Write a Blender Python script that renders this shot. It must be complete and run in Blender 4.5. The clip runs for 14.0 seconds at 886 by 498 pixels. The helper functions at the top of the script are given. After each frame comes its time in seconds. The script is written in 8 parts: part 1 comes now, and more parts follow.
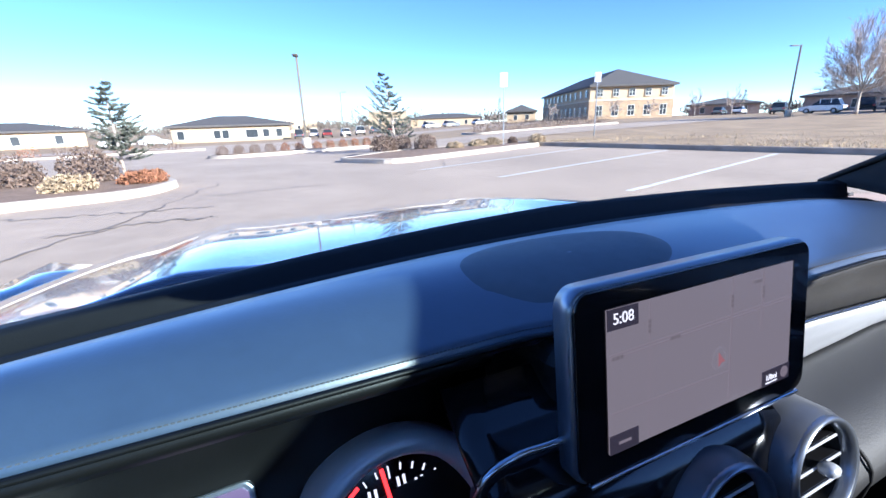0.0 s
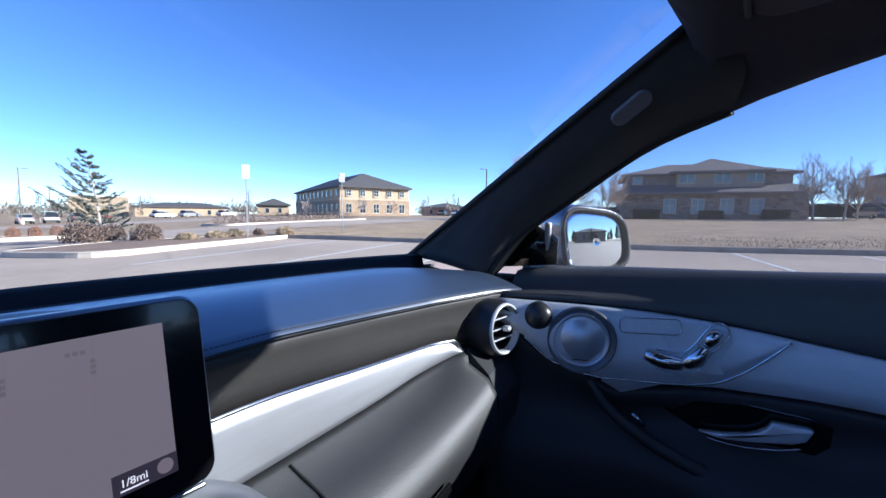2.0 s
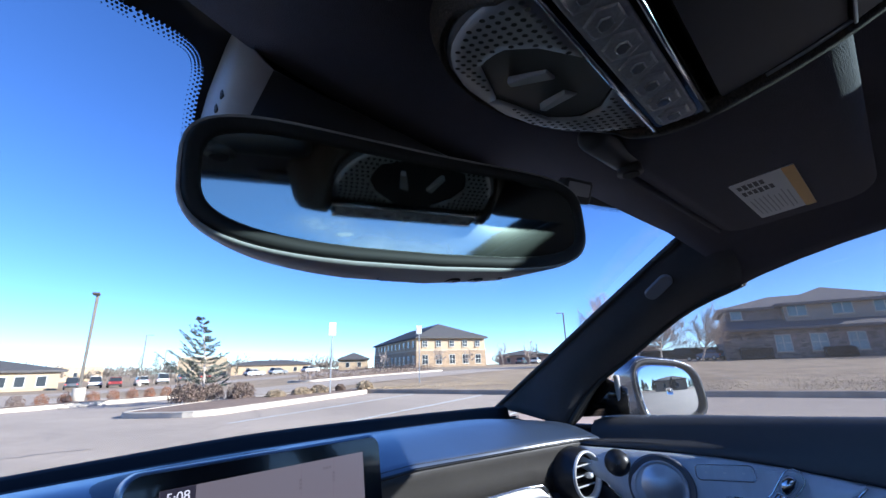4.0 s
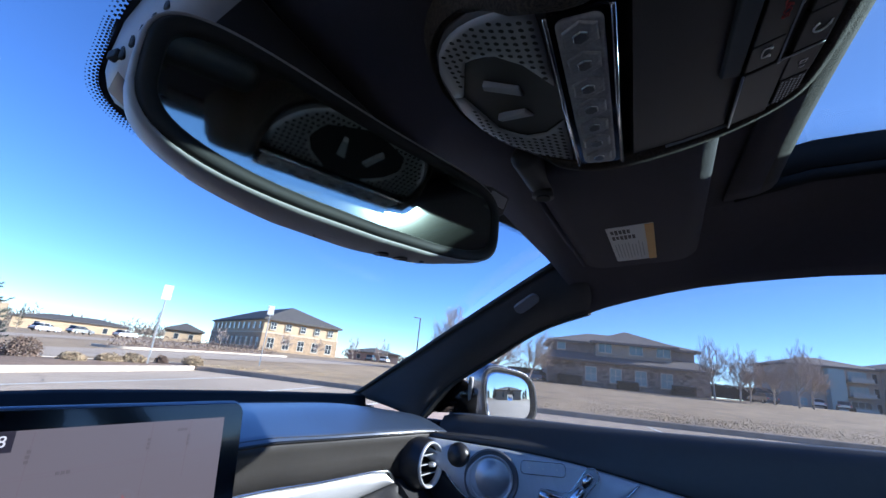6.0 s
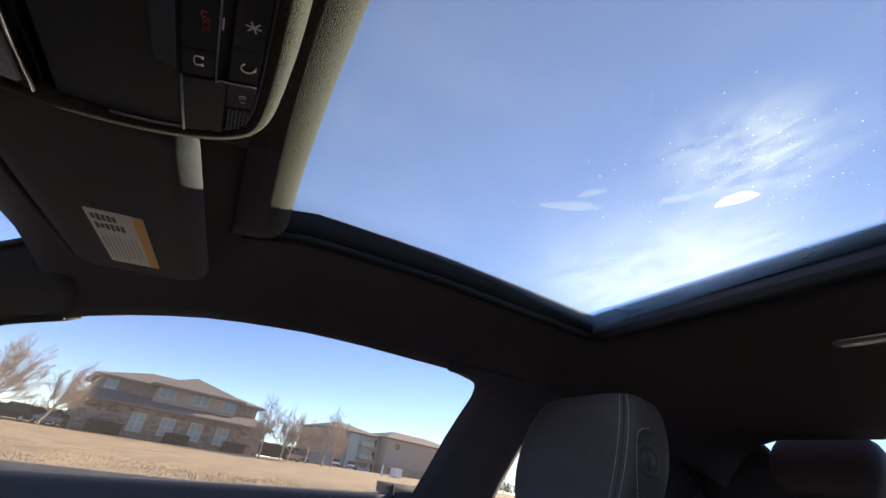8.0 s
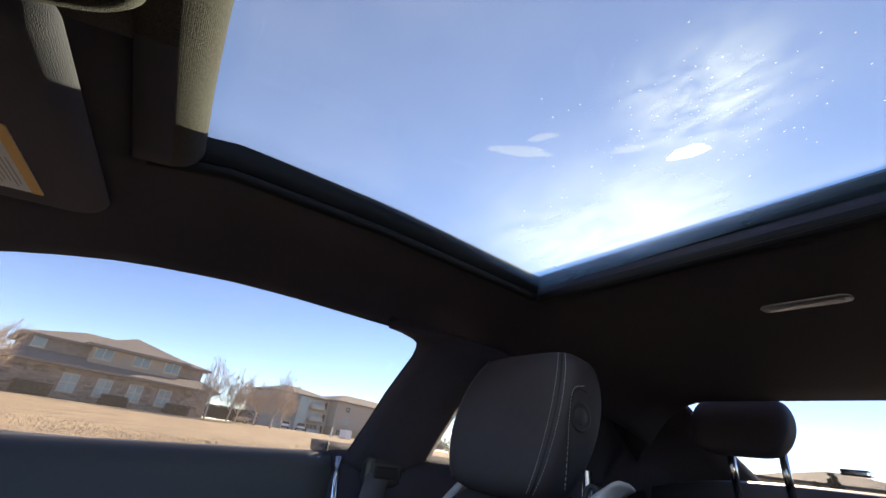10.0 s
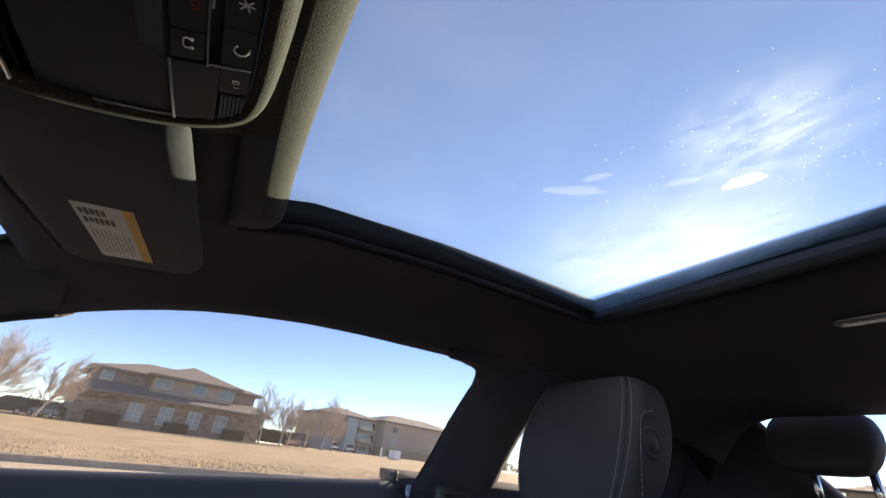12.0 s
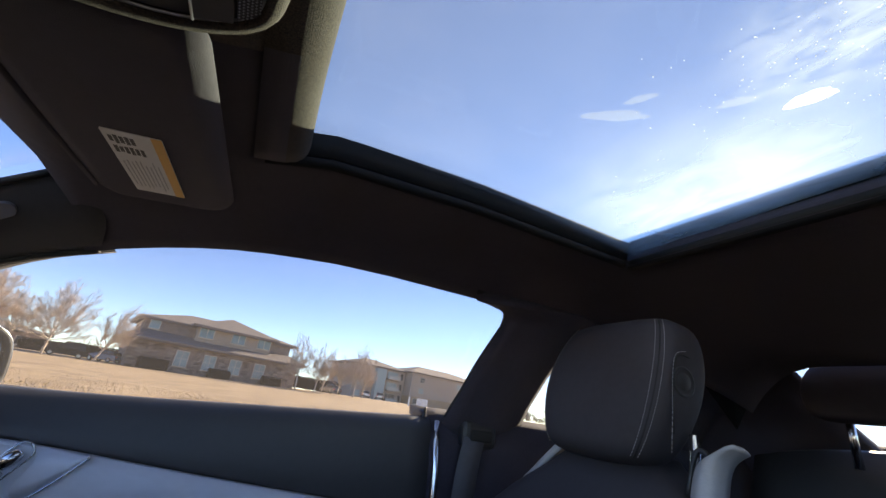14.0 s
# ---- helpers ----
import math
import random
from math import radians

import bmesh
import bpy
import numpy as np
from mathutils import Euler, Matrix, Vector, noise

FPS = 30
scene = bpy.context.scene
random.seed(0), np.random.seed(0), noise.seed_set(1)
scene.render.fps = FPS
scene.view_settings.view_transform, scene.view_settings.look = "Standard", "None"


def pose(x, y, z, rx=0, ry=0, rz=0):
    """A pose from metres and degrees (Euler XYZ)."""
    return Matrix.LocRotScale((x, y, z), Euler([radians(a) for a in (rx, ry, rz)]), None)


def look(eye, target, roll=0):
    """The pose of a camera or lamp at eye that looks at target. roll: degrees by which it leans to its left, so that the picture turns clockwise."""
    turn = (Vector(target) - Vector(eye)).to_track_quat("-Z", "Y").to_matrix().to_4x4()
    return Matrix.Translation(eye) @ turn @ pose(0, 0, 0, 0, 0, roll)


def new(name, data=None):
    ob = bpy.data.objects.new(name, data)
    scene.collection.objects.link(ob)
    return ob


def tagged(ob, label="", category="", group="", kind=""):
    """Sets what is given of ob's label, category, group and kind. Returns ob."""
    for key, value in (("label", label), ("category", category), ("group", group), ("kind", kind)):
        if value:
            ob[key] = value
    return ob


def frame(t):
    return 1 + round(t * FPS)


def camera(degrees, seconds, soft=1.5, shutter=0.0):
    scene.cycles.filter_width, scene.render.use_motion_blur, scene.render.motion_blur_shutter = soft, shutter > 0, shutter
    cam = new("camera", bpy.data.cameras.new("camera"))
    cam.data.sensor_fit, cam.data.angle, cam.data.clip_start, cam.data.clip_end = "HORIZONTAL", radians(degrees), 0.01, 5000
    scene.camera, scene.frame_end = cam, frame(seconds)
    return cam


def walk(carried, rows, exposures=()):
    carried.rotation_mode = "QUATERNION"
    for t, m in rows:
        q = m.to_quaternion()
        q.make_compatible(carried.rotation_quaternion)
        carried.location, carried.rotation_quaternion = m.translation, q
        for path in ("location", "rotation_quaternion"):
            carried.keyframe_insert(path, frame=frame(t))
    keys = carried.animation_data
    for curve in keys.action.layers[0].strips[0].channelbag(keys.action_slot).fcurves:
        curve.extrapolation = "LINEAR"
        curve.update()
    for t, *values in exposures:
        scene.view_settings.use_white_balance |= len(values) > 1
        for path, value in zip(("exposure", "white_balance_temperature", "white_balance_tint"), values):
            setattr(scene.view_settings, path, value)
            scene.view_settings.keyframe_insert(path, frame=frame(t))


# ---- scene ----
cam = camera(93.7, 14.0)
PATH = [
    (0, (-0.265, 0.332, 1.107), (0.506, 2.084, 0.527), -1.9),
    (0.3, (-0.233, 0.311, 1.099), (0.719, 1.996, 0.596), -0.3),
    (0.5, (-0.208, 0.296, 1.098), (0.847, 1.929, 0.627), -2.2),
    (0.7, (-0.153, 0.29, 1.088), (1.034, 1.834, 0.634), -1.2),
    (1, (-0.095, 0.264, 1.088), (1.232, 1.692, 0.639), -2.5),
    (1.5, (0.015, 0.231, 1.071), (1.582, 1.402, 0.654), -1.5),
    (1.8, (0.01, 0.222, 1.06), (1.657, 1.315, 0.753), 0.0),
    (2, (-0.02, 0.206, 1.068), (1.643, 1.305, 0.906), 0.5),
    (2.5, (-0.156, 0.171, 1.081), (1.378, 1.426, 1.35), -0.0),
    (2.7, (-0.181, 0.152, 1.089), (1.288, 1.453, 1.476), -0.9),
    (4.8, (-0.196, 0.089, 1.084), (1.199, 1.41, 1.639), -1.7),
    (5, (-0.197, 0.094, 1.083), (1.258, 1.354, 1.625), -0.7),
    (5.2, (-0.2, 0.11, 1.071), (1.308, 1.314, 1.598), 0.4),
    (5.5, (-0.206, 0.115, 1.066), (1.374, 1.22, 1.596), 2.5),
    (6, (-0.226, 0.12, 1.068), (1.509, 0.95, 1.619), 6.2),
    (6.5, (-0.226, 0.087, 1.082), (1.635, 0.319, 1.776), 8.9),
    (6.8, (-0.219, 0.049, 1.086), (1.609, -0.045, 1.891), 9.1),
    (7, (-0.217, 0.017, 1.08), (1.548, -0.294, 1.968), 9.0),
    (7.5, (-0.216, -0.015, 1.068), (1.417, -0.611, 2.058), 9.0),
    (8, (-0.209, -0.026, 1.057), (1.368, -0.771, 2.037), 9.0),
    (8.2, (-0.213, -0.036, 1.06), (1.333, -0.868, 2.023), 8.5),
    (10.3, (-0.177, -0.074, 1.054), (1.341, -1.038, 1.93), 8.5),
    (10.5, (-0.18, -0.067, 1.059), (1.362, -0.994, 1.931), 8.3),
    (11, (-0.186, -0.043, 1.064), (1.41, -0.864, 1.946), 7.3),
    (11.5, (-0.197, -0.025, 1.068), (1.4, -0.8, 1.988), 6.8),
    (12, (-0.196, -0.02, 1.065), (1.392, -0.815, 1.985), 7.3),
    (12.5, (-0.186, -0.031, 1.059), (1.379, -0.876, 1.973), 8.3),
    (13, (-0.18, -0.035, 1.053), (1.387, -0.913, 1.932), 9.4),
    (13.5, (-0.177, -0.039, 1.049), (1.426, -0.909, 1.869), 9.9),
    (14, (-0.173, -0.03, 1.043), (1.536, -0.779, 1.762), 8.5),
]
EXPOSURES = [(0.0, 1.75, 5700, 17), (0.8, 1.42, 5600, 17), (1.5, 1.33, 5400, 16), (2.5, 1.45, 5800, 18), (5.0, 1.5, 5500, 15), (6.0, 1.5, 5600, 15), (7.0, 1.65, 5900, 14), (7.5, 1.8, 7000, 16), (8.0, 1.95, 8400, 19), (10.0, 2.1, 8800, 19), (14.0, 2.1, 8800, 19)]
walk(cam, [(t, look(e, a, r)) for t, e, a, r in PATH], EXPOSURES)

# ---- world, sun ----
SUN_AZ, SUN_EL = radians(152.5), radians(20.5)
TO_SUN = Vector((math.sin(SUN_AZ) * math.cos(SUN_EL), math.cos(SUN_AZ) * math.cos(SUN_EL), math.sin(SUN_EL)))
world = bpy.data.worlds.new("sky")
scene.world = world
world.use_nodes = True
wn, wl = world.node_tree.nodes, world.node_tree.links
sky = wn.new("ShaderNodeTexSky")
sky.sky_type, sky.sun_disc = "NISHITA", False
sky.sun_elevation, sky.sun_rotation = SUN_EL, SUN_AZ
sky.air_density, sky.dust_density, sky.ozone_density = 0.75, 0.0, 3.0
sky.altitude = 1500
tint = wn.new("ShaderNodeHueSaturation")
tint.inputs["Hue"].default_value, tint.inputs["Saturation"].default_value = 0.51, 1.12
wl.new(sky.outputs[0], tint.inputs["Color"]), wl.new(tint.outputs[0], wn["Background"].inputs[0])
wn["Background"].inputs[1].default_value = 0.11
sun_data = bpy.data.lights.new("sun", "SUN")
sun_data.energy, sun_data.angle, sun_data.color = 5.0, radians(0.53), (1.0, 0.92, 0.80)
sun = new("sun", sun_data)
sun.matrix_world = look(TO_SUN * 50, (0, 0, 0))


# ---- materials ----
def mat(name, base, rough=0.6, metal=0.0, vary=0.15, scale=8.0, bump=0.0, bscale=60.0, spec=0.5, second=None, coat=0.0, island=0.0, objvar=0.0, stretch=(1, 1, 1), sheen=0.0):
    """A surface with colour variation at two scales and fine relief, in object space metres."""
    m = bpy.data.materials.new(name)
    m.use_nodes = True
    n, l = m.node_tree.nodes, m.node_tree.links
    p = n["Principled BSDF"]
    p.inputs["Roughness"].default_value, p.inputs["Metallic"].default_value = rough, metal
    p.inputs["Specular IOR Level"].default_value, p.inputs["Coat Weight"].default_value = spec, coat
    p.inputs["Sheen Weight"].default_value = sheen
    tc, mp = n.new("ShaderNodeTexCoord"), n.new("ShaderNodeMapping")
    mp.inputs["Scale"].default_value = stretch
    l.new(tc.outputs["Object"], mp.inputs[0])
    big, small = n.new("ShaderNodeTexNoise"), n.new("ShaderNodeTexNoise")
    big.inputs["Scale"].default_value, big.inputs["Detail"].default_value = scale, 4
    small.inputs["Scale"].default_value, small.inputs["Detail"].default_value = scale * 9, 3
    l.new(mp.outputs[0], big.inputs[0]), l.new(mp.outputs[0], small.inputs[0])
    add = n.new("ShaderNodeMath")
    add.operation = "MULTIPLY_ADD"
    add.inputs[1].default_value = 0.5
    l.new(small.outputs[0], add.inputs[0]), l.new(big.outputs[0], add.inputs[2])
    value = add.outputs[0]
    if island or objvar:
        src = n.new("ShaderNodeNewGeometry").outputs["Random Per Island"] if island else n.new("ShaderNodeObjectInfo").outputs["Random"]
        mix = n.new("ShaderNodeMath")
        mix.operation = "MULTIPLY_ADD"
        mix.inputs[1].default_value = island or objvar
        l.new(src, mix.inputs[0]), l.new(value, mix.inputs[2])
        sub = n.new("ShaderNodeMath")
        sub.operation, sub.inputs[1].default_value = "SUBTRACT", (island or objvar) / 2
        l.new(mix.outputs[0], sub.inputs[0])
        value = sub.outputs[0]
    ramp = n.new("ShaderNodeValToRGB")
    dark = tuple(c * (1 - vary) for c in base)
    light = second or tuple(min(1, c * (1 + vary)) for c in base)
    ramp.color_ramp.elements[0].position, ramp.color_ramp.elements[1].position = 0.45, 1.05
    ramp.color_ramp.elements[0].color, ramp.color_ramp.elements[1].color = (*dark, 1), (*light, 1)
    l.new(value, ramp.inputs[0]), l.new(ramp.outputs[0], p.inputs["Base Color"])
    rv = n.new("ShaderNodeMapRange")
    rv.inputs["To Min"].default_value, rv.inputs["To Max"].default_value = rough * 0.88, min(1, rough * 1.12)
    l.new(big.outputs[0], rv.inputs[0]), l.new(rv.outputs[0], p.inputs["Roughness"])
    if bump:
        b, t = n.new("ShaderNodeBump"), n.new("ShaderNodeTexNoise")
        t.inputs["Scale"].default_value, t.inputs["Detail"].default_value = bscale, 3
        l.new(mp.outputs[0], t.inputs[0]), l.new(t.outputs[0], b.inputs["Height"])
        b.inputs["Strength"].default_value, b.inputs["Distance"].default_value = min(1.0, bump), 0.4 / bscale
        l.new(b.outputs[0], p.inputs["Normal"])
    return m


def weave(name, base, rough=0.9, scale=900.0):
    """Knitted headliner cloth: a fine relief of small uneven loops."""
    m = mat(name, base, rough, vary=0.2, scale=14, sheen=0.04)
    n, l = m.node_tree.nodes, m.node_tree.links
    tc, v, b = n.new("ShaderNodeTexCoord"), n.new("ShaderNodeTexVoronoi"), n.new("ShaderNodeBump")
    v.inputs["Scale"].default_value, v.inputs["Randomness"].default_value = scale, 0.6
    l.new(tc.outputs["Object"], v.inputs["Vector"]), l.new(v.outputs["Distance"], b.inputs["Height"])
    b.inputs["Strength"].default_value, b.inputs["Distance"].default_value = 0.6, 0.0008
    l.new(b.outputs[0], n["Principled BSDF"].inputs["Normal"])
    return m


def leather(name, base, rough=0.45, grain=420.0, bump=0.35):
    """Grained leather: cell pattern relief over a slow variation."""
    m = mat(name, base, rough, vary=0.12, scale=10, spec=0.9)
    n, l = m.node_tree.nodes, m.node_tree.links
    tc, v, b = n.new("ShaderNodeTexCoord"), n.new("ShaderNodeTexVoronoi"), n.new("ShaderNodeBump")
    v.inputs["Scale"].default_value = grain
    l.new(tc.outputs["Object"], v.inputs["Vector"]), l.new(v.outputs["Distance"], b.inputs["Height"])
    b.inputs["Strength"].default_value, b.inputs["Distance"].default_value = bump, 0.0006
    l.new(b.outputs[0], n["Principled BSDF"].inputs["Normal"])
    return m


def glass(name, tint, gloss=0.06, dirt=0.0):
    """A clear pane: lets light straight through, with Fresnel gloss and a trace of dust."""
    m = bpy.data.materials.new(name)
    m.use_nodes = True
    n, l = m.node_tree.nodes, m.node_tree.links
    n.remove(n["Principled BSDF"])
    tr, gl, mx, fr = n.new("ShaderNodeBsdfTransparent"), n.new("ShaderNodeBsdfGlossy"), n.new("ShaderNodeMixShader"), n.new("ShaderNodeLayerWeight")
    tr.inputs[0].default_value, gl.inputs["Roughness"].default_value = (*tint, 1), 0.02
    pw, sc = n.new("ShaderNodeMath"), n.new("ShaderNodeMath")
    pw.operation, pw.inputs[1].default_value = "POWER", 4.0
    sc.operation, sc.inputs[1].default_value, sc.inputs[2].default_value = "MULTIPLY_ADD", 0.45 * gloss / 0.06, 0.018 * gloss / 0.06
    l.new(fr.outputs["Facing"], pw.inputs[0]), l.new(pw.outputs[0], sc.inputs[0]), l.new(sc.outputs[0], mx.inputs[0])
    l.new(tr.outputs[0], mx.inputs[1]), l.new(gl.outputs[0], mx.inputs[2])
    out = mx.outputs[0]
    if dirt:
        tl, m2, tx, rp = n.new("ShaderNodeBsdfTranslucent"), n.new("ShaderNodeMixShader"), n.new("ShaderNodeTexNoise"), n.new("ShaderNodeMapRange")
        tx.inputs["Scale"].default_value, tx.inputs["Detail"].default_value = 9, 6
        rp.inputs["From Min"].default_value, rp.inputs["From Max"].default_value = 0.45, 0.8
        rp.inputs["To Min"].default_value, rp.inputs["To Max"].default_value = dirt * 0.85, dirt * 1.15
        l.new(n.new("ShaderNodeTexCoord").outputs["Object"], tx.inputs[0]), l.new(tx.outputs[0], rp.inputs[0])
        l.new(rp.outputs[0], m2.inputs[0]), l.new(out, m2.inputs[1]), l.new(tl.outputs[0], m2.inputs[2])
        out = m2.outputs[0]
    l.new(out, n["Material Output"].inputs[0])
    return m


def film(name, radius, most, wisp):
    """Film on glass for dust smears and painted sun glare: thickest at its middle, broken up into wisps, nothing at its
    edge.
    """
    m = bpy.data.materials.new(name)
    m.use_nodes = True
    n, l = m.node_tree.nodes, m.node_tree.links
    n.remove(n["Principled BSDF"])
    tc, ln, fall = n.new("ShaderNodeTexCoord"), n.new("ShaderNodeVectorMath"), n.new("ShaderNodeMapRange")
    ln.operation = "LENGTH"
    fall.interpolation_type = "SMOOTHERSTEP"
    fall.inputs["From Min"].default_value, fall.inputs["From Max"].default_value = radius, 0.0
    tx, rp, mul, sc = n.new("ShaderNodeTexNoise"), n.new("ShaderNodeMapRange"), n.new("ShaderNodeMath"), n.new("ShaderNodeMath")
    mp = n.new("ShaderNodeMapping")
    mp.inputs["Scale"].default_value, mp.inputs["Rotation"].default_value = (1.0, 2.2, 1.0), (0, 0, radians(35))
    tx.inputs["Scale"].default_value, tx.inputs["Detail"].default_value, tx.inputs["Distortion"].default_value = 2.2 / radius, 9, 0.8
    rp.inputs["From Min"].default_value, rp.inputs["From Max"].default_value = 0.35, 0.72
    rp.inputs["To Min"].default_value, rp.inputs["To Max"].default_value = 1 - wisp, 1.0
    mul.operation, sc.operation, sc.inputs[1].default_value = "MULTIPLY", "MULTIPLY", most
    l.new(tc.outputs["Object"], ln.inputs[0]), l.new(ln.outputs["Value"], fall.inputs[0])
    l.new(tc.outputs["Object"], mp.inputs[0]), l.new(mp.outputs[0], tx.inputs[0]), l.new(tx.outputs[0], rp.inputs[0])
    l.new(fall.outputs[0], mul.inputs[0]), l.new(rp.outputs[0], mul.inputs[1]), l.new(mul.outputs[0], sc.inputs[0])
    tr, tl, mx = n.new("ShaderNodeBsdfTransparent"), n.new("ShaderNodeBsdfTranslucent"), n.new("ShaderNodeMixShader")
    tl.inputs[0].default_value = (0.97, 0.96, 0.93, 1)
    l.new(sc.outputs[0], mx.inputs[0]), l.new(tr.outputs[0], mx.inputs[1]), l.new(tl.outputs[0], mx.inputs[2])
    l.new(mx.outputs[0], n["Material Output"].inputs[0])
    return m


def glow(name, color, strength):
    m = bpy.data.materials.new(name)
    m.use_nodes = True
    p = m.node_tree.nodes["Principled BSDF"]
    p.inputs["Base Color"].default_value = (0.02, 0.02, 0.02, 1)
    p.inputs["Roughness"].default_value = 0.25
    p.inputs["Emission Color"].default_value, p.inputs["Emission Strength"].default_value = (*color, 1), strength
    return m


M_DASH = leather("dash_leather", (0.055, 0.051, 0.047), 0.52, 420, 0.2)
# Black leather; the blue sky reflection is put into its base colour.
M_PAD = leather("sky_tinted_pad_leather", (0.046, 0.073, 0.128), 0.36, 420, 0.10)
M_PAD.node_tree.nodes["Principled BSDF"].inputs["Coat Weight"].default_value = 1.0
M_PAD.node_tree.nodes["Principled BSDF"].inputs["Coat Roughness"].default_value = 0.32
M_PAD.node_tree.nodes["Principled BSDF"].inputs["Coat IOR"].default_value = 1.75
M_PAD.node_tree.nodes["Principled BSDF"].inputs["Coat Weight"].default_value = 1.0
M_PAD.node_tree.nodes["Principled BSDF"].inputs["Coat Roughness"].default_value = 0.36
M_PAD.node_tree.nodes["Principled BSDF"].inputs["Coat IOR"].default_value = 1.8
M_DASH.node_tree.nodes["Principled BSDF"].inputs["Specular IOR Level"].default_value = 0.35
M_LEATHER = leather("seat_leather", (0.044, 0.044, 0.046), 0.55, 650, 0.14)
M_GLOVE = leather("glovebox_leather", (0.021, 0.021, 0.022), 0.55, 520, 0.2)
M_SEAT = leather("headrest_leather", (0.050, 0.044, 0.050), 0.66, 650, 0.14)
M_SEAT.node_tree.nodes["Principled BSDF"].inputs["Specular IOR Level"].default_value = 0.3
M_PLASTIC = mat("soft_plastic", (0.034, 0.034, 0.037), 0.55, bump=0.25, bscale=900)
M_PILLAR = weave("pillar_cloth", (0.032, 0.033, 0.038), 0.85, 1400)
M_CLOTH = weave("headliner_cloth", (0.037, 0.0325, 0.047), 0.92, 1100)
M_FABRIC = weave("blind_cloth", (0.029, 0.0205, 0.0145), 0.95, 900)


def twill(m, scale):
    """Speckled light and dark threads over a cloth's own colour."""
    n, l = m.node_tree.nodes, m.node_tree.links
    p = n["Principled BSDF"]
    tc, w, ramp, mix = n.new("ShaderNodeTexCoord"), n.new("ShaderNodeTexNoise"), n.new("ShaderNodeMapRange"), n.new("ShaderNodeMix")
    w.inputs["Scale"].default_value, w.inputs["Detail"].default_value = scale, 1.0
    ramp.inputs["From Min"].default_value, ramp.inputs["From Max"].default_value = 0.3, 0.7
    ramp.inputs["To Min"].default_value, ramp.inputs["To Max"].default_value = 0.35, 1.65
    mix.data_type, mix.blend_type = "RGBA", "MULTIPLY"
    mix.inputs["Factor"].default_value = 1.0
    src = p.inputs["Base Color"].links[0].from_socket
    l.new(tc.outputs["Object"], w.inputs["Vector"]), l.new(w.outputs["Fac"], ramp.inputs[0])
    l.new(src, mix.inputs[6]), l.new(ramp.outputs[0], mix.inputs[7]), l.new(mix.outputs[2], p.inputs["Base Color"])


twill(M_FABRIC, 620)
M_GLOSS = mat("gloss_black", (0.008, 0.008, 0.009), 0.12, vary=0.1, coat=0.4)
M_SATIN = mat("satin_black", (0.028, 0.028, 0.031), 0.35, vary=0.1)
M_ALU = mat("brushed_aluminium", (0.62, 0.63, 0.65), 0.52, 0.8, vary=0.06, scale=6, bump=0.12, bscale=260, stretch=(1, 1, 14))
M_PANEL = mat("grey_metal_panel", (0.70, 0.73, 0.78), 0.5, 0.35, vary=0.06, scale=6, bump=0.1, bscale=300, stretch=(14, 1, 1))
M_SHELL = mat("mirror_shell", (0.34, 0.33, 0.33), 0.5, vary=0.08, bump=0.15, bscale=800)
M_CHROME = mat("satin_chrome", (0.72, 0.73, 0.75), 0.16, 1.0, vary=0.04)
M_SILVER = mat("satin_silver", (0.72, 0.73, 0.75), 0.34, 0.35, vary=0.04)
M_NACELLE = mat("vent_pod", (0.16, 0.17, 0.19), 0.35, 0.3, vary=0.08)
M_FRAME = mat("screen_frame", (0.32, 0.35, 0.40), 0.3, 0.8, vary=0.05)
M_CHANNEL = mat("channel_lining", (0.014, 0.014, 0.015), 0.7, spec=0.2)
M_RUBBER = mat("rubber", (0.012, 0.012, 0.012), 0.7)
M_CARPET = mat("carpet", (0.02, 0.02, 0.022), 0.95, bump=0.6, bscale=500)
M_THREAD = mat("thread", (0.10, 0.10, 0.105), 0.8)
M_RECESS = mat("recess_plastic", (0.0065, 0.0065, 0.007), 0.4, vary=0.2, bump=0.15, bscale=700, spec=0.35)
M_LIP = mat("lip_plastic", (0.011, 0.011, 0.012), 0.65, vary=0.2, bump=0.2, bscale=700, spec=0.35)
M_LABEL = mat("label_paper", (0.72, 0.71, 0.68), 0.6, vary=0.04)
M_INK = mat("label_ink", (0.12, 0.11, 0.10), 0.7)
M_PRINT = mat("label_print", (0.42, 0.41, 0.39), 0.7)
M_ORANGE = mat("label_orange", (0.75, 0.42, 0.10), 0.6, vary=0.05)
M_ICON = mat("icon_white", (0.85, 0.85, 0.85), 0.5)
M_LENS = mat("lamp_lens", (0.36, 0.365, 0.385), 0.22, vary=0.3, scale=60, bump=0.5, bscale=160)
M_BELT = mat("belt_webbing", (0.085, 0.085, 0.095), 0.7, bump=0.5, bscale=700)
M_PAINT = mat("car_paint", (0.13, 0.14, 0.155), 0.24, 0.6, vary=0.03, coat=1.0)
M_MIRROR = mat("mirror_silver", (0.62, 0.65, 0.67), 0.015, 1.0, vary=0.01)
M_DIMMED = mat("dimmed_mirror", (0.56, 0.62, 0.56), 0.05, 1.0, vary=0.02)
M_GLASS = glass("windscreen_glass", (0.93, 0.97, 0.96), 0.014)
M_GLASS_SIDE = glass("side_glass", (0.75, 0.78, 0.785), 0.06, 0.014)
M_GLASS_REAR = glass("rear_glass", (0.84, 0.86, 0.86))
M_GLASS_ROOF = glass("roof_glass", (0.745, 0.87, 0.86), 0.05, 0.062)
M_SMUDGE = glass("smudge", (0.97, 0.97, 0.97), 0.0, 0.13)
M_SMEAR = glass("thick_smear", (0.97, 0.97, 0.97), 0.0, 0.75)
M_SPECK = glass("water_speck", (0.98, 0.98, 0.98), 0.0, 0.9)
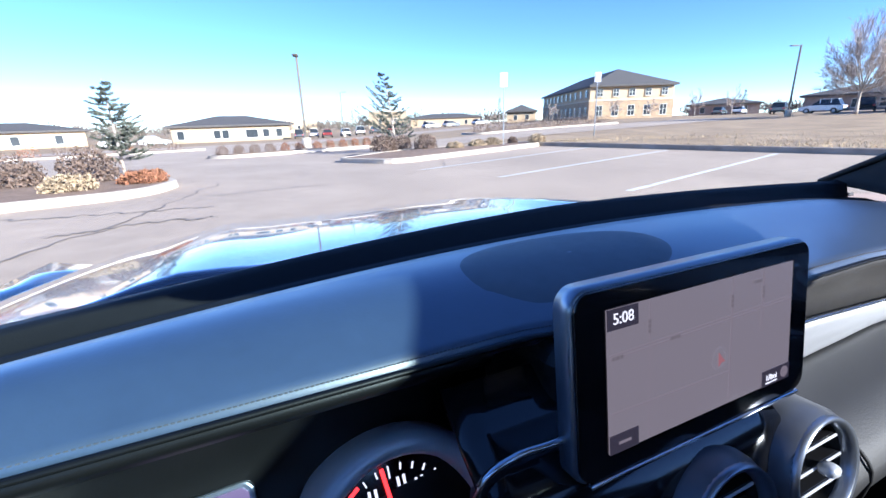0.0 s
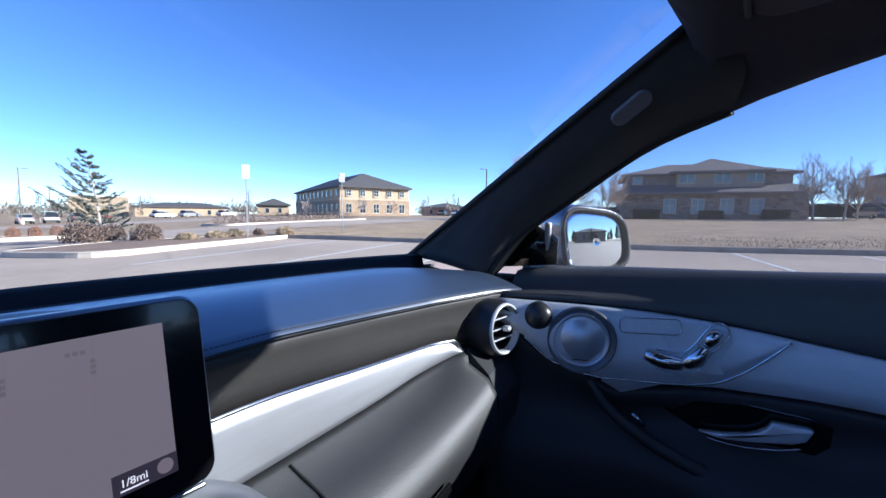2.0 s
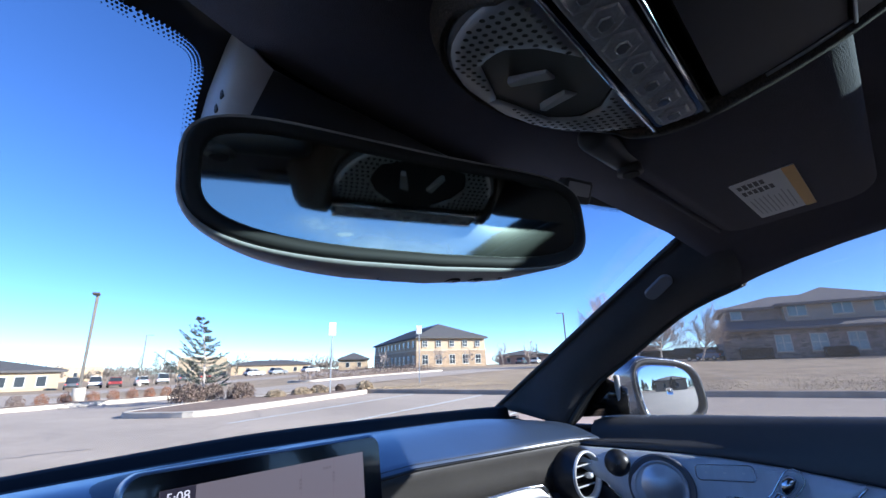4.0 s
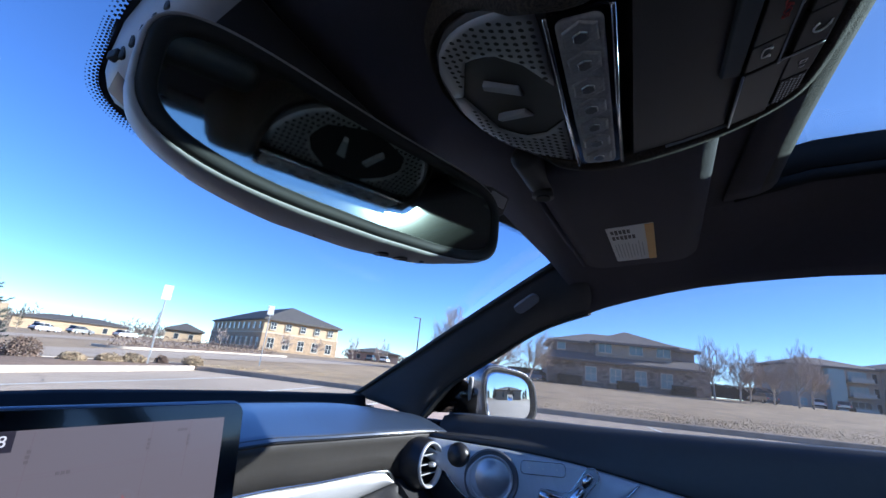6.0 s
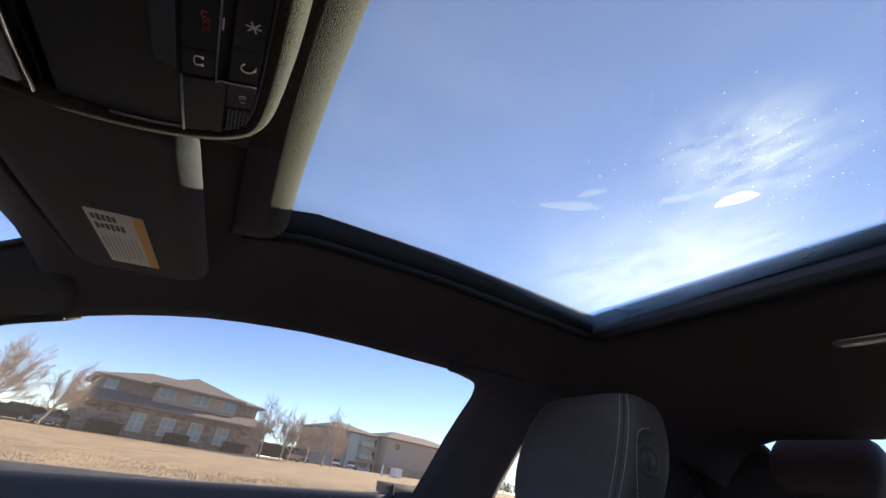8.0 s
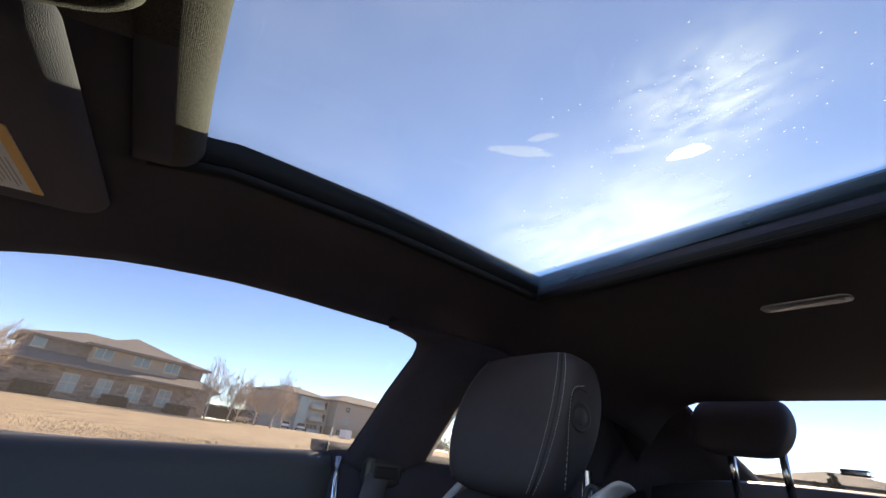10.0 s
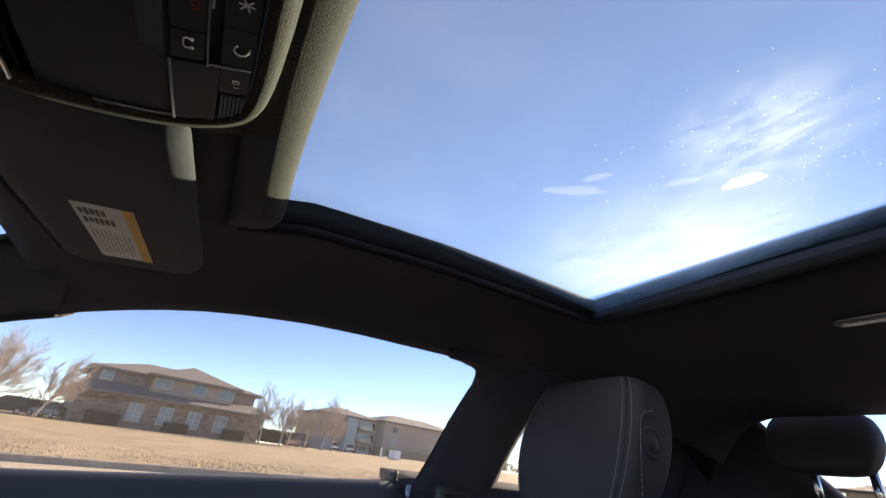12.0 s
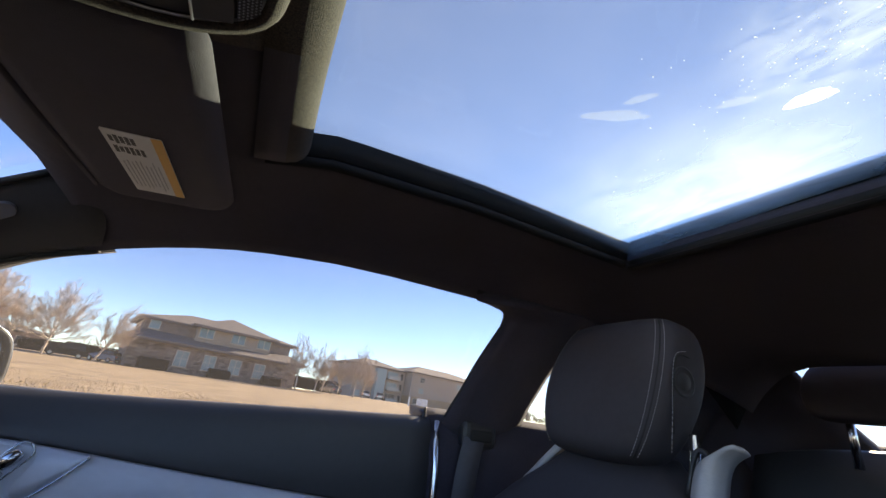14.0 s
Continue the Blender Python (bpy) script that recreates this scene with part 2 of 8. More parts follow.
# dusty glass, with the glow round the sun painted as a radial falloff
M_GLARE_FILM = film("sun_glare_film", 0.33, 0.64, 0.55)
M_WISP = film("wiped_film", 0.12, 0.55, 0.85)
M_SCREEN = glow("map_screen", (0.34, 0.29, 0.31), 0.19)
M_ROAD_LINE = glow("map_road", (0.27, 0.22, 0.24), 0.235)
M_ARROW = glow("map_arrow", (0.42, 0.16, 0.17), 0.25)
M_MAP_INK = glow("map_ink", (0.24, 0.20, 0.21), 0.2)
M_MAP_RING = glow("map_ring", (0.30, 0.26, 0.28), 0.22)
M_TAB = glow("map_tab", (0.012, 0.010, 0.014), 1.0)
M_DIGIT = glow("screen_digits", (0.8, 0.78, 0.8), 0.4)
M_RED = glow("red_gauge", (1.0, 0.03, 0.03), 1.0)
M_REDMARK = mat("red_mark", (0.45, 0.06, 0.05), 0.5)
M_VIOLET = glow("violet_panel", (0.22, 0.17, 0.30), 0.38)
M_WHITE_GLOW = glow("gauge_white", (0.7, 0.7, 0.75), 0.5)


# ---- mesh helpers ----
def part(name, bm, material, parent=None, label="", smooth=False, m=None):
    """Links a bmesh as one mesh object under a thing or a part."""
    me = bpy.data.meshes.new(name)
    bm.to_mesh(me)
    bm.free()
    if material:
        me.materials.append(material)
    if smooth:
        me.polygons.foreach_set("use_smooth", [True] * len(me.polygons))
    ob = new(name, me)
    if m is not None:
        ob.matrix_basis = m
    if parent:
        ob.parent = parent
    if label:
        tagged(ob, label)
    return ob


def data_part(name, verts, faces, material, parent=None, label="", smooth=False, m=None):
    me = bpy.data.meshes.new(name)
    me.from_pydata(verts, [], faces)
    me.materials.append(material)
    if smooth:
        me.polygons.foreach_set("use_smooth", [True] * len(me.polygons))
    ob = new(name, me)
    if m is not None:
        ob.matrix_basis = m
    if parent:
        ob.parent = parent
    if label:
        tagged(ob, label)
    return ob


def thing(name, label, category, m=None, group="", kind=""):
    ob = new(name)
    if m is not None:
        ob.matrix_basis = m
    return tagged(ob, label, category, group, kind)


def box_bm(size, at=(0, 0, 0), bevel=0.0, segs=2, rot=None):
    bm = bmesh.new()
    bmesh.ops.create_cube(bm, size=1)
    bmesh.ops.scale(bm, vec=size, verts=bm.verts)
    if bevel:
        bmesh.ops.bevel(bm, geom=list(bm.edges), offset=min(bevel, 0.49 * min(size)), segments=segs, profile=0.5, affect="EDGES")
    if rot is not None:
        bmesh.ops.transform(bm, matrix=rot, verts=bm.verts)
    bmesh.ops.translate(bm, vec=at, verts=bm.verts)
    return bm


def cyl_bm(r1, r2, h, at=(0, 0, 0), n=24, rot=None, caps=True):
    bm = bmesh.new()
    bmesh.ops.create_cone(bm, cap_ends=caps, segments=n, radius1=r1, radius2=r2, depth=h)
    if rot is not None:
        bmesh.ops.transform(bm, matrix=rot, verts=bm.verts)
    bmesh.ops.translate(bm, vec=at, verts=bm.verts)
    return bm


def lathe_bm(profile, n=32, rot=None, at=(0, 0, 0), closed=False):
    """Turns (radius, height) rows about z."""
    bm = bmesh.new()
    rings = [[bm.verts.new((r * math.cos(2 * math.pi * k / n), r * math.sin(2 * math.pi * k / n), h)) for k in range(n)] for r, h in profile]
    for a, b in zip(rings, rings[1:] + ([rings[0]] if closed else [])):
        for k in range(n):
            bm.faces.new((a[k], a[(k + 1) % n], b[(k + 1) % n], b[k]))
    if rot is not None:
        bmesh.ops.transform(bm, matrix=rot, verts=bm.verts)
    bmesh.ops.translate(bm, vec=at, verts=bm.verts)
    return bm


def loft(rows, closed=False, flip=False):
    """Verts and faces of a sheet through rows of points."""
    n = len(rows[0])
    verts = [tuple(p) for r in rows for p in r]
    faces = []
    for i in range(len(rows) - 1):
        for j in range(n if closed else n - 1):
            q = (i * n + j, i * n + (j + 1) % n, (i + 1) * n + (j + 1) % n, (i + 1) * n + j)
            faces.append(q[::-1] if flip else q)
    return verts, faces


def shell(name, rows, material, thick, parent=None, label="", closed=False, flip=False, smooth=True, offset=-1.0, m=None):
    """A lofted sheet given real thickness."""
    v, f = loft(rows, closed, flip)
    ob = data_part(name, v, f, material, parent, label, smooth, m)
    sol = ob.modifiers.new("thickness", "SOLIDIFY")
    sol.thickness, sol.offset = thick, offset
    return ob


def curve_pts(pts, n):
    """A smooth polyline with n points through pts."""
    pts = [Vector(p) for p in pts]
    out = []
    seg = len(pts) - 1
    for k in range(n):
        s = k / (n - 1) * seg
        i = min(int(s), seg - 1)
        t = s - i
        p0, p1, p2, p3 = pts[max(i - 1, 0)], pts[i], pts[i + 1], pts[min(i + 2, seg)]
        out.append(0.5 * (2 * p1 + (p2 - p0) * t + (2 * p0 - 5 * p1 + 4 * p2 - p3) * t * t + (3 * p1 - p0 - 3 * p2 + p3) * t ** 3))
    return out


def tube_data(pts, radii, n=8):
    """Verts and faces of a round tube along pts."""
    pts = [Vector(p) for p in pts]
    verts, faces = [], []
    up = Vector((0.13, 0.27, 0.95))
    for i, p in enumerate(pts):
        d = (pts[min(i + 1, len(pts) - 1)] - pts[max(i - 1, 0)]).normalized()
        a = d.cross(up if abs(d.dot(up)) < 0.95 else Vector((1, 0, 0))).normalized()
        b = d.cross(a)
        r = radii[i] if hasattr(radii, "__len__") else radii
        verts += [tuple(p + r * (math.cos(2 * math.pi * k / n) * a + math.sin(2 * math.pi * k / n) * b)) for k in range(n)]
    for i in range(len(pts) - 1):
        for k in range(n):
            faces.append((i * n + k, i * n + (k + 1) % n, (i + 1) * n + (k + 1) % n, (i + 1) * n + k))
    faces.append(tuple(range(n - 1, -1, -1)))
    faces.append(tuple((len(pts) - 1) * n + k for k in range(n)))
    return verts, faces


def tube(name, pts, radii, material, parent=None, label="", n=8, m=None):
    v, f = tube_data(pts, radii, n)
    return data_part(name, v, f, material, parent, label, True, m)


def plate_bm(outline, depth, bevel=0.0):
    """A flat plate from an outline in x, y; its face lies at z = 0 and it goes down by depth."""
    bm = bmesh.new()
    f = bm.faces.new([bm.verts.new((x, y, 0)) for x, y in outline])
    if f.normal.z < 0:
        f.normal_flip()
    out = bmesh.ops.extrude_face_region(bm, geom=[f])
    bmesh.ops.translate(bm, vec=(0, 0, -depth), verts=[v for v in out["geom"] if isinstance(v, bmesh.types.BMVert)])
    bmesh.ops.recalc_face_normals(bm, faces=bm.faces)
    if bevel:
        top = [e for e in bm.edges if all(abs(v.co.z) < 1e-6 for v in e.verts)]
        bmesh.ops.bevel(bm, geom=top, offset=bevel, segments=3, profile=0.5, affect="EDGES")
    return bm


def round_rect(w, h, r, n=6, at=(0, 0)):
    pts = []
    for cx, cy, a0 in ((w / 2 - r, h / 2 - r, 0), (-w / 2 + r, h / 2 - r, 90), (-w / 2 + r, -h / 2 + r, 180), (w / 2 - r, -h / 2 + r, 270)):
        for k in range(n + 1):
            a = radians(a0 + 90 * k / n)
            pts.append((at[0] + cx + r * math.cos(a), at[1] + cy + r * math.sin(a)))
    return pts


def text_part(name, words, size, material, parent, m):
    """Raised lettering as a mesh, in the built-in font."""
    cu = bpy.data.curves.new(name, "FONT")
    cu.body, cu.size, cu.extrude, cu.align_x, cu.align_y = words, size, 0.0002, "CENTER", "CENTER"
    tmp = bpy.data.objects.new(name, cu)
    scene.collection.objects.link(tmp)
    me = bpy.data.meshes.new_from_object(tmp.evaluated_get(bpy.context.evaluated_depsgraph_get()))
    bpy.data.objects.remove(tmp)
    me.materials.clear()
    me.materials.append(material)
    ob = new(name, me)
    ob.parent, ob.matrix_basis = parent, m
    return ob


def facing(at, n, up=(0, 0, 1)):
    """A pose at a place whose z axis points along n, its y axis as far up as it can."""
    z = Vector(n).normalized()
    x = Vector(up).cross(z).normalized()
    y = z.cross(x)
    return Matrix((((x.x, y.x, z.x, at[0])), (x.y, y.y, z.y, at[1]), (x.z, y.z, z.z, at[2]), (0, 0, 0, 1)))


def joined(pieces):
    """One set of verts and faces out of several."""
    vs, fs = [], []
    for v, f in pieces:
        o = len(vs)
        vs += v
        fs += [tuple(i + o for i in q) for q in f]
    return vs, fs


# ---- the car: shell, roof, pillars, glass ----
def interp(rows, v):
    """Straight interpolation of rows (key, a, b, ...) sorted by rising key."""
    if v <= rows[0][0]:
        return rows[0][1:]
    for a, b in zip(rows, rows[1:]):
        if v <= b[0]:
            t = (v - a[0]) / (b[0] - a[0])
            return tuple(p + (q - p) * t for p, q in zip(a[1:], b[1:]))
    return rows[-1][1:]


RAIL = [(-1.45, 0.50, 1.10), (-1.2, 0.54, 1.185), (-1.0, 0.56, 1.228), (-0.8, 0.57, 1.252), (-0.6, 0.571, 1.266), (-0.473, 0.571, 1.27), (-0.366, 0.571, 1.269), (-0.247, 0.571, 1.268), (-0.143, 0.574, 1.264), (-0.051, 0.579, 1.255), (0.03, 0.586, 1.244), (0.102, 0.596, 1.228), (0.166, 0.607, 1.21), (0.224, 0.62, 1.189)]
ROOF_Z = [(-1.3, 1.278), (-1.1, 1.302), (-0.86, 1.335), (-0.64, 1.352), (-0.3, 1.354), (-0.08, 1.342), (-0.02, 1.326), (0.05, 1.306), (0.12, 1.29), (0.2, 1.279), (0.29, 1.275)]
HOLE_X, HOLE_F, HOLE_R = 0.345, 0.014, -0.64


def roof_z(x, y):
    xr, zr = interp(RAIL, y)
    z0 = interp(ROOF_Z, y)[0]
    ax = abs(x)
    if ax <= HOLE_X:
        return z0 - 0.01
    t = (ax - HOLE_X) / (xr - HOLE_X)
    return z0 - 0.01 + (zr - z0 + 0.01) * t ** 2.4


def headliner():
    ys = [0.215, 0.17, 0.12, 0.07, HOLE_F] + [HOLE_F - k * (HOLE_F - HOLE_R) / 12 for k in range(1, 13)] + [-0.7, -0.8, -0.95, -1.1, -1.2, -1.3]
    fr = [0, 0.1, 0.22, 0.36, 0.5, 0.65, 0.8, 0.92, 1]
    verts, faces, cols = [], [], None
    for i, y in enumerate([None] + ys):
        xr = 0.505 if y is None else interp(RAIL, y)[0]
        right = [HOLE_X + (xr - HOLE_X) * f for f in fr]
        xs = [-x for x in right[::-1]] + [-0.25, -0.125, 0, 0.125, 0.25] + right
        cols = len(xs)
        for x in xs:
            if y is None:
                yy = 0.283 - 0.16 * x * x + 0.05 * max(0.0, 1 - (x / 0.22) ** 2)
                verts.append((x, yy, 1.272 - 0.012 * (x / 0.5) ** 2))
            else:
                verts.append((x, y, roof_z(x, y)))
    yall = [None] + ys
    for i in range(len(yall) - 1):
        for j in range(cols - 1):
            mid = sum(verts[i * cols + k][0] for k in (j, j + 1)) / 2
            if yall[i] is not None and HOLE_R + 1e-6 < (yall[i] + yall[i + 1]) / 2 < HOLE_F and abs(mid) < HOLE_X:
                continue
            faces.append((i * cols + j, i * cols + j + 1, (i + 1) * cols + j + 1, (i + 1) * cols + j))
    ob = data_part("ceiling_headliner", verts, faces, M_CLOTH, smooth=True)
    sol = ob.modifiers.new("thickness", "SOLIDIFY")
    sol.thickness, sol.offset = 0.024, -1.0
    return tagged(ob, "black knitted cloth headliner with a large roof opening", "ceiling", kind="structure")


headliner()

# outer roof skin above the headliner, leaving the glass free
rows = []
for y in [0.285, 0.25, 0.1, 0.0, -0.02]:
    rows.append([(x, y - 0.12 * abs(x) ** 2 * (y > 0.2), roof_z(x * 0.95, min(y, 0.22)) + 0.045 - 0.02 * (y > 0.3)) for x in [k * 0.58 / 8 for k in range(-8, 9)]])
roof_front = shell("roof_skin", rows, M_PAINT, 0.004)
tagged(roof_front, "silver painted steel roof edge above the windscreen", "car roof", kind="structure")
rows = [[(x, y, roof_z(x * 0.97, y) + 0.045) for x in [k * 0.58 / 8 for k in range(-8, 9)]] for y in (-0.64, -0.8, -1.0, -1.2, -1.32)]
tagged(shell("roof_skin", rows, M_PAINT, 0.004), "silver painted steel rear roof panel", "car roof", kind="structure")
for sx in (1, -1):
    rows = [[(sx * x, y, roof_z(min(x, interp(RAIL, y)[0]), y) + 0.045 - 0.5 * max(0, x - 0.55)) for x in (0.35, 0.42, 0.48, 0.54, 0.585)] for y in (-0.02, -0.2, -0.4, -0.64)]
    tagged(shell("roof_skin", rows, M_PAINT, 0.004, flip=sx < 0), "silver painted steel roof rail beside the glass roof", "car roof", kind="structure")


rows = [[(x, y, roof_z(x, y) - 0.003) for x in [-0.15 + k * 0.03 for k in range(11)]] for y in (0.016, 0.03, 0.045, 0.06, 0.08)]
tagged(shell("headliner_apron", rows, M_FABRIC, 0.002, flip=True), "woven cloth apron between console and glass roof", "headliner", kind="structure")


def sunroof():
    root = thing("panoramic_roof", "tinted glass roof panel with smudges and a dark rubber edge", "sunroof")
    z = lambda y: interp(ROOF_Z, y)[0]
    ys = [-k * 0.66 / 10 for k in range(11)]
    rows = [[(x, y, 1.392 - 0.02 * (x / 0.37) ** 2 - 0.10 * (y + 0.3) ** 2) for x in [-0.37 + k * 0.0925 for k in range(9)]] for y in ys]
    shell("pane", rows, M_GLASS_ROOF, 0.004, root)
    # rubber lined side channels
    for sx in (1, -1):
        prof = lambda y: [(sx * 0.352, y, z(y) - 0.014), (sx * 0.3465, y, z(y) - 0.0105), (sx * 0.3455, y, z(y) - 0.006), (sx * 0.349, y, z(y) - 0.004), (sx * 0.349, y, z(y) - 0.001), (sx * 0.3445, y, z(y)), (sx * 0.338, y, z(y) + 0.030)]
        rows = [prof(y) for y in [0.004 - k * 0.634 / 16 for k in range(17)]]
        shell("side_channel", rows, M_CHANNEL, 0.003, root, flip=sx < 0, label="dark rubber lined channel")
    # rear edge
    rows = [[(x, HOLE_R - 0.012, z(HOLE_R) - 0.016), (x, HOLE_R - 0.002, z(HOLE_R) - 0.014), (x, HOLE_R + 0.002, z(HOLE_R) - 0.004), (x, HOLE_R - 0.002, z(HOLE_R) + 0.004), (x, HOLE_R - 0.010, z(HOLE_R) + 0.006), (x, HOLE_R - 0.012, z(HOLE_R) + 0.03)] for x in [-0.35 + k * 0.07 for k in range(11)]]
    shell("rear_edge", rows, M_CHANNEL, 0.004, root)
    # rolled cloth front edge of the opening
    def roll_rows(x0, x1, n, prof):
        out = []
        for k in range(n + 1):
            x = x0 + (x1 - x0) * k / n
            d = 0.011 * (x / 0.3) ** 2
            out.append([(x, y - d * w, z) for y, z, w in prof])
        return out
    under = ((0.020, 1.305, 0.2), (0.004, 1.3085, 0.5), (-0.007, 1.312, 0.8))
    over = ((-0.007, 1.312, 0.8), (-0.0155, 1.3175, 1), (-0.0215, 1.3245, 1), (-0.0250, 1.333, 1), (-0.0258, 1.342, 1), (-0.0235, 1.351, 1), (-0.018, 1.360, 1), (-0.008, 1.368, 1), (0.006, 1.374, 1))
    roll = shell("front_roll", roll_rows(-0.342, 0.342, 24, under + over[1:]), M_FABRIC, 0.004, root, "grey woven cloth roll")
    roll.data.materials.append(M_CLOTH)
    for f in roll.data.polygons:
        if abs(f.center.x) > 0.15 and f.center.z < 1.3115:
            f.material_index = 1
    # smudges on the inside of the glass
    rnd = random.Random(5)
    for cx, cy, w, h, a, film_mat in ((-0.0215, -0.469, 0.020, 0.0105, 17, M_SMEAR), (0.020, -0.423, 0.018, 0.006, 30, M_SMUDGE), (0.109, -0.339, 0.037, 0.009, 53, M_SMUDGE), (0.0725, -0.3435, 0.018, 0.005, 29, M_SMUDGE)):
        out = []
        for k in range(18):
            t = 2 * math.pi * k / 18
            rr = 1 + 0.35 * noise.noise((math.cos(t) * 1.7 + cx * 40, math.sin(t) * 1.7, cy * 30))
            out.append((w * rr * math.cos(t), h * rr * math.sin(t)))
        bm = plate_bm(out, 0.0003)
        ob = part("smudge", bm, film_mat, root, m=pose(cx, cy, 1.386 - 0.02 * (cx / 0.37) ** 2 - 0.10 * (cy + 0.3) ** 2, 0, 0, a))
        ob.visible_shadow = False
    pane_z = lambda x, y: 1.3868 - 0.02 * (x / 0.37) ** 2 - 0.10 * (y + 0.3) ** 2
    # first patch paints the sun's glare at the rear edge, second is a wiped smear
    for name, cx, cy, rad, film_mat in (("sun_glare_film", 0.13, -0.60, 0.33, M_GLARE_FILM), ("wiped_film", -0.068, -0.412, 0.115, M_WISP)):
        g = [[(x, y, pane_z(cx + x, cy + y) - pane_z(cx, cy)) for x in [-rad + k * rad / 8 for k in range(17)] if abs(cx + x) < 0.34] for y in [max(-rad, -0.655 - cy) + k * (rad - max(-rad, -0.655 - cy)) / 12 for k in range(13)]]
        v, f = loft(g)
        ob = data_part(name, v, f, film_mat, root, "dust smears and painted sun glare on the glass", True, pose(cx, cy, pane_z(cx, cy)))
        ob.visible_shadow = False
    pieces = []
    for k in range(170):
        cx, cy = (rnd.gauss(-0.06, 0.05), rnd.gauss(-0.415, 0.035)) if k < 80 else (rnd.gauss(-0.08, 0.03), rnd.gauss(-0.49, 0.02)) if k < 115 else (rnd.gauss(-0.03, 0.12), rnd.gauss(-0.42, 0.07))
        zz = pane_z(cx, cy) - 0.0006
        s, q, a = rnd.uniform(0.0003, 0.0009), rnd.uniform(1.0, 2.2), rnd.uniform(0, 3.14)
        ux, uy = math.cos(a) * s, math.sin(a) * s
        v = [(cx - ux * q, cy - uy * q, zz), (cx + uy, cy - ux, zz), (cx + ux * q, cy + uy * q, zz), (cx - uy, cy + ux, zz), (cx, cy, zz - s)]
        pieces.append((v, [(0, 1, 4), (1, 2, 4), (2, 3, 4), (3, 0, 4), (3, 2, 1, 0)]))
    v, f = joined(pieces)
    tagged(data_part("water_spots", v, f, M_SPECK, root, "dried water spots"), kind="stuff")
    return root


sunroof()


# pillars, windscreen, side windows
M_BADGE = mat("badge_plastic", (0.16, 0.16, 0.18), 0.4, vary=0.05)
def pillar(sx):
    root = thing("a_pillar", "dark grey cloth covered windscreen pillar trim", "pillar trim")
    front = curve_pts([(0.662, 0.74, 0.985), (0.606, 0.56, 1.09), (0.553, 0.40, 1.182), (0.50, 0.245, 1.268)], 15)
    rear = curve_pts([(0.655, 0.555, 0.952), (0.672, 0.50, 1.03), (0.664, 0.40, 1.10), (0.640, 0.295, 1.165), (0.617, 0.2, 1.199)], 15)
    rows = []
    for a, b in zip(front, rear):
        r = []
        for k in range(9):
            t = k / 8
            p = a.lerp(b, t) + Vector((-0.022, -0.03, 0.004)) * math.sin(math.pi * t)
            r.append((sx * p.x, p.y, p.z))
        rows.append(r)
    shell("trim_panel", rows, M_PILLAR, 0.012, root, flip=sx < 0, offset=-1)
    # body metal outside
    rows = []
    for a, b in zip(front, rear):
        o = Vector((0.03, 0.010, 0.002))
        r = [a + Vector((0.004, 0.004, 0.003)), a + o, b + Vector((0.085, 0.0, 0.02)), b + Vector((0.008, -0.004, -0.002))]
        rows.append([(sx * p.x, p.y, p.z) for p in r])
    shell("outer_skin", rows, M_RUBBER, 0.003, root, "black outer pillar cover", flip=sx > 0)
    tube("edge_seal", [(sx * p.x, p.y, p.z) for p in rear], 0.005, M_RUBBER, root)
    tube("edge_seal", [(sx * p.x, p.y, p.z) for p in front], 0.005, M_RUBBER, root)
    # oval badge
    ob = part("badge", plate_bm(round_rect(0.052, 0.022, 0.0105), 0.006, 0.0015), M_BADGE, root, "grey oval badge", m=facing((sx * 0.5400, 0.3015, 1.1985), (-sx * 0.65, -0.30, -0.70), up=(-sx * 0.736, 0.509, 0.466)))
    return root


pillar(1)
pillar(-1)


def belt_z(y):
    return interp([(-1.3, 1.02), (-0.5, 1.028), (-0.427, 1.0235), (-0.26, 1.013), (-0.06, 1.0005), (0.06, 0.9925), (0.20, 0.985), (0.32, 0.981), (0.46, 0.973), (0.6, 0.963)], y)[0]


def glass_x(z):
    return 0.752 - 0.66 * (z - 1.0)


def side_window(sx, name):
    ys = [0.46, 0.38, 0.285, 0.2, 0.1, 0.0, -0.1, -0.2, -0.3, -0.4, -0.5, -0.54]
    tops = [1.045, 1.112, 1.17, 1.208, 1.24, 1.262, 1.276, 1.282, 1.284, 1.284, 1.283, 1.26]
    rows = [[(sx * glass_x(z), y, z) for z in [belt_z(y) - 0.03 + (t - belt_z(y) + 0.03) * k / 5 for k in range(6)]] for y, t in zip(ys, tops)]
    ob = shell(name, rows, M_GLASS_SIDE if sx > 0 else M_GLASS, 0.004, flip=sx < 0)
    tagged(ob, "slightly tinted raised side window glass", "window", kind="structure")
    # rear quarter pane
    ys, tops = [-0.655, -0.8, -0.95, -1.1, -1.2], [1.27, 1.262, 1.25, 1.225, 1.18]
    rows = [[(sx * glass_x(z), y, z) for z in (belt_z(y) - 0.02, 1.1, t)] for y, t in zip(ys, tops)]
    ob = shell(name, rows, M_GLASS_SIDE, 0.004, flip=sx < 0)
    tagged(ob, "small rear quarter window glass", "window", kind="structure")


side_window(1, "window_1")
side_window(-1, "window_2")

rows = []
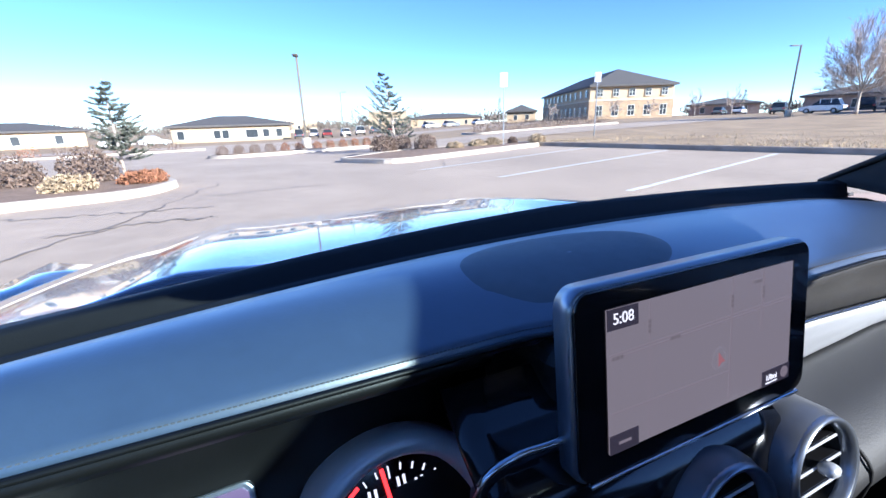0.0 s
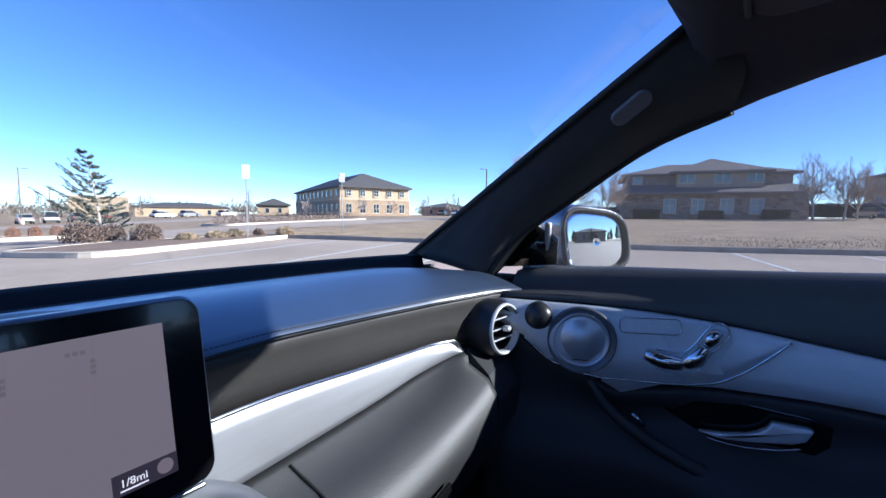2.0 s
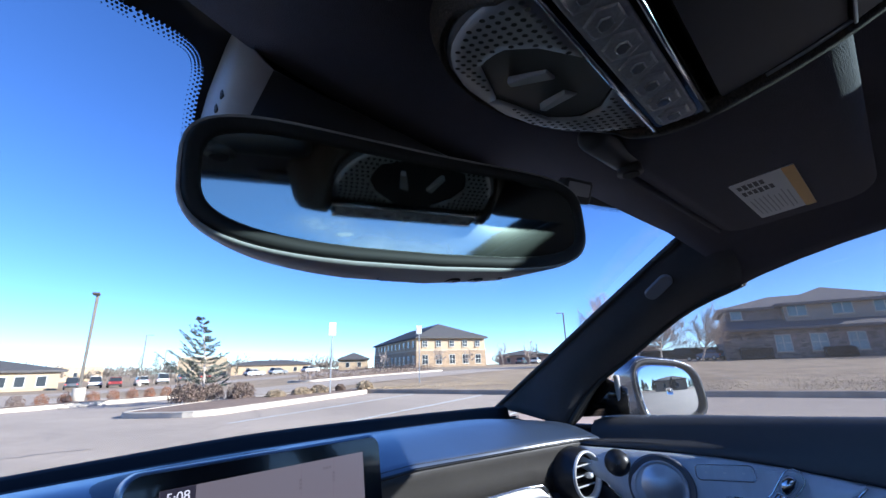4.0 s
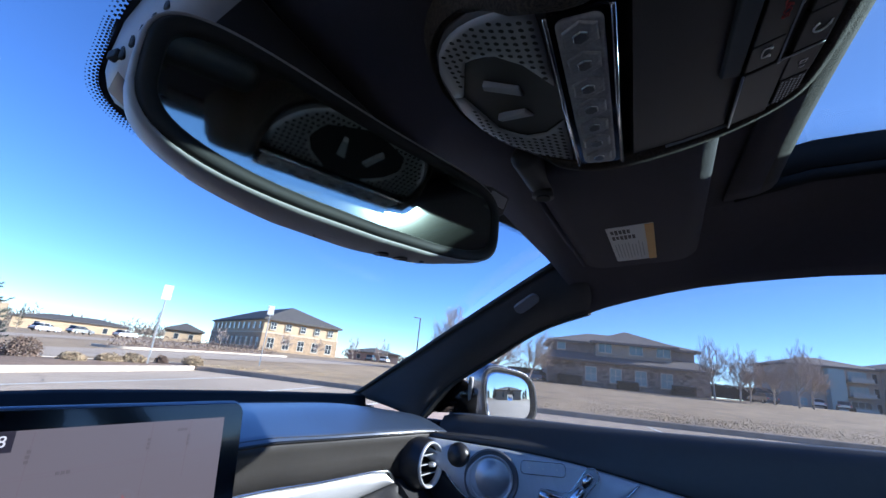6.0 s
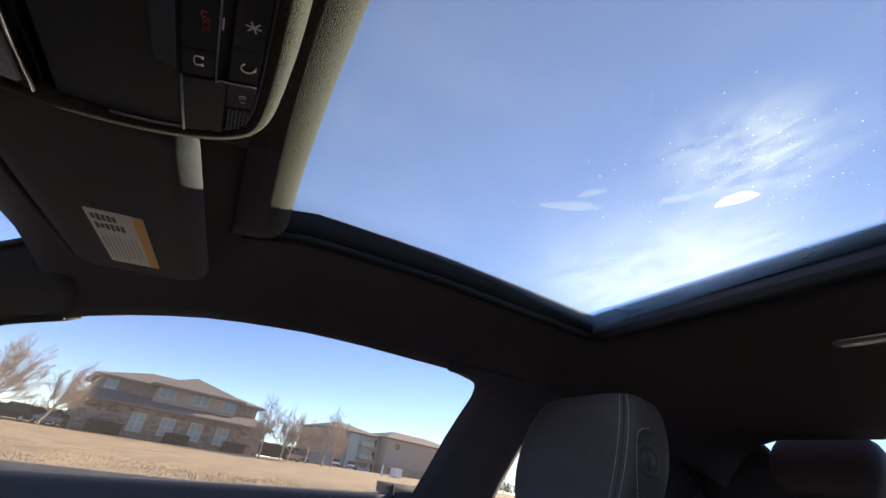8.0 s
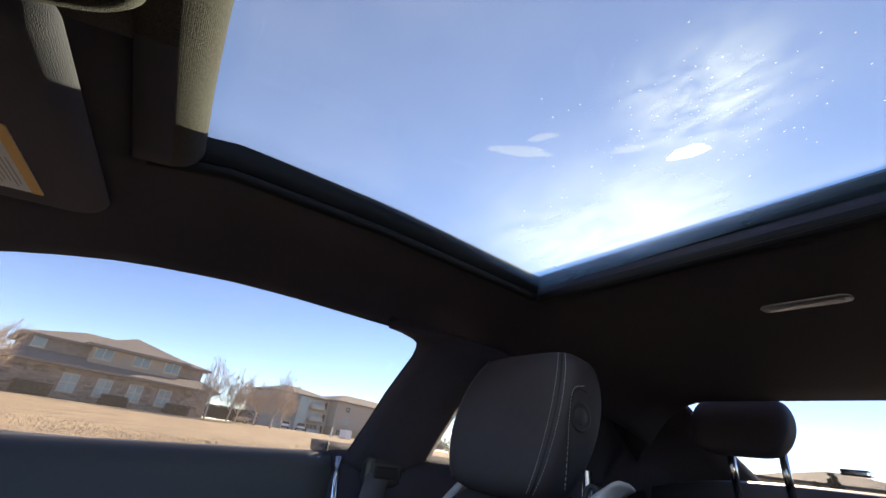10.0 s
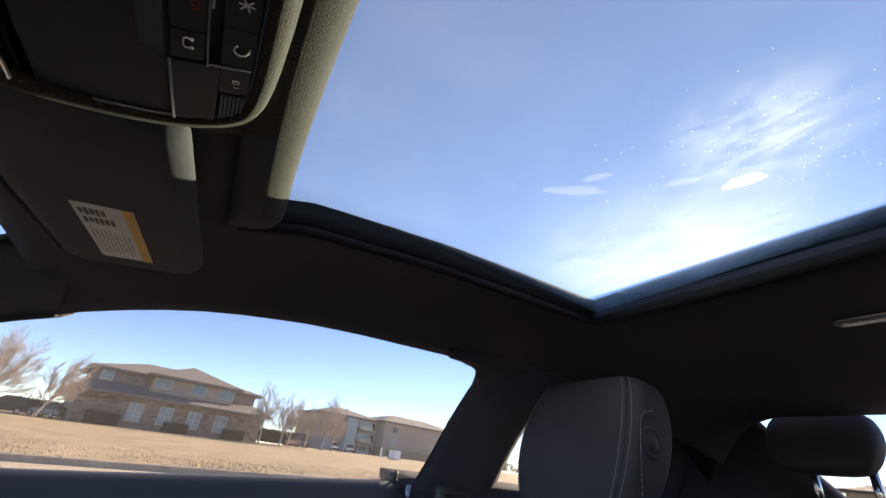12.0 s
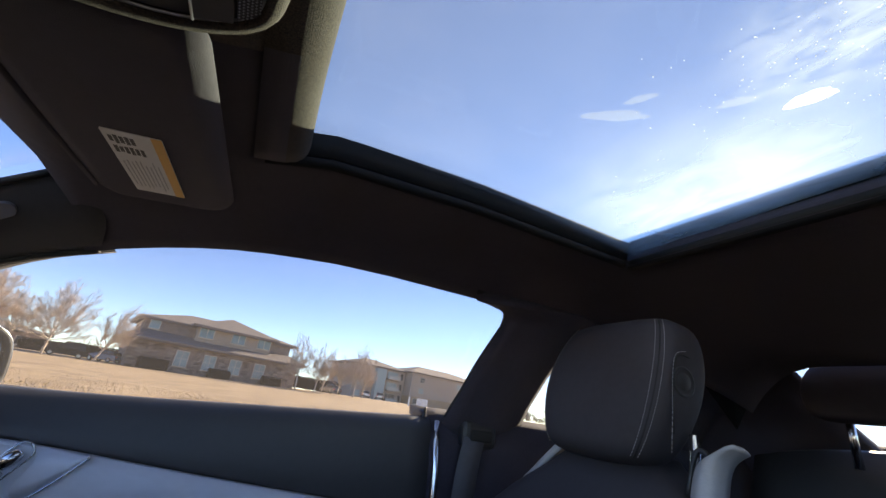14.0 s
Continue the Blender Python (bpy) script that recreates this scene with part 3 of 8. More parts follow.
for k in range(13):
    t = k / 12
    r = []
    for j in range(17):
        u = -1 + j / 8
        xb, xt = 0.70 * u, 0.53 * u
        x = xb + (xt - xb) * t
        yb, yt = 0.80 - 0.3 * (0.62 * u) ** 2 - 0.05 * abs(u) ** 4, 0.297 - 0.16 * (0.53 * u) ** 2
        y = yb + (yt - yb) * t + 0.035 * math.sin(math.pi * t)
        z = 0.975 + (1.318 - 0.975) * t + 0.02 * math.sin(math.pi * t) - 0.012 * u * u * t
        r.append((x, y, z))
    rows.append(r)
wind = shell("windscreen", rows, M_GLASS, 0.005)
wind.visible_shadow = False
tagged(wind, "clear curved windscreen glass", "windscreen", kind="structure")
# B pillar and rear side trim
def rear_side(sx):
    root = thing("b_pillar", "dark padded rear pillar trim with a belt outlet", "pillar trim")
    front = [(glass_x(z) - 0.012, y, z) for y, z in ((-0.478, 1.0), (-0.488, 1.03), (-0.5, 1.087), (-0.51, 1.15), (-0.524, 1.204), (-0.531, 1.229), (-0.530, 1.247), (-0.522, 1.261), (-0.503, 1.272), (-0.47, 1.279), (-0.44, 1.281))]
    rear = [(glass_x(z) - 0.012, y, z) for y, z in ((-0.665, 1.0), (-0.664, 1.03), (-0.668, 1.087), (-0.678, 1.15), (-0.694, 1.204), (-0.708, 1.229), (-0.757, 1.247), (-0.762, 1.261), (-0.768, 1.272), (-0.772, 1.279), (-0.775, 1.281))]
    rows = []
    for a, b in zip(front, rear):
        a, b = Vector(a), Vector(b)
        rows.append([(sx * (a.lerp(b, t).x - 0.035 * math.sin(math.pi * t) ** 0.7), a.lerp(b, t).y, a.z) for t in [k / 8 for k in range(9)]])
    shell("trim_panel", rows, M_CLOTH, 0.02, root, flip=sx > 0)
    tube("edge_seal", [(sx * p[0], p[1], p[2]) for p in front], 0.006, M_RUBBER, root)
    # lower trim below the belt line
    prof = [(0.735, 1.028), (0.70, 1.015), (0.675, 0.97), (0.665, 0.85), (0.67, 0.6), (0.69, 0.3)]
    tuck = lambda y: interp([(-0.60, 0.0), (-0.56, 0.024), (-0.478, 0.028), (-0.43, 0.06)], y)[0]
    rows = [[(sx * (x + tuck(y)) - sx * 0.05 * math.sin(math.pi * max(0, (-y - 0.55) / 0.8)) ** 2, y, z) for x, z in prof] for y in (-0.43, -0.478, -0.52, -0.555, -0.62, -0.7, -0.8, -0.95, -1.1, -1.3, -1.5)]
    shell("lower_trim", rows, M_CLOTH, 0.02, root, flip=sx > 0)
    # quarter window surround behind
    rows = [[(sx * (glass_x(z) - 0.012), y, z) for z in (1.0, 1.1, 1.2, 1.24)] for y in (-1.2, -1.3, -1.42)]
    shell("quarter_trim", rows, M_PILLAR, 0.02, root, flip=sx > 0)
    rows = [[(sx * (glass_x(z) - 0.012), y, z) for z in (1.19, 1.23, 1.275)] for y in (-0.72, -0.9, -1.05, -1.2, -1.3)]
    shell("quarter_header", rows, M_CLOTH, 0.02, root, flip=sx > 0)
    # belt outlet and webbing
    part("belt_outlet", box_bm((0.036, 0.088, 0.062), (sx * 0.684, -0.553, 1.004), 0.016, 3), M_SATIN, root)
    part("outlet_slot", box_bm((0.012, 0.056, 0.024), (sx * 0.668, -0.553, 1.003), 0.005), M_RUBBER, root)
    belt = [(0.668, -0.540, 1.000), (0.662, -0.530, 0.975), (0.660, -0.522, 0.93), (0.656, -0.515, 0.86), (0.65, -0.50, 0.6)]
    rows = [[(sx * x, y - 0.026, z), (sx * (x - 0.002), y, z), (sx * x, y + 0.026, z)] for x, y, z in belt]
    shell("belt", rows, M_BELT, 0.0015, root, "dark grey seat belt webbing")
    return root


rear_side(1)
rear_side(-1)


# ---- dashboard ----
M_GRILLE = mat("grille_cloth", (0.13, 0.14, 0.155), 0.5, bump=0.7, bscale=1200)

def dash_back(x):
    return 0.712 - 0.30 * (x - 0.1) ** 2


PASS = [(0.10, 0.515, 0.962, 0.0), (0.2, 0.522, 0.961, 0.0), (0.34, 0.536, 0.950, 0.0), (0.47, 0.532, 0.944, 0.0), (0.58, 0.505, 0.944, 0.0), (0.634, 0.48, 0.944, 0.0)]


STRIP_TOP = [(0.05, 0.526, 0.907), (0.10, 0.528, 0.906), (0.18, 0.533, 0.904), (0.25, 0.537, 0.898), (0.31, 0.539, 0.892), (0.38, 0.538, 0.888), (0.447, 0.535, 0.885), (0.475, 0.529, 0.8835), (0.489, 0.524, 0.8815)]


def dash_edge(x):
    """Front edge of the dash top: y, z."""
    if x >= 0.1:
        return interp(PASS, x)[:2]
    return (0.515 + 0.045 * min(1, (0.1 - x) / 0.2), 0.962 - 0.008 * min(1, (0.1 - x) / 0.2))


def dashboard():
    root = thing("dashboard", "black stitched leather dashboard with a brushed aluminium strip", "dashboard")
    xs = [-0.66 + k * 0.0325 for k in range(41)]
    rows = []
    for x in xs:
        (ye, ze), yb = dash_edge(min(x, 0.634)), dash_back(x)
        r = []
        for k in range(11):
            t = k / 10
            z = ze + (0.981 - ze) * t + 0.012 * math.sin(math.pi * t) - 0.02 * max(0, (abs(x) - 0.45) / 0.2) ** 2 * t
            r.append((x, yb * t + ye * (1 - t), z))
        rows.append(r)
    shell("top_pad", rows, M_PAD, 0.012, root, "black grained leather pad with blue sky sheen in its colour", flip=True)
    # lip along the windscreen
    rows = [[(x, dash_back(x) - 0.004, 0.976 - 0.02 * max(0, (abs(x) - 0.45) / 0.2) ** 2), (x, dash_back(x) + 0.012, 0.981 - 0.02 * max(0, (abs(x) - 0.45) / 0.2) ** 2), (x, dash_back(x) + 0.04, 0.968), (x, dash_back(x) + 0.062, 0.966), (x, dash_back(x) + 0.068, 0.988 - 0.012 * min(1, max(0, (0.1 - x) / 0.5))), (x, dash_back(x) + 0.08, 0.992 - 0.014 * min(1, max(0, (0.1 - x) / 0.5))), (x, dash_back(x) + 0.10, 0.975)] for x in xs]
    shell("windscreen_lip", rows, M_LIP, 0.004, root, flip=True)
    # speaker grille set into the pad
    def pad_z(x, y):
        (ye, ze), yb = dash_edge(x), dash_back(x)
        t = (y - ye) / (yb - ye)
        return ze + (0.981 - ze) * t + 0.012 * math.sin(math.pi * t)
    rows = []
    for i in range(9):
        s = max(0.02, i / 8)
        r = []
        for k in range(40):
            a = 2 * math.pi * k / 40
            x = 0.112 * s * math.copysign(abs(math.cos(a)) ** 0.85, math.cos(a))
            y = 0.632 + 0.062 * s * math.copysign(abs(math.sin(a)) ** 0.9, math.sin(a))
            r.append((x, y, pad_z(x, y) + (0.0018 if i < 8 else 0.0)))
        rows.append(r)
    v, f = loft(rows, True)
    data_part("speaker_grille", v, f, M_GRILLE, root, "flush round perforated speaker grille", True)
    # passenger fascia: upper leather face
    px = [0.10 + k * 0.0267 for k in range(21)]
    def fascia(x):
        ye, ze = dash_edge(x)
        e = max(0, (x - 0.45) / 0.184)
        return ye, ze, e
    rows = []
    for x in px:
        ye, ze, e = fascia(x)
        ys, zs = interp(STRIP_TOP + [(0.52, 0.515, 0.872), (0.64, 0.49, 0.868)], x)
        rows.append([(x, ye, ze), (x, ye - 0.003, ze - 0.006), (x, ye, ze - 0.014), (x, ye * 0.5 + ys * 0.5 + 0.003, ze * 0.45 + zs * 0.55), (x, ys + 0.003, zs - 0.002)])
    shell("upper_fascia", rows, M_DASH, 0.008, root, "black leather face with twin stitching", flip=False)
    # stitching
    st = [Vector((x, *dash_edge(x))) + Vector((0, 0.006, 0.0035)) for x in [0.10 + k * 0.534 / 120 for k in range(121)]]
    pieces = [tube_data([a, a.lerp(b, 0.62)], 0.0007, 4) for a, b in zip(st, st[1:])]
    st = [Vector((x, *dash_edge(x))) + Vector((0, 0.004, 0.0030)) for x in [-0.6 + k * 0.7 / 230 for k in range(231)]]
    pieces += [tube_data([a, a.lerp(b, 0.62)], 0.00045, 4) for a, b in zip(st, st[1:])]
    v, f = joined(pieces)
    tagged(data_part("stitching", v, f, M_THREAD, root, "pale thread"), kind="stuff")
    tube("seam", [Vector((x, *dash_edge(x))) + Vector((0, -0.002, -0.001)) for x in [-0.6 + k * 0.0295 for k in range(42)]], 0.0022, M_RECESS, root)
    # aluminium strip, tapering to a point at the outer vent
    top = STRIP_TOP + [(0.503, 0.5195, 0.8655)]
    bot = [(0.05, 0.546, 0.822), (0.10, 0.548, 0.823), (0.18, 0.552, 0.824), (0.265, 0.555, 0.826), (0.353, 0.553, 0.832), (0.425, 0.547, 0.843), (0.47, 0.535, 0.852), (0.505, 0.5190, 0.8630)]
    a, b = curve_pts(top, 25), curve_pts(bot, 25)
    rows = [[p.lerp(q, t) + Vector((0, -0.006 * math.sin(math.pi * t), 0)) for t in [k / 6 for k in range(7)]] for p, q in zip(a, b)]
    shell("trim_strip", rows, M_ALU, 0.004, root, "brushed aluminium strip")
    tube("trim_edge", [p + Vector((0, -0.004, 0.002)) for p in a], 0.0022, M_CHROME, root, "bright metal edge")
    # glovebox below
    rows = []
    for q in b:
        x = q.x
        k = max(0.0, 1 - ((x - 0.10) / 0.42) ** 6)
        rows.append([tuple(q + Vector((0, 0.004, 0.004))), (x, q.y - 0.012, q.z - 0.003), (x, 0.505, q.z - 0.014), (x, 0.472, q.z - 0.03), (x, 0.458, q.z - 0.05), (x, 0.456, 0.765), (x, 0.462, 0.74), (x, 0.50, 0.66), (x, 0.62, 0.58)])
    shell("glovebox", rows, M_GLOVE, 0.006, root, "dark soft glovebox lid")
    # seam between centre stack and glovebox
    gx = 0.222
    gp = [(gx, 0.5435, 0.8225), (gx + 0.001, 0.506, 0.8115), (gx + 0.003, 0.4715, 0.7955), (gx + 0.006, 0.4565, 0.775), (gx + 0.01, 0.460, 0.74)]
    tube("lid_gap", curve_pts(gp, 12), 0.0018, M_RUBBER, root)
    # glovebox lower vent slot
    part("lower_slot", box_bm((0.055, 0.006, 0.014), (0.345, 0.452, 0.748), 0.003, rot=Matrix.Rotation(radians(-8), 4, "Y")), M_GLOSS, root)
    # end cap facing the door
    cap = [(0.512, 0.512, 0.866), (0.512, 0.475, 0.835), (0.512, 0.456, 0.80), (0.512, 0.462, 0.74), (0.512, 0.50, 0.66), (0.512, 0.62, 0.58), (0.512, 0.68, 0.7), (0.512, 0.66, 0.87)]
    bm = bmesh.new()
    f = bm.faces.new([bm.verts.new(p) for p in cap])
    out = bmesh.ops.extrude_face_region(bm, geom=[f])
    bmesh.ops.translate(bm, vec=(0.12, 0.012, 0), verts=[v for v in out["geom"] if isinstance(v, bmesh.types.BMVert)])
    bmesh.ops.recalc_face_normals(bm, faces=bm.faces)
    part("end_panel", bm, M_PLASTIC, root, "black plastic end panel")
    # centre stack body behind the vents
    rows = []
    for x in [-0.17 + k * 0.0235 for k in range(12)]:
        rows.append([(x, 0.56, 0.93), (x, 0.525, 0.905), (x, 0.50, 0.892), (x, 0.478, 0.875), (x, 0.468, 0.84), (x, 0.463, 0.80), (x, 0.452, 0.76), (x, 0.43, 0.70), (x, 0.40, 0.62)])
    shell("centre_panel", rows, M_GLOSS, 0.006, root, "gloss black centre panel")
    tube("stack_edge", curve_pts([(-0.175, 0.50, 0.86), (-0.172, 0.502, 0.90), (-0.15, 0.50, 0.915), (-0.11, 0.50, 0.914), (-0.02, 0.51, 0.91)], 20), 0.0025, M_CHROME, root, "bright metal edge")
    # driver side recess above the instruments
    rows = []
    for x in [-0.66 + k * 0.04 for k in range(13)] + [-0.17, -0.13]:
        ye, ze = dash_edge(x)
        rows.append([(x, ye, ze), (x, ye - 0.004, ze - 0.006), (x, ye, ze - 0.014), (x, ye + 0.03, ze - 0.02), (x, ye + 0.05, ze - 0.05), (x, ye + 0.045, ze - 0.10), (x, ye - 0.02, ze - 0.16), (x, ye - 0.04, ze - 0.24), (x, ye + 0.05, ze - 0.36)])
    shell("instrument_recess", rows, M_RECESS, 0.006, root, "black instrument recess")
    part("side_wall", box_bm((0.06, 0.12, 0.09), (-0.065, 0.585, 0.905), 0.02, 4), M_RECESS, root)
    return root


dashboard()


def gauge(x, red):
    ax = Vector((0.06, -0.86, 0.42)).normalized()
    m = facing((x - 0.012, 0.556, 0.809), ax)
    root = thing("instrument_dial", "round instrument dial with a bright ring and red marks", "gauge", m)
    part("bezel", lathe_bm([(0.061, -0.03), (0.063, 0.002), (0.067, 0.012), (0.075, 0.015), (0.083, 0.008), (0.085, -0.03)], 48), M_SILVER, root, "silver bezel ring", True)
    part("face", cyl_bm(0.0615, 0.0615, 0.004, (0, 0, -0.016), 40), M_GLOSS, root, "black dial face")
    for k in range(25):
        a = radians(225 - k * 11.25)
        lng = 0.009 if k % 4 == 0 else 0.005
        r = 0.054 - lng / 2
        hot = red and 6 <= k <= 9
        part("tick", box_bm((0.0028, 0.0115, 0.001) if hot else (lng, 0.0012, 0.001), (0.002 if hot else 0, 0, 0)), M_RED if hot else M_WHITE_GLOW, root, m=pose(r * math.cos(a), r * math.sin(a), -0.0133, 0, 0, math.degrees(a)))
    if red:
        for ang in (112, 78, 56):
            b = radians(ang)
            for dx in (-0.0025, 0.0025):
                part("digit_bar", box_bm((0.0022, 0.007, 0.0006)), M_WHITE_GLOW, root, m=pose(0.041 * math.cos(b) + dx, 0.041 * math.sin(b), -0.0135))
    a = radians(96)
    part("needle", box_bm((0.042, 0.0032, 0.002), (0.034, 0, 0), 0.0008), M_RED, root, "glowing red needle", m=pose(0, 0, -0.011, 0, 0, math.degrees(a)))
    part("hub", cyl_bm(0.01, 0.008, 0.006, (0, 0, -0.011), 20), M_SATIN, root)
    return root


gauge(-0.190, True)
gauge(-0.440, False)
info = thing("info_display", "small violet instrument display with a grey rim", "display", facing((-0.336, 0.585, 0.832), (0.05, -0.88, 0.42)))
part("rim", plate_bm(round_rect(0.078, 0.085, 0.008), 0.01, 0.002), M_FRAME, info, "grey rim")
part("panel", plate_bm(round_rect(0.07, 0.077, 0.006), 0.002), M_VIOLET, info, "violet lit panel", m=pose(0, 0, 0.002))
for w, yy in ((0.03, 0.026), (0.04, 0.016)):
    part("line", box_bm((w, 0.004, 0.0008), (0, yy, 0.0026)), M_DIGIT, info)


def display():
    nrm = Vector((0, -0.99, 0.14)).normalized()
    root = thing("centre_display", "free-standing navigation display showing a grey map", "display", facing((0.004, 0.491, 0.951), nrm))
    W, Hh = 0.238, 0.127
    part("back_shell", plate_bm(round_rect(W, Hh, 0.014, 8), 0.014, 0.0035), M_FRAME, root, "silver grey metal frame", True, m=pose(0, 0, -0.0015))
    part("bezel", plate_bm(round_rect(W - 0.005, Hh - 0.005, 0.012, 8), 0.003, 0.0006), M_GLOSS, root, "gloss black bezel", m=pose(0, 0, 0.0004))
    part("screen", plate_bm([(-0.0935, -0.047), (0.0935, -0.047), (0.0935, 0.047), (-0.0935, 0.047)], 0.001), M_SCREEN, root, "grey lit map", m=pose(0, 0.001, 0.0012))
    s = pose(0, 0.001, 0.0016)
    part("clock_tab", box_bm((0.025, 0.013, 0.0006), (-0.081, 0.0405, 0)), M_TAB, root, m=s)
    text_part("clock", "5:08", 0.0100, M_DIGIT, root, s @ pose(-0.081, 0.0405, 0.0006))
    part("scale_tab", box_bm((0.034, 0.0125, 0.0006), (0.0765, -0.0408, 0)), M_TAB, root, m=s)
    text_part("scale", "1/8mi", 0.0062, M_DIGIT, root, s @ pose(0.070, -0.0405, 0.0006))
    part("scale_bar", box_bm((0.014, 0.0008, 0.0005), (0.070, -0.0445, 0.0006)), M_DIGIT, root, m=s)
    part("scale_knob", cyl_bm(0.0045, 0.0045, 0.0006, (0.0865, -0.0405, 0.0004), 20), M_ROAD_LINE, root, m=s)
    part("corner_tab", box_bm((0.024, 0.0125, 0.0006), (-0.0815, -0.0408, 0)), M_TAB, root, m=s)
    part("corner_mark", box_bm((0.010, 0.0016, 0.0005), (-0.0815, -0.0405, 0.0006)), M_ROAD_LINE, root, m=s)
    for x0, y0, x1, y1, w in ((-0.092, 0.0180, 0.092, 0.0200, 0.0007), (-0.092, 0.0158, 0.092, 0.0178, 0.0007), (-0.06, -0.046, -0.058, 0.046, 0.0006), (0.02, -0.046, 0.023, 0.046, 0.0006), (0.056, 0.0, 0.058, 0.046, 0.0006), (-0.092, -0.02, 0.02, -0.022, 0.0006)):
        d = Vector((x1 - x0, y1 - y0))
        part("road_line", box_bm((d.length, w, 0.0004)), M_ROAD_LINE, root, m=s @ pose((x0 + x1) / 2, (y0 + y1) / 2, 0, 0, 0, math.degrees(math.atan2(d.y, d.x))))
    for x, y, a in ((-0.036, 0.0172, 0), (-0.086, 0.0160, 0), (-0.059, 0.030, 88), (0.0215, 0.030, 88), (0.057, 0.030, 88), (0.050, 0.039, 0)):
        for k in (-1, 0, 1):
            part("place_mark", box_bm((0.0022, 0.0022, 0.0005)), M_MAP_INK, root, m=s @ pose(x + k * 0.0032 * math.cos(radians(a)), y + k * 0.0032 * math.sin(radians(a)), 0.0003))
    part("position_ring", lathe_bm([(0.0062, -0.0003), (0.0062, 0.0003), (0.0085, 0.0003), (0.0085, -0.0003)], 24, closed=True), M_MAP_RING, root, m=s @ pose(0.010, -0.010, 0))
    part("position_arrow", plate_bm([(-0.0035, -0.0045), (0, -0.0028), (0.0035, -0.0045), (0, 0.0052)], 0.0005), M_ARROW, root, m=s @ pose(0.010, -0.010, 0.0004, 0, 0, 20))
    part("mount", box_bm((0.12, 0.05, 0.06), (0, -0.03, -0.04), 0.012, 3), M_SATIN, root)
    part("lower_edge", box_bm((W - 0.02, 0.003, 0.004), (0, -Hh / 2 + 0.0005, 0), 0.001), M_CHROME, root, "bright lower edge")
    return root


display()


def air_vent(at, axis, r, body, label):
    root = thing("air_vent", label, "air vent", facing(at, axis), "round air vents")
    if body:
        part("nacelle", lathe_bm([(r * 0.2, -0.15), (r * 0.75, -0.135), (r * 1.1, -0.10), (r * 1.28, -0.06), (r * 1.3, -0.035), (r * 1.2, -0.008), (r * 1.1, 0.0)], 40), M_NACELLE if body == 2 else M_SATIN, root, "", True)
    part("ring", lathe_bm([(r * 1.10, -0.010), (r * 1.12, -0.002), (r * 1.08, 0.004), (r * 1.0, 0.003), (r * 0.95, -0.003), (r * 0.94, -0.012)], 48), M_FRAME if body == 2 else M_SILVER, root, "bright metal ring", True)
    part("throat", lathe_bm([(r * 0.92, -0.006), (r * 0.86, -0.05), (r * 0.05, -0.055)], 36), M_RUBBER, root, "black throat", True)
    for k in (-1, 0, 1):
        w = 1.98 * math.sqrt((r * 0.9) ** 2 - (k * r * 0.45) ** 2)
        part("slat", box_bm((w, 0.0024, 0.016), (0, k * r * 0.45, -0.014), 0.001, 1, None), M_SATIN, root)
        part("slat_edge", box_bm((w * 0.98, 0.0026, 0.0016), (0, k * r * 0.45, -0.0052), 0.0006, 1), M_SILVER, root, "bright slat edge")
    part("knob", box_bm((r * 0.34, r * 0.26, 0.014), (r * 0.1, 0, 0.001), 0.005, 3), M_SILVER, root, "bright adjusting knob", True)
    return root


air_vent((0.562, 0.474, 0.893), (-0.14, -0.98, 0.05), 0.036, 1, "round outer air vent with a chrome ring in a black pod")
for vx in (0.113, 0.002, -0.109):
    air_vent((vx, 0.452, 0.833), (0, -0.97, 0.22), 0.040, 2, "round centre air vent with a chrome ring and silver pod")


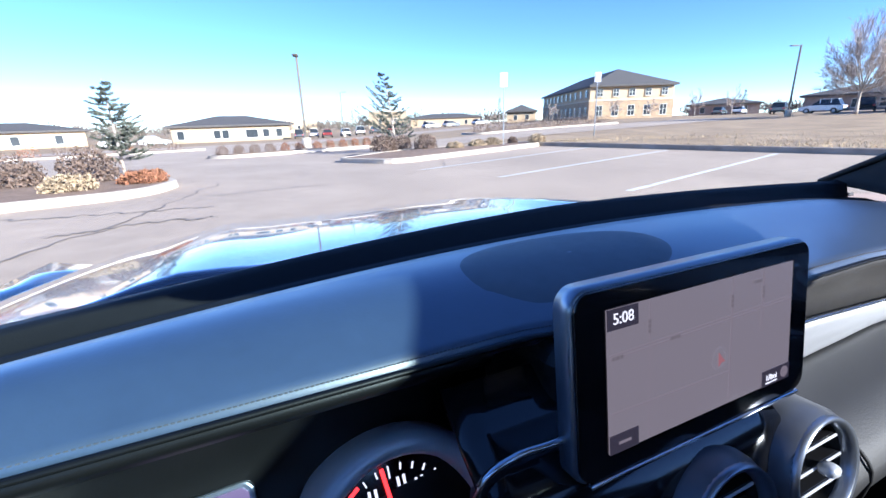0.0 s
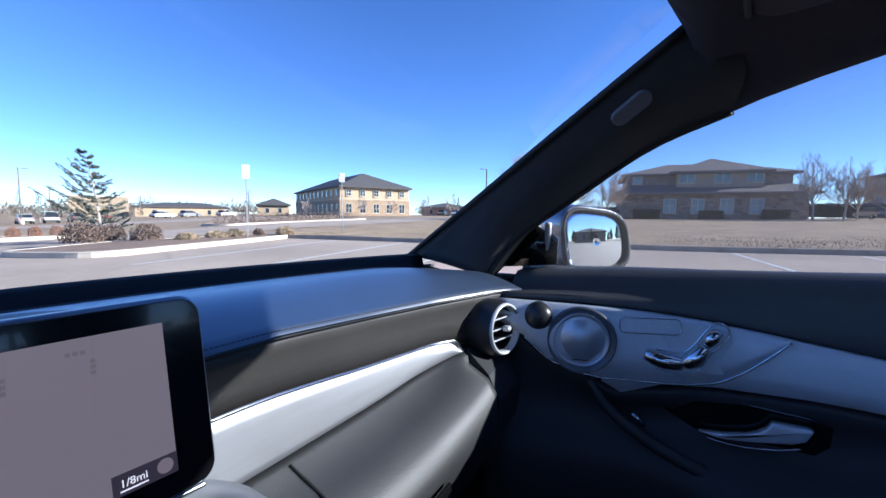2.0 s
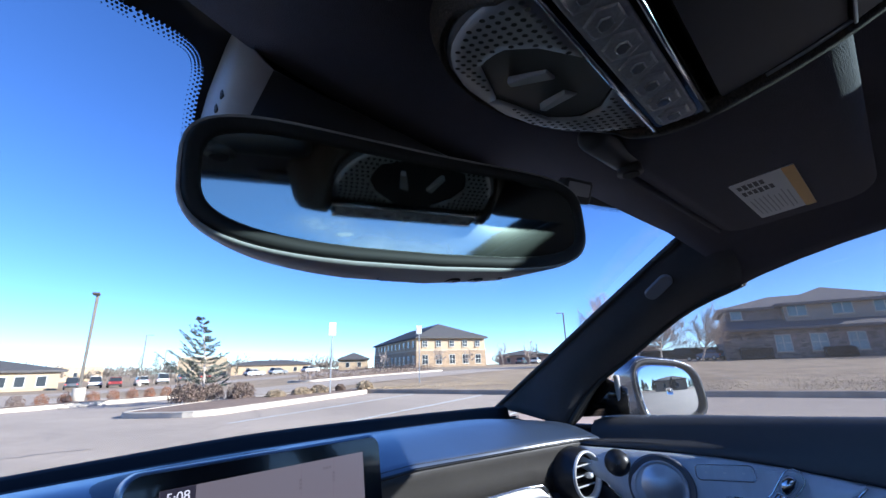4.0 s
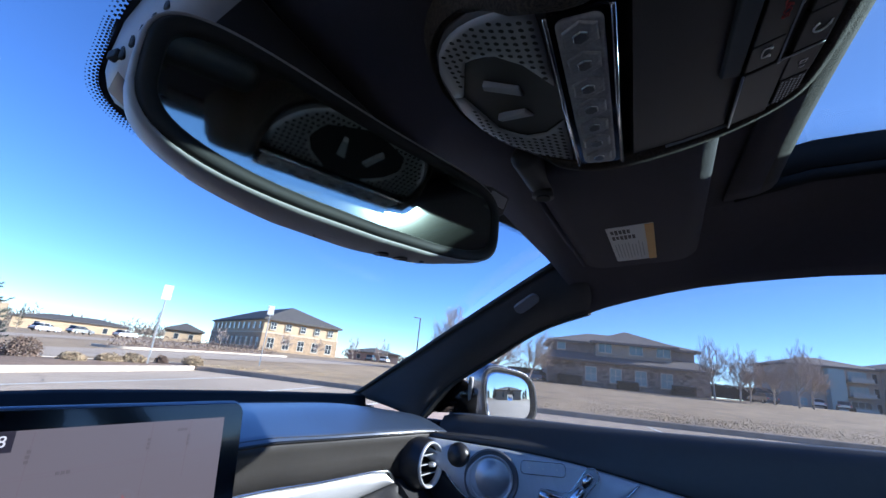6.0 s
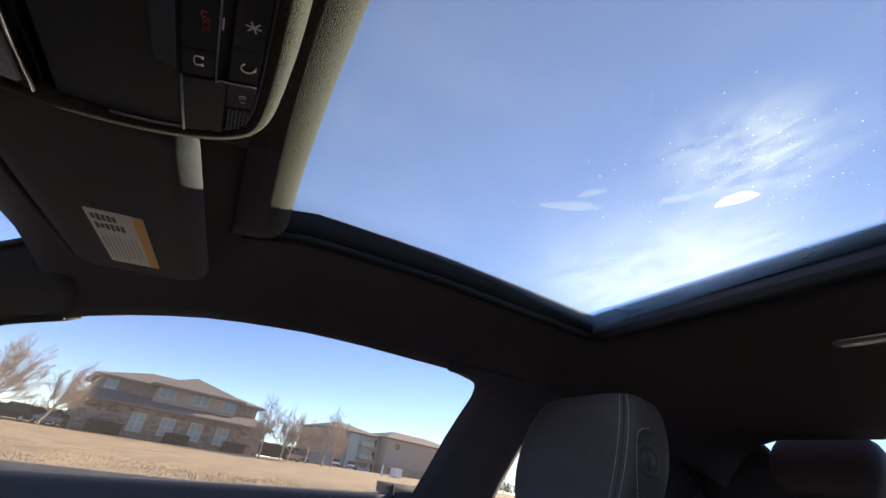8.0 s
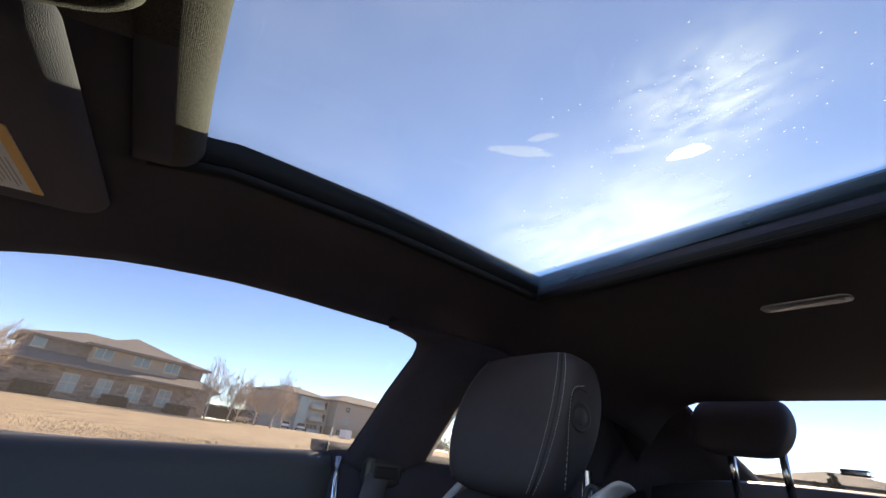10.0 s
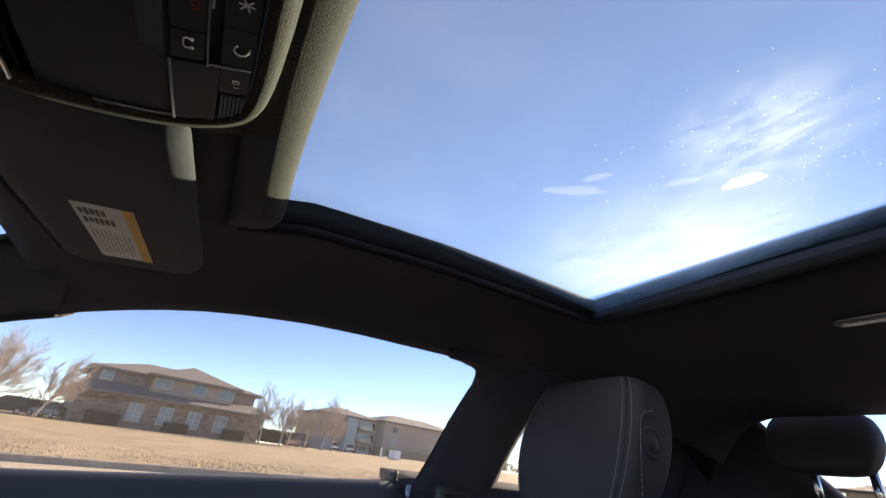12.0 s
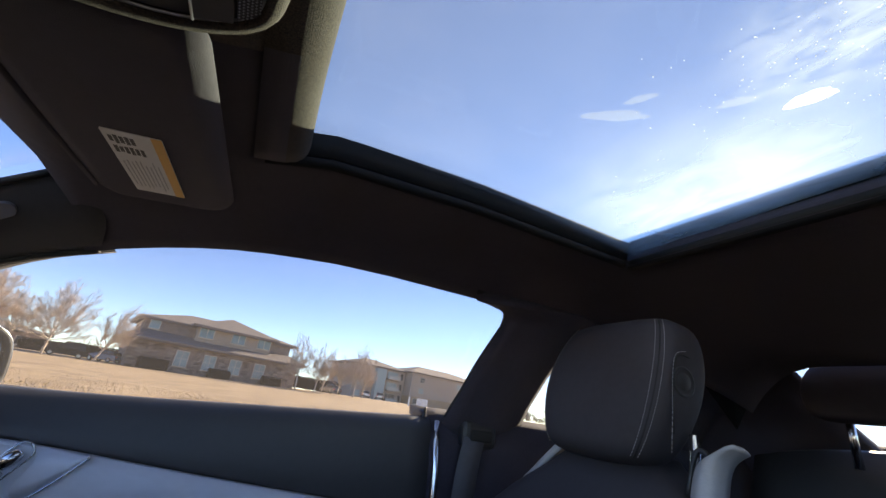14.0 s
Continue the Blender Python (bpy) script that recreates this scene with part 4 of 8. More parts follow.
# ---- mirror, console, visor ----
M_PERF = mat("dark_grey_plastic", (0.33, 0.33, 0.345), 0.42, vary=0.1)
M_LENS_B = mat("lamp_lens_bright", (0.26, 0.265, 0.28), 0.16, 0.3, vary=0.2, scale=80)
M_LID = mat("satin_lid", (0.030, 0.029, 0.032), 0.5, vary=0.12, bump=0.1, bscale=700)
M_KEY = mat("key_plastic", (0.028, 0.029, 0.031), 0.42, vary=0.1)
M_SLIDER = mat("blue_grey_plastic", (0.055, 0.072, 0.088), 0.65, vary=0.1)
def rear_mirror():
    c = Vector((-0.0077, 0.2764, 1.1879))
    n = Vector((-0.2512, -0.9679, -0.0108)).normalized()
    x = Vector((0.966, -0.2514, 0.0608))
    x = (x - n * x.dot(n)).normalized()
    y = n.cross(x)
    m = Matrix(((x.x, y.x, n.x, c.x), (x.y, y.y, n.y, c.y), (x.z, y.z, n.z, c.z), (0, 0, 0, 1)))
    root = thing("rear_view_mirror", "frameless interior mirror in a grey and black shell", "mirror", m)
    def outline(g):
        w, h = 0.1445 - g, 0.0385 - g
        pts = []
        for k in range(56):
            a = 2 * math.pi * k / 56
            px = w * math.copysign(abs(math.cos(a)) ** 0.42, math.cos(a))
            py = h * math.copysign(abs(math.sin(a)) ** 0.55, math.sin(a)) - 0.006 * (1 - (px / w) ** 2) + 0.004
            pts.append((px, py))
        return pts
    rings = [(0.0, 0.004, 0.0), (-0.0005, 0.0, 0.001), (0.001, -0.010, 0.004), (0.004, -0.022, 0.009), (0.009, -0.034, 0.011), (0.016, -0.042, 0.009), (0.026, -0.046, 0.0), (0.032, -0.047, 0.0)]
    def chin(px, py):
        return max(0.0, min(1.0, (-py - 0.012) / 0.018)) * max(0.0, 1 - (px / 0.135) ** 2)
    rows = [[(px, py - low * chin(px, py), zz) for px, py in outline(g)] for g, zz, low in rings]
    shell("shell", rows, M_SHELL, 0.002, root, "grey plastic shell", closed=True)
    part("back_cover", plate_bm(outline(0.031), 0.004), M_SHELL, root, m=pose(0, 0, -0.045))
    rows = [[(px, py, zz) for px, py in outline(g)] for g, zz in ((0.0005, 0.003), (0.002, 0.0052), (0.0055, 0.005), (0.007, 0.002))]
    shell("rim", rows, M_RUBBER, 0.0015, root, "black rubber rim", closed=True, flip=True)
    part("glass", plate_bm(outline(0.006), 0.002), M_DIMMED, root, "dimmed mirror glass", m=pose(0, 0, 0.003))
    def under(px, zz):
        g, low = interp([(-0.042, 0.016, 0.009), (-0.034, 0.009, 0.011), (-0.022, 0.004, 0.009), (-0.010, 0.001, 0.004), (0.0, -0.0005, 0.001)], zz)
        w, h = 0.1445 - g, 0.0385 - g
        c = min(1.0, abs(px) / w) ** (1 / 0.42)
        return -h * math.sqrt(1 - c * c) ** 0.55 - 0.006 * (1 - (px / w) ** 2) + 0.004 - low * max(0.0, 1 - (px / 0.135) ** 2) - 0.0008
    for bx in (0.022, 0.042, 0.061):
        part("button", lathe_bm([(0.0062, -0.002), (0.0058, 0.0006), (0.003, 0.0002), (0.0003, 0.0)], 18), M_RUBBER, root, "round black button", True, m=facing((bx, under(bx, -0.018) - 0.0006, -0.018), (0, -1, 0), up=(0, 0, 1)))
    # outlined lids on the underside
    for cx, cz, w, d in ((-0.020, -0.018, 0.030, 0.010), (-0.082, -0.016, 0.060, 0.014)):
        ring = [(cx + w / 2 * math.copysign(abs(math.cos(a)) ** 0.6, math.cos(a)), cz + d / 2 * math.sin(a)) for a in [2 * math.pi * k / 28 for k in range(29)]]
        tube("lid_gap", [(x0, under(x0, z0) - 0.0002, z0) for x0, z0 in ring], 0.0007, M_RUBBER, root, n=5)
    return root


rear_mirror()


tag = thing("windscreen_tag", "small dark plastic tag at the windscreen header", "windscreen tag", facing((0.153, 0.246, 1.238), (-0.3, -0.85, -0.4)))
part("holder", plate_bm(round_rect(0.034, 0.022, 0.004), 0.010, 0.0015), M_SATIN, tag, "dark plastic holder")
part("face", plate_bm(round_rect(0.026, 0.012, 0.002), 0.001), M_PERF, tag, "grey face", m=pose(0, 0.002, 0.0008))


def screen_z(y):
    """Height of the inner face of the windscreen near its middle."""
    return 1.2900 - 0.474 * (y - 0.352)


def sensor_pod():
    root = thing("sensor_pod", "grey camera and rain sensor cover on the windscreen behind the mirror", "sensor cover")
    plan = [(0.315, 0.123, 0.040), (0.345, 0.124, 0.046), (0.38, 0.122, 0.046), (0.41, 0.118, 0.040), (0.435, 0.110, 0.028), (0.456, 0.096, 0.010)]
    rows = []
    for y, w, deep in plan:
        top = screen_z(y) - 0.004
        half = [(w, 0.0), (w - 0.001, 0.45), (w - 0.005, 0.8), (w - 0.016, 0.97), (w - 0.04, 1.0), (0.02, 1.0)]
        rows.append([(x, y, top - deep * k) for x, k in half] + [(-x, y, top - deep * k) for x, k in half[::-1]])
    cover = shell("cover", rows, M_POD, 0.003, root, "grey sided black plastic cover", flip=True)
    cover.data.materials.append(M_SATIN)
    for f in cover.data.polygons:
        if abs(f.center.x) < 0.106:
            f.material_index = 1
    part("stalk", cyl_bm(0.012, 0.014, 0.075, (-0.005, 0.345, 1.222), 16, Matrix.Rotation(radians(40), 4, "X")), M_SATIN, root, "black mirror stalk", True)
    for sx in (1, -1):
        for k in range(6):
            y = 0.352 + k * 0.0105
            part("louvre", box_bm((0.004, 0.0060, 0.022), (sx * (interp(plan, y)[0] - 0.0012), y, screen_z(y) - 0.024), 0.0015, 2), M_RUBBER, root, "dark louvre slot")
        part("clip_slot", box_bm((0.005, 0.010, 0.006), (sx * 0.1185, 0.412, screen_z(0.398) - 0.034), 0.001), M_RUBBER, root)
    return root


M_POD = mat("pod_plastic", (0.30, 0.31, 0.33), 0.5, vary=0.1, bump=0.15, bscale=700)
sensor_pod()


def screen_print():
    """Black ceramic print along the header and round the sensor cover, fading out in dots."""
    edge = curve_pts([(-0.50, 0.262, 0), (-0.35, 0.308, 0), (-0.25, 0.331, 0), (-0.19, 0.346, 0), (-0.160, 0.350, 0), (-0.141, 0.355, 0), (-0.132, 0.368, 0), (-0.127, 0.395, 0), (-0.119, 0.425, 0), (-0.101, 0.464, 0), (-0.06, 0.480, 0), (0.0, 0.482, 0)], 90)
    drop = lambda x: 0.085 * max(0.0, abs(x) - 0.14) ** 1.2
    head = lambda x: 0.290 - 0.16 * x * x
    left = [(p.x, p.y) for p in edge]
    line = left + [(-x, y) for x, y in left[-2::-1]]
    rows = [[(x, head(x) + (y - head(x)) * t, screen_z(head(x) + (y - head(x)) * t) - 0.0025 - drop(x)) for t in (0, 0.25, 0.5, 0.75, 1.0)] for x, y in line]
    root = thing("windscreen_print", "black dotted ceramic print round the sensor cover", "windscreen band", kind="structure")
    v, f = loft(rows)
    data_part("print", v, f, M_RUBBER, root, "black ceramic print")
    dots = []
    steps = []
    for a, b in zip(line, line[1:]):
        d = math.hypot(b[0] - a[0], b[1] - a[1])
        n = max(1, round(d / 0.0026))
        for k in range(n):
            steps.append((a[0] + (b[0] - a[0]) * k / n, a[1] + (b[1] - a[1]) * k / n, (b[0] - a[0]) / max(d, 1e-6), (b[1] - a[1]) / max(d, 1e-6)))
    for i, (x, y, dx, dy) in enumerate(steps):
        for row in range(4):
            off = 0.0006 + row * 0.0021
            r = (0.00125, 0.0010, 0.0008, 0.0005)[row]
            q = 0.0013 * (row % 2)
            cx, cy = x - dy * off + dx * q, y + dx * off + dy * q
            dots.append(([(cx + r * math.cos(t), cy + r * math.sin(t), screen_z(cy + r * math.sin(t)) - 0.0025 - drop(cx)) for t in (0, 1.257, 2.513, 3.77, 5.027)], [(0, 1, 2, 3, 4)]))
    v, f = joined(dots)
    tagged(data_part("dots", v, f, M_RUBBER, root, "fading black dots"), kind="stuff")


screen_print()


def console():
    n = Vector((0, -0.37, -0.93))
    root = thing("overhead_console", "satin black overhead console with lamps and call buttons", "overhead console", facing((0, 0.12, 1.236), n, up=(0, 1, 0)))
    belly = lambda y: 0.0 if y < 0.005 else 10 * (y - 0.005) ** 2 if y < 0.04 else 0.01225 + 0.75 * (y - 0.04)
    half = [(0.0, -0.1145), (0.05, -0.1142), (0.078, -0.1105), (0.089, -0.101), (0.0945, -0.085), (0.0958, -0.06), (0.0905, -0.03), (0.080, 0.002), (0.076, 0.02), (0.077, 0.04), (0.074, 0.060), (0.060, 0.082), (0.034, 0.097), (0.0, 0.102)]
    right = curve_pts([(x, y, 0) for x, y in half], 37)
    out = [(p.x, p.y) for p in right] + [(-p.x, p.y) for p in right[-2:0:-1]]
    base = plate_bm([q for q in out if q[1] <= 0.006], 0.05, 0.003)
    part("base", base, M_PLASTIC, root, "black housing")
    width = lambda y: interp([(p.y, abs(p.x)) for p in right], y)[0]
    ys = [0.005 + k * 0.0068 for k in range(15)]
    rows = [[(width(min(y, 0.1015)) * u, y, -belly(y) - 0.0015) for u in (-1, -0.7, -0.35, 0, 0.35, 0.7, 1)] for y in ys]
    shell("front_housing", rows, M_PLASTIC, 0.012, root, "black curved front housing")
    def ring(d, z):
        k = lambda py: max(0.0, min(1.0, (0.06 - py) / 0.06))
        return [(px + d * k(py) * px / math.hypot(px, py + 0.02), py + d * k(py) * (py + 0.02) / math.hypot(px, py + 0.02), (z if py < 0.05 else min(z, -0.004)) - belly(py)) for px, py in out]
    rows = [ring(d, z) for d, z in ((-0.001, -0.003), (0.002, 0.002), (0.008, 0.001), (0.014, -0.006), (0.022, -0.03), (0.03, -0.06))]
    shell("surround", rows, M_FABRIC, 0.003, root, "padded cloth surround", closed=True)
    edge = [(-p.x, p.y) for p in right[::-1] if p.y < -0.02] + [(p.x, p.y) for p in right[1:] if p.y < -0.02]
    tube("rim", [(px * 0.985, py * 0.985, 0.0012) for px, py in edge], 0.0013, M_FRAME, root, "thin bright rim", 6)
    # lamp bar with its faceted lens, following the curve of the housing
    tilt = pose(0, 0.0215, -0.0010, -22, 0, 0)
    part("lamp_bar", plate_bm(round_rect(0.146, 0.030, 0.006), 0.008, 0.001), M_GLOSS, root, m=tilt @ pose(0, 0, 0.001))
    part("lamp_lens", plate_bm(round_rect(0.138, 0.022, 0.005), 0.004, 0.0015), M_LENS, root, "clear faceted lamp lens", m=tilt @ pose(0, 0, 0.0030))
    for k in range(7):
        gem = [(-0.0095, 0.0), (-0.004, -0.0085), (0.0065, -0.0085), (0.0095, 0.0), (0.004, 0.0085), (-0.0065, 0.0085)]
        part("lamp_facet", plate_bm(gem, 0.002, 0.0018), M_LENS, root, "", False, m=tilt @ pose(-0.0585 + k * 0.0195, 0, 0.0042))
        part("lamp_facet", plate_bm([(x * 0.42, y * 0.42) for x, y in gem], 0.001, 0.0008), M_LENS_B, root, "bright inner facet", False, m=tilt @ pose(-0.0585 + k * 0.0195, 0, 0.0051))
    for yy in (0.0148, -0.0150):
        tube("lamp_edge", [(-0.072, yy, 0.0018), (0.0, yy + 0.0006, 0.0022), (0.072, yy, 0.0018)], 0.0012, M_CHROME, root, "bright metal edge", n=6, m=tilt)
    # perforated wings on both sides of the reading lamp bowl
    inner = lambda y: interp([(0.038, 0.018), (0.050, 0.036), (0.064, 0.044), (0.080, 0.038), (0.093, 0.0)], y)[0]
    wy = [0.0385 + k * 0.0060 for k in range(11)]
    for sx in (-1, 1):
        rows = [[(sx * (inner(y) + (width(y) - 0.003 - inner(y)) * t), y, -belly(y) + 0.0008 - 0.002 * t ** 6) for t in [j / 6 for j in range(7)]] for y in wy]
        shell("speaker_wing", rows, M_PERF, 0.003, root, "perforated grey plastic wing", flip=sx < 0)
        pieces = []
        for i in range(14):
            for j in range(20):
                cy = 0.0415 + i * 0.0044
                cx = inner(cy) + 0.003 + j * 0.0046 + 0.0023 * (i % 2)
                if cy > 0.094 or cx > width(cy) - 0.006:
                    continue
                pieces.append(([(sx * (cx + 0.0014 * math.cos(a)), cy + 0.0014 * math.sin(a), -belly(cy + 0.0014 * math.sin(a)) + 0.0014) for a in (0, 1.047, 2.094, 3.1416, 4.189, 5.236)], [tuple(range(6))]))
        v, f = joined(pieces)
        tagged(data_part("perforation", v, f, M_RUBBER, root, "small dark holes"), kind="stuff")
        part("map_lamp_edge", plate_bm([(-0.004, -0.013), (0.0035, -0.010), (0.001, 0.013), (-0.003, 0.012)], 0.005, 0.001), M_PERF, root, "grey wedge between the lamps", m=pose(sx * 0.015, 0.066, -belly(0.066) + 0.003, -28, 0, sx * -18))
    rows = [[(inner(y) * u, y, -belly(y) - 0.001 - 0.010 * (1 - u * u)) for u in [-1 + k / 5 for k in range(11)]] for y in wy[:-1]]
    shell("lamp_bowl", rows, M_GLOSS, 0.002, root, "gloss black reading lamp bowl")
    # smooth lid
    lid = [(px * 0.94, max(-0.066, min(0.004, py))) for px, py in right_side(right)]
    part("lid", plate_bm(lid, 0.004), M_LID, root, "satin black lid", m=pose(0, 0, 0.002))
    # roof switch bar
    bar = [(-0.033, -0.0640), (0.0485, -0.0640), (0.0445, -0.0515), (-0.0275, -0.0525)]
    part("slider", plate_bm(bar, 0.005, 0.0012), M_SLIDER, root, "blue grey roof switch bar", m=pose(0, 0, 0.0050))
    # two rows of keys round a narrow recess
    def key(x0, x1, y0, y1, material, name="button"):
        return part(name, plate_bm(round_rect(x1 - x0 - 0.0008, y1 - y0, 0.0014, 3), 0.006, 0.0007), material, root, m=pose((x0 + x1) / 2, (y0 + y1) / 2, 0.0042))
    for x0, x1 in ((0.0268, 0.052), (-0.0125, 0.0268), (-0.0348, -0.0125)):
        key(x0, x1, -0.0845, -0.0670, M_KEY)
    for x0, x1 in ((0.0395, 0.066), (-0.0045, 0.0395), (-0.0348, -0.0045), (-0.0605, -0.0352)):
        key(x0, x1, -0.1105, -0.0930, M_KEY)
    key(-0.092, -0.0365, -0.0925, -0.0672, M_KEY)
    tube("divider", [(-0.036, -0.0664, 0.0047), (-0.0925, -0.068, 0.0047)], 0.0009, M_FRAME, root, n=6)
    tube("divider", curve_pts([(0.045, -0.0855, 0.0045), (-0.030, -0.0858, 0.0045), (-0.0356, -0.089, 0.0045), (-0.0358, -0.11, 0.0045)], 16), 0.0006, M_FRAME, root, n=6)
    part("indicator", box_bm((0.008, 0.0011, 0.0008), (0.0092, -0.0872, 0.003)), M_ICON, root, "small pale indicator bar")
    z = 0.0046
    def phone_mark(x, y, s):
        """A small telephone receiver mark."""
        tube("icon", curve_pts([(x + 0.0026 * s, y - 0.0022 * s, z), (x + 0.0030 * s, y + 0.0016 * s, z), (x - 0.0026 * s, y + 0.0016 * s, z), (x - 0.0026 * s, y - 0.0022 * s, z)], 14), [0.0009 * s, 0.0009 * s] + [0.0004 * s] * 10 + [0.0009 * s, 0.0009 * s], M_ICON, root, "white telephone mark", 5)
    phone_mark(0.0412, -0.0752, 1.3)
    tube("icon", [(0.0375, -0.0768, z), (0.0345, -0.0782, z)], [0.0004, 0.0009], M_ICON, root, "white spanner mark", 5)
    phone_mark(-0.0215, -0.0757, 1.15)
    part("icon", box_bm((0.0007, 0.0046, 0.0003), (-0.0252, -0.0765, z)), M_ICON, root, "white mark")
    phone_red = curve_pts([(0.0155, -0.0790, z), (0.0160, -0.0765, z), (0.0125, -0.0765, z), (0.0125, -0.0785, z)], 10)
    tube("icon", phone_red, 0.0005, M_REDMARK, root, "red telephone mark", 5)
    text_part("call_letters", "SOS", 0.0056, M_REDMARK, root, pose(0.0070, -0.0785, z - 0.0002, 0, 0, 180))
    # car, fold and lamp marks
    for dx, dy, w, h in ((0, 0.002, 0.007, 0.0006), (0, -0.002, 0.007, 0.0006), (0.0035, 0, 0.0006, 0.004), (-0.0035, 0, 0.0006, 0.004), (0, 0, 0.0035, 0.002), (0.002, -0.004, 0.0016, 0.0012), (-0.001, -0.004, 0.0016, 0.0012)):
        part("icon", box_bm((w, h, 0.0003), (0.0495 + dx, -0.1003 + dy, z)), M_ICON, root, "white car mark")
    for k in range(3):
        part("icon", box_bm((0.0085, 0.0010, 0.0003), (0, 0, 0)), M_ICON, root, "white crossed mark", m=pose(0.0135, -0.1025, z, 0, 0, 25 + 55 * k))
    tube("icon", [(-0.0195 + 0.0040 * math.cos(a), -0.1030 + 0.0040 * math.sin(a), z) for a in [0.6 + k * 0.4 for k in range(11)]], 0.0006, M_ICON, root, "white ring mark", 5)
    part("icon", box_bm((0.004, 0.0010, 0.0003), (-0.0195, -0.1075, z)), M_ICON, root, "white mark")
    part("icon", box_bm((0.0032, 0.0042, 0.0003), (-0.0478, -0.1025, z)), M_ICON, root, "white lamp mark")
    part("icon_gap", box_bm((0.0012, 0.0024, 0.0003), (-0.0478, -0.1025, z + 0.0002)), M_RUBBER, root)
    tube("icon", [(-0.0520 + 0.0014 * math.cos(a), -0.1032 + 0.0016 * math.sin(a), z) for a in (1.2, 2.0, 2.8, 3.6, 4.4)], 0.0003, M_ICON, root, "white mark", 5)
    # microphone mesh in the corner
    part("microphone", plate_bm([(-0.0615, -0.1095), (-0.0615, -0.094), (-0.0875, -0.0945), (-0.0855, -0.103), (-0.080, -0.1085)], 0.006, 0.0007), M_RUBBER, root, "microphone grille", m=pose(0, 0, 0.0042))
    pieces = []
    for i in range(9):
        for j in range(6):
            cx, cy = -0.0632 - i * 0.0026 - 0.0013 * (j % 2), -0.0955 - j * 0.0025
            if cx < -0.0865 + max(0, (-0.099 - cy)) * 0.8:
                continue
            pieces.append(([(cx + 0.0009 * math.cos(a), cy + 0.0009 * math.sin(a), 0.0046) for a in (0, 1.57, 3.14, 4.71)], [(0, 1, 2, 3)]))
    v, f = joined(pieces)
    tagged(data_part("perforation", v, f, M_FRAME, root, "pale dots"), kind="stuff")
    return root


def right_side(right):
    """A closed outline from one half of a symmetric shape."""
    pts = [(p.x, p.y) for p in right]
    pts = [p for p in pts if -0.066 <= p[1] <= 0.004]
    return [(pts[0][0], -0.066)] + pts + [(-x, y) for x, y in pts[::-1]] + [(-pts[0][0], -0.066)]


console()




def visor_holder(sx):
    """Lobed socket on the headliner that takes the inner end of the visor."""
    root = thing("visor_holder", "dark lobed plastic holder at the visor end", "visor holder", pose(sx * 0.128, 0.204, 1.2535, 0, 0, -4 * sx))
    part("lobe", box_bm((0.072, 0.026, 0.022), (0, 0, 0.003), 0.0108, 5), M_PLASTIC, root, "", True)
    part("hook", cyl_bm(0.011, 0.009, 0.008, (sx * 0.030, -0.002, -0.008), 18), M_PLASTIC, root, "", True)
    part("socket", cyl_bm(0.007, 0.007, 0.004, (sx * 0.031, -0.002, -0.0115), 14), M_RUBBER, root)


visor_holder(1)
visor_holder(-1)


def visor(sx):
    n = Vector((0, -0.10, -0.995))
    root = thing("sun_visor", "dark cloth sun visor folded up with a warning label", "sun visor", facing((sx * 0.302, 0.122, 1.257), n, up=(0, 1, 0)) @ Matrix.Rotation(radians(3.6 * sx), 4, "Z"))
    rings = [[(x, y, z) for x, y in round_rect(0.385 - 2 * d, 0.164 - 2 * d, 0.036 - d, 8)] for d, z in ((0.004, -0.020), (0.0, -0.017), (0.0, -0.0145), (0.0016, -0.0105), (0.0045, -0.0066), (0.009, -0.0033), (0.014, -0.0012), (0.019, -0.0002), (0.022, 0.0), (0.0235, 0.0))]
    v, f = loft(rings, True)
    n0 = len(rings[0])
    f += [tuple(range(n0)), tuple(range(len(v) - 1, len(v) - n0 - 1, -1))]
    pad = data_part("pad", v, f, M_CLOTH, root, "dark cloth pad", True)
    for face in pad.data.polygons:
        if len(face.vertices) > 4:
            face.use_smooth = False
    tube("front_piping", [(-0.165, 0.081, -0.006), (0, 0.082, -0.006), (0.165, 0.081, -0.006)], 0.003, M_CLOTH, root)
    lab = part("label", plate_bm(round_rect(0.152, 0.054, 0.002, 2), 0.0008), M_LABEL, root, "white paper warning label", m=pose(-sx * 0.066, 0.001, 0.0008))
    part("label_stripe", box_bm((0.152, 0.010, 0.0004), (0, -0.022, 0.0003)), M_ORANGE, lab, "orange stripe")
    rnd = random.Random(3)
    for k in range(9):
        part("print_line", box_bm((rnd.uniform(0.055, 0.085), 0.0011, 0.0003), (-sx * 0.024, 0.022 - k * 0.0042, 0.0003)), M_PRINT, lab)
    for x0, rows_n in ((0.058, 5), (0.036, 6)):
        for k in range(rows_n):
            w = rnd.uniform(0.010, 0.017)
            part("print_mark", box_bm((w, 0.0034, 0.0003), (sx * (x0 + 0.002 - w * 0.1), 0.021 - 0.0048 * k, 0.0003)), M_INK, lab)
    return root


visor(1)
lamp = thing("courtesy_lamp", "slim grey lamp strip on the rear headliner", "lamp", pose(0.0, -0.836, 1.3235, 180, 0, 0))
part("housing", plate_bm(round_rect(0.11, 0.03, 0.012), 0.012, 0.003), M_FRAME, lamp, "grey housing", True)
part("lens", plate_bm(round_rect(0.09, 0.016, 0.007), 0.006, 0.001), M_LENS, lamp, "clear lens", m=pose(0, 0, 0.002))


# ---- doors ----
M_GRILLE_DISC = mat("speaker_metal", (0.66, 0.69, 0.74), 0.36, 0.7, vary=0.1, scale=30, bump=0.1, bscale=500)


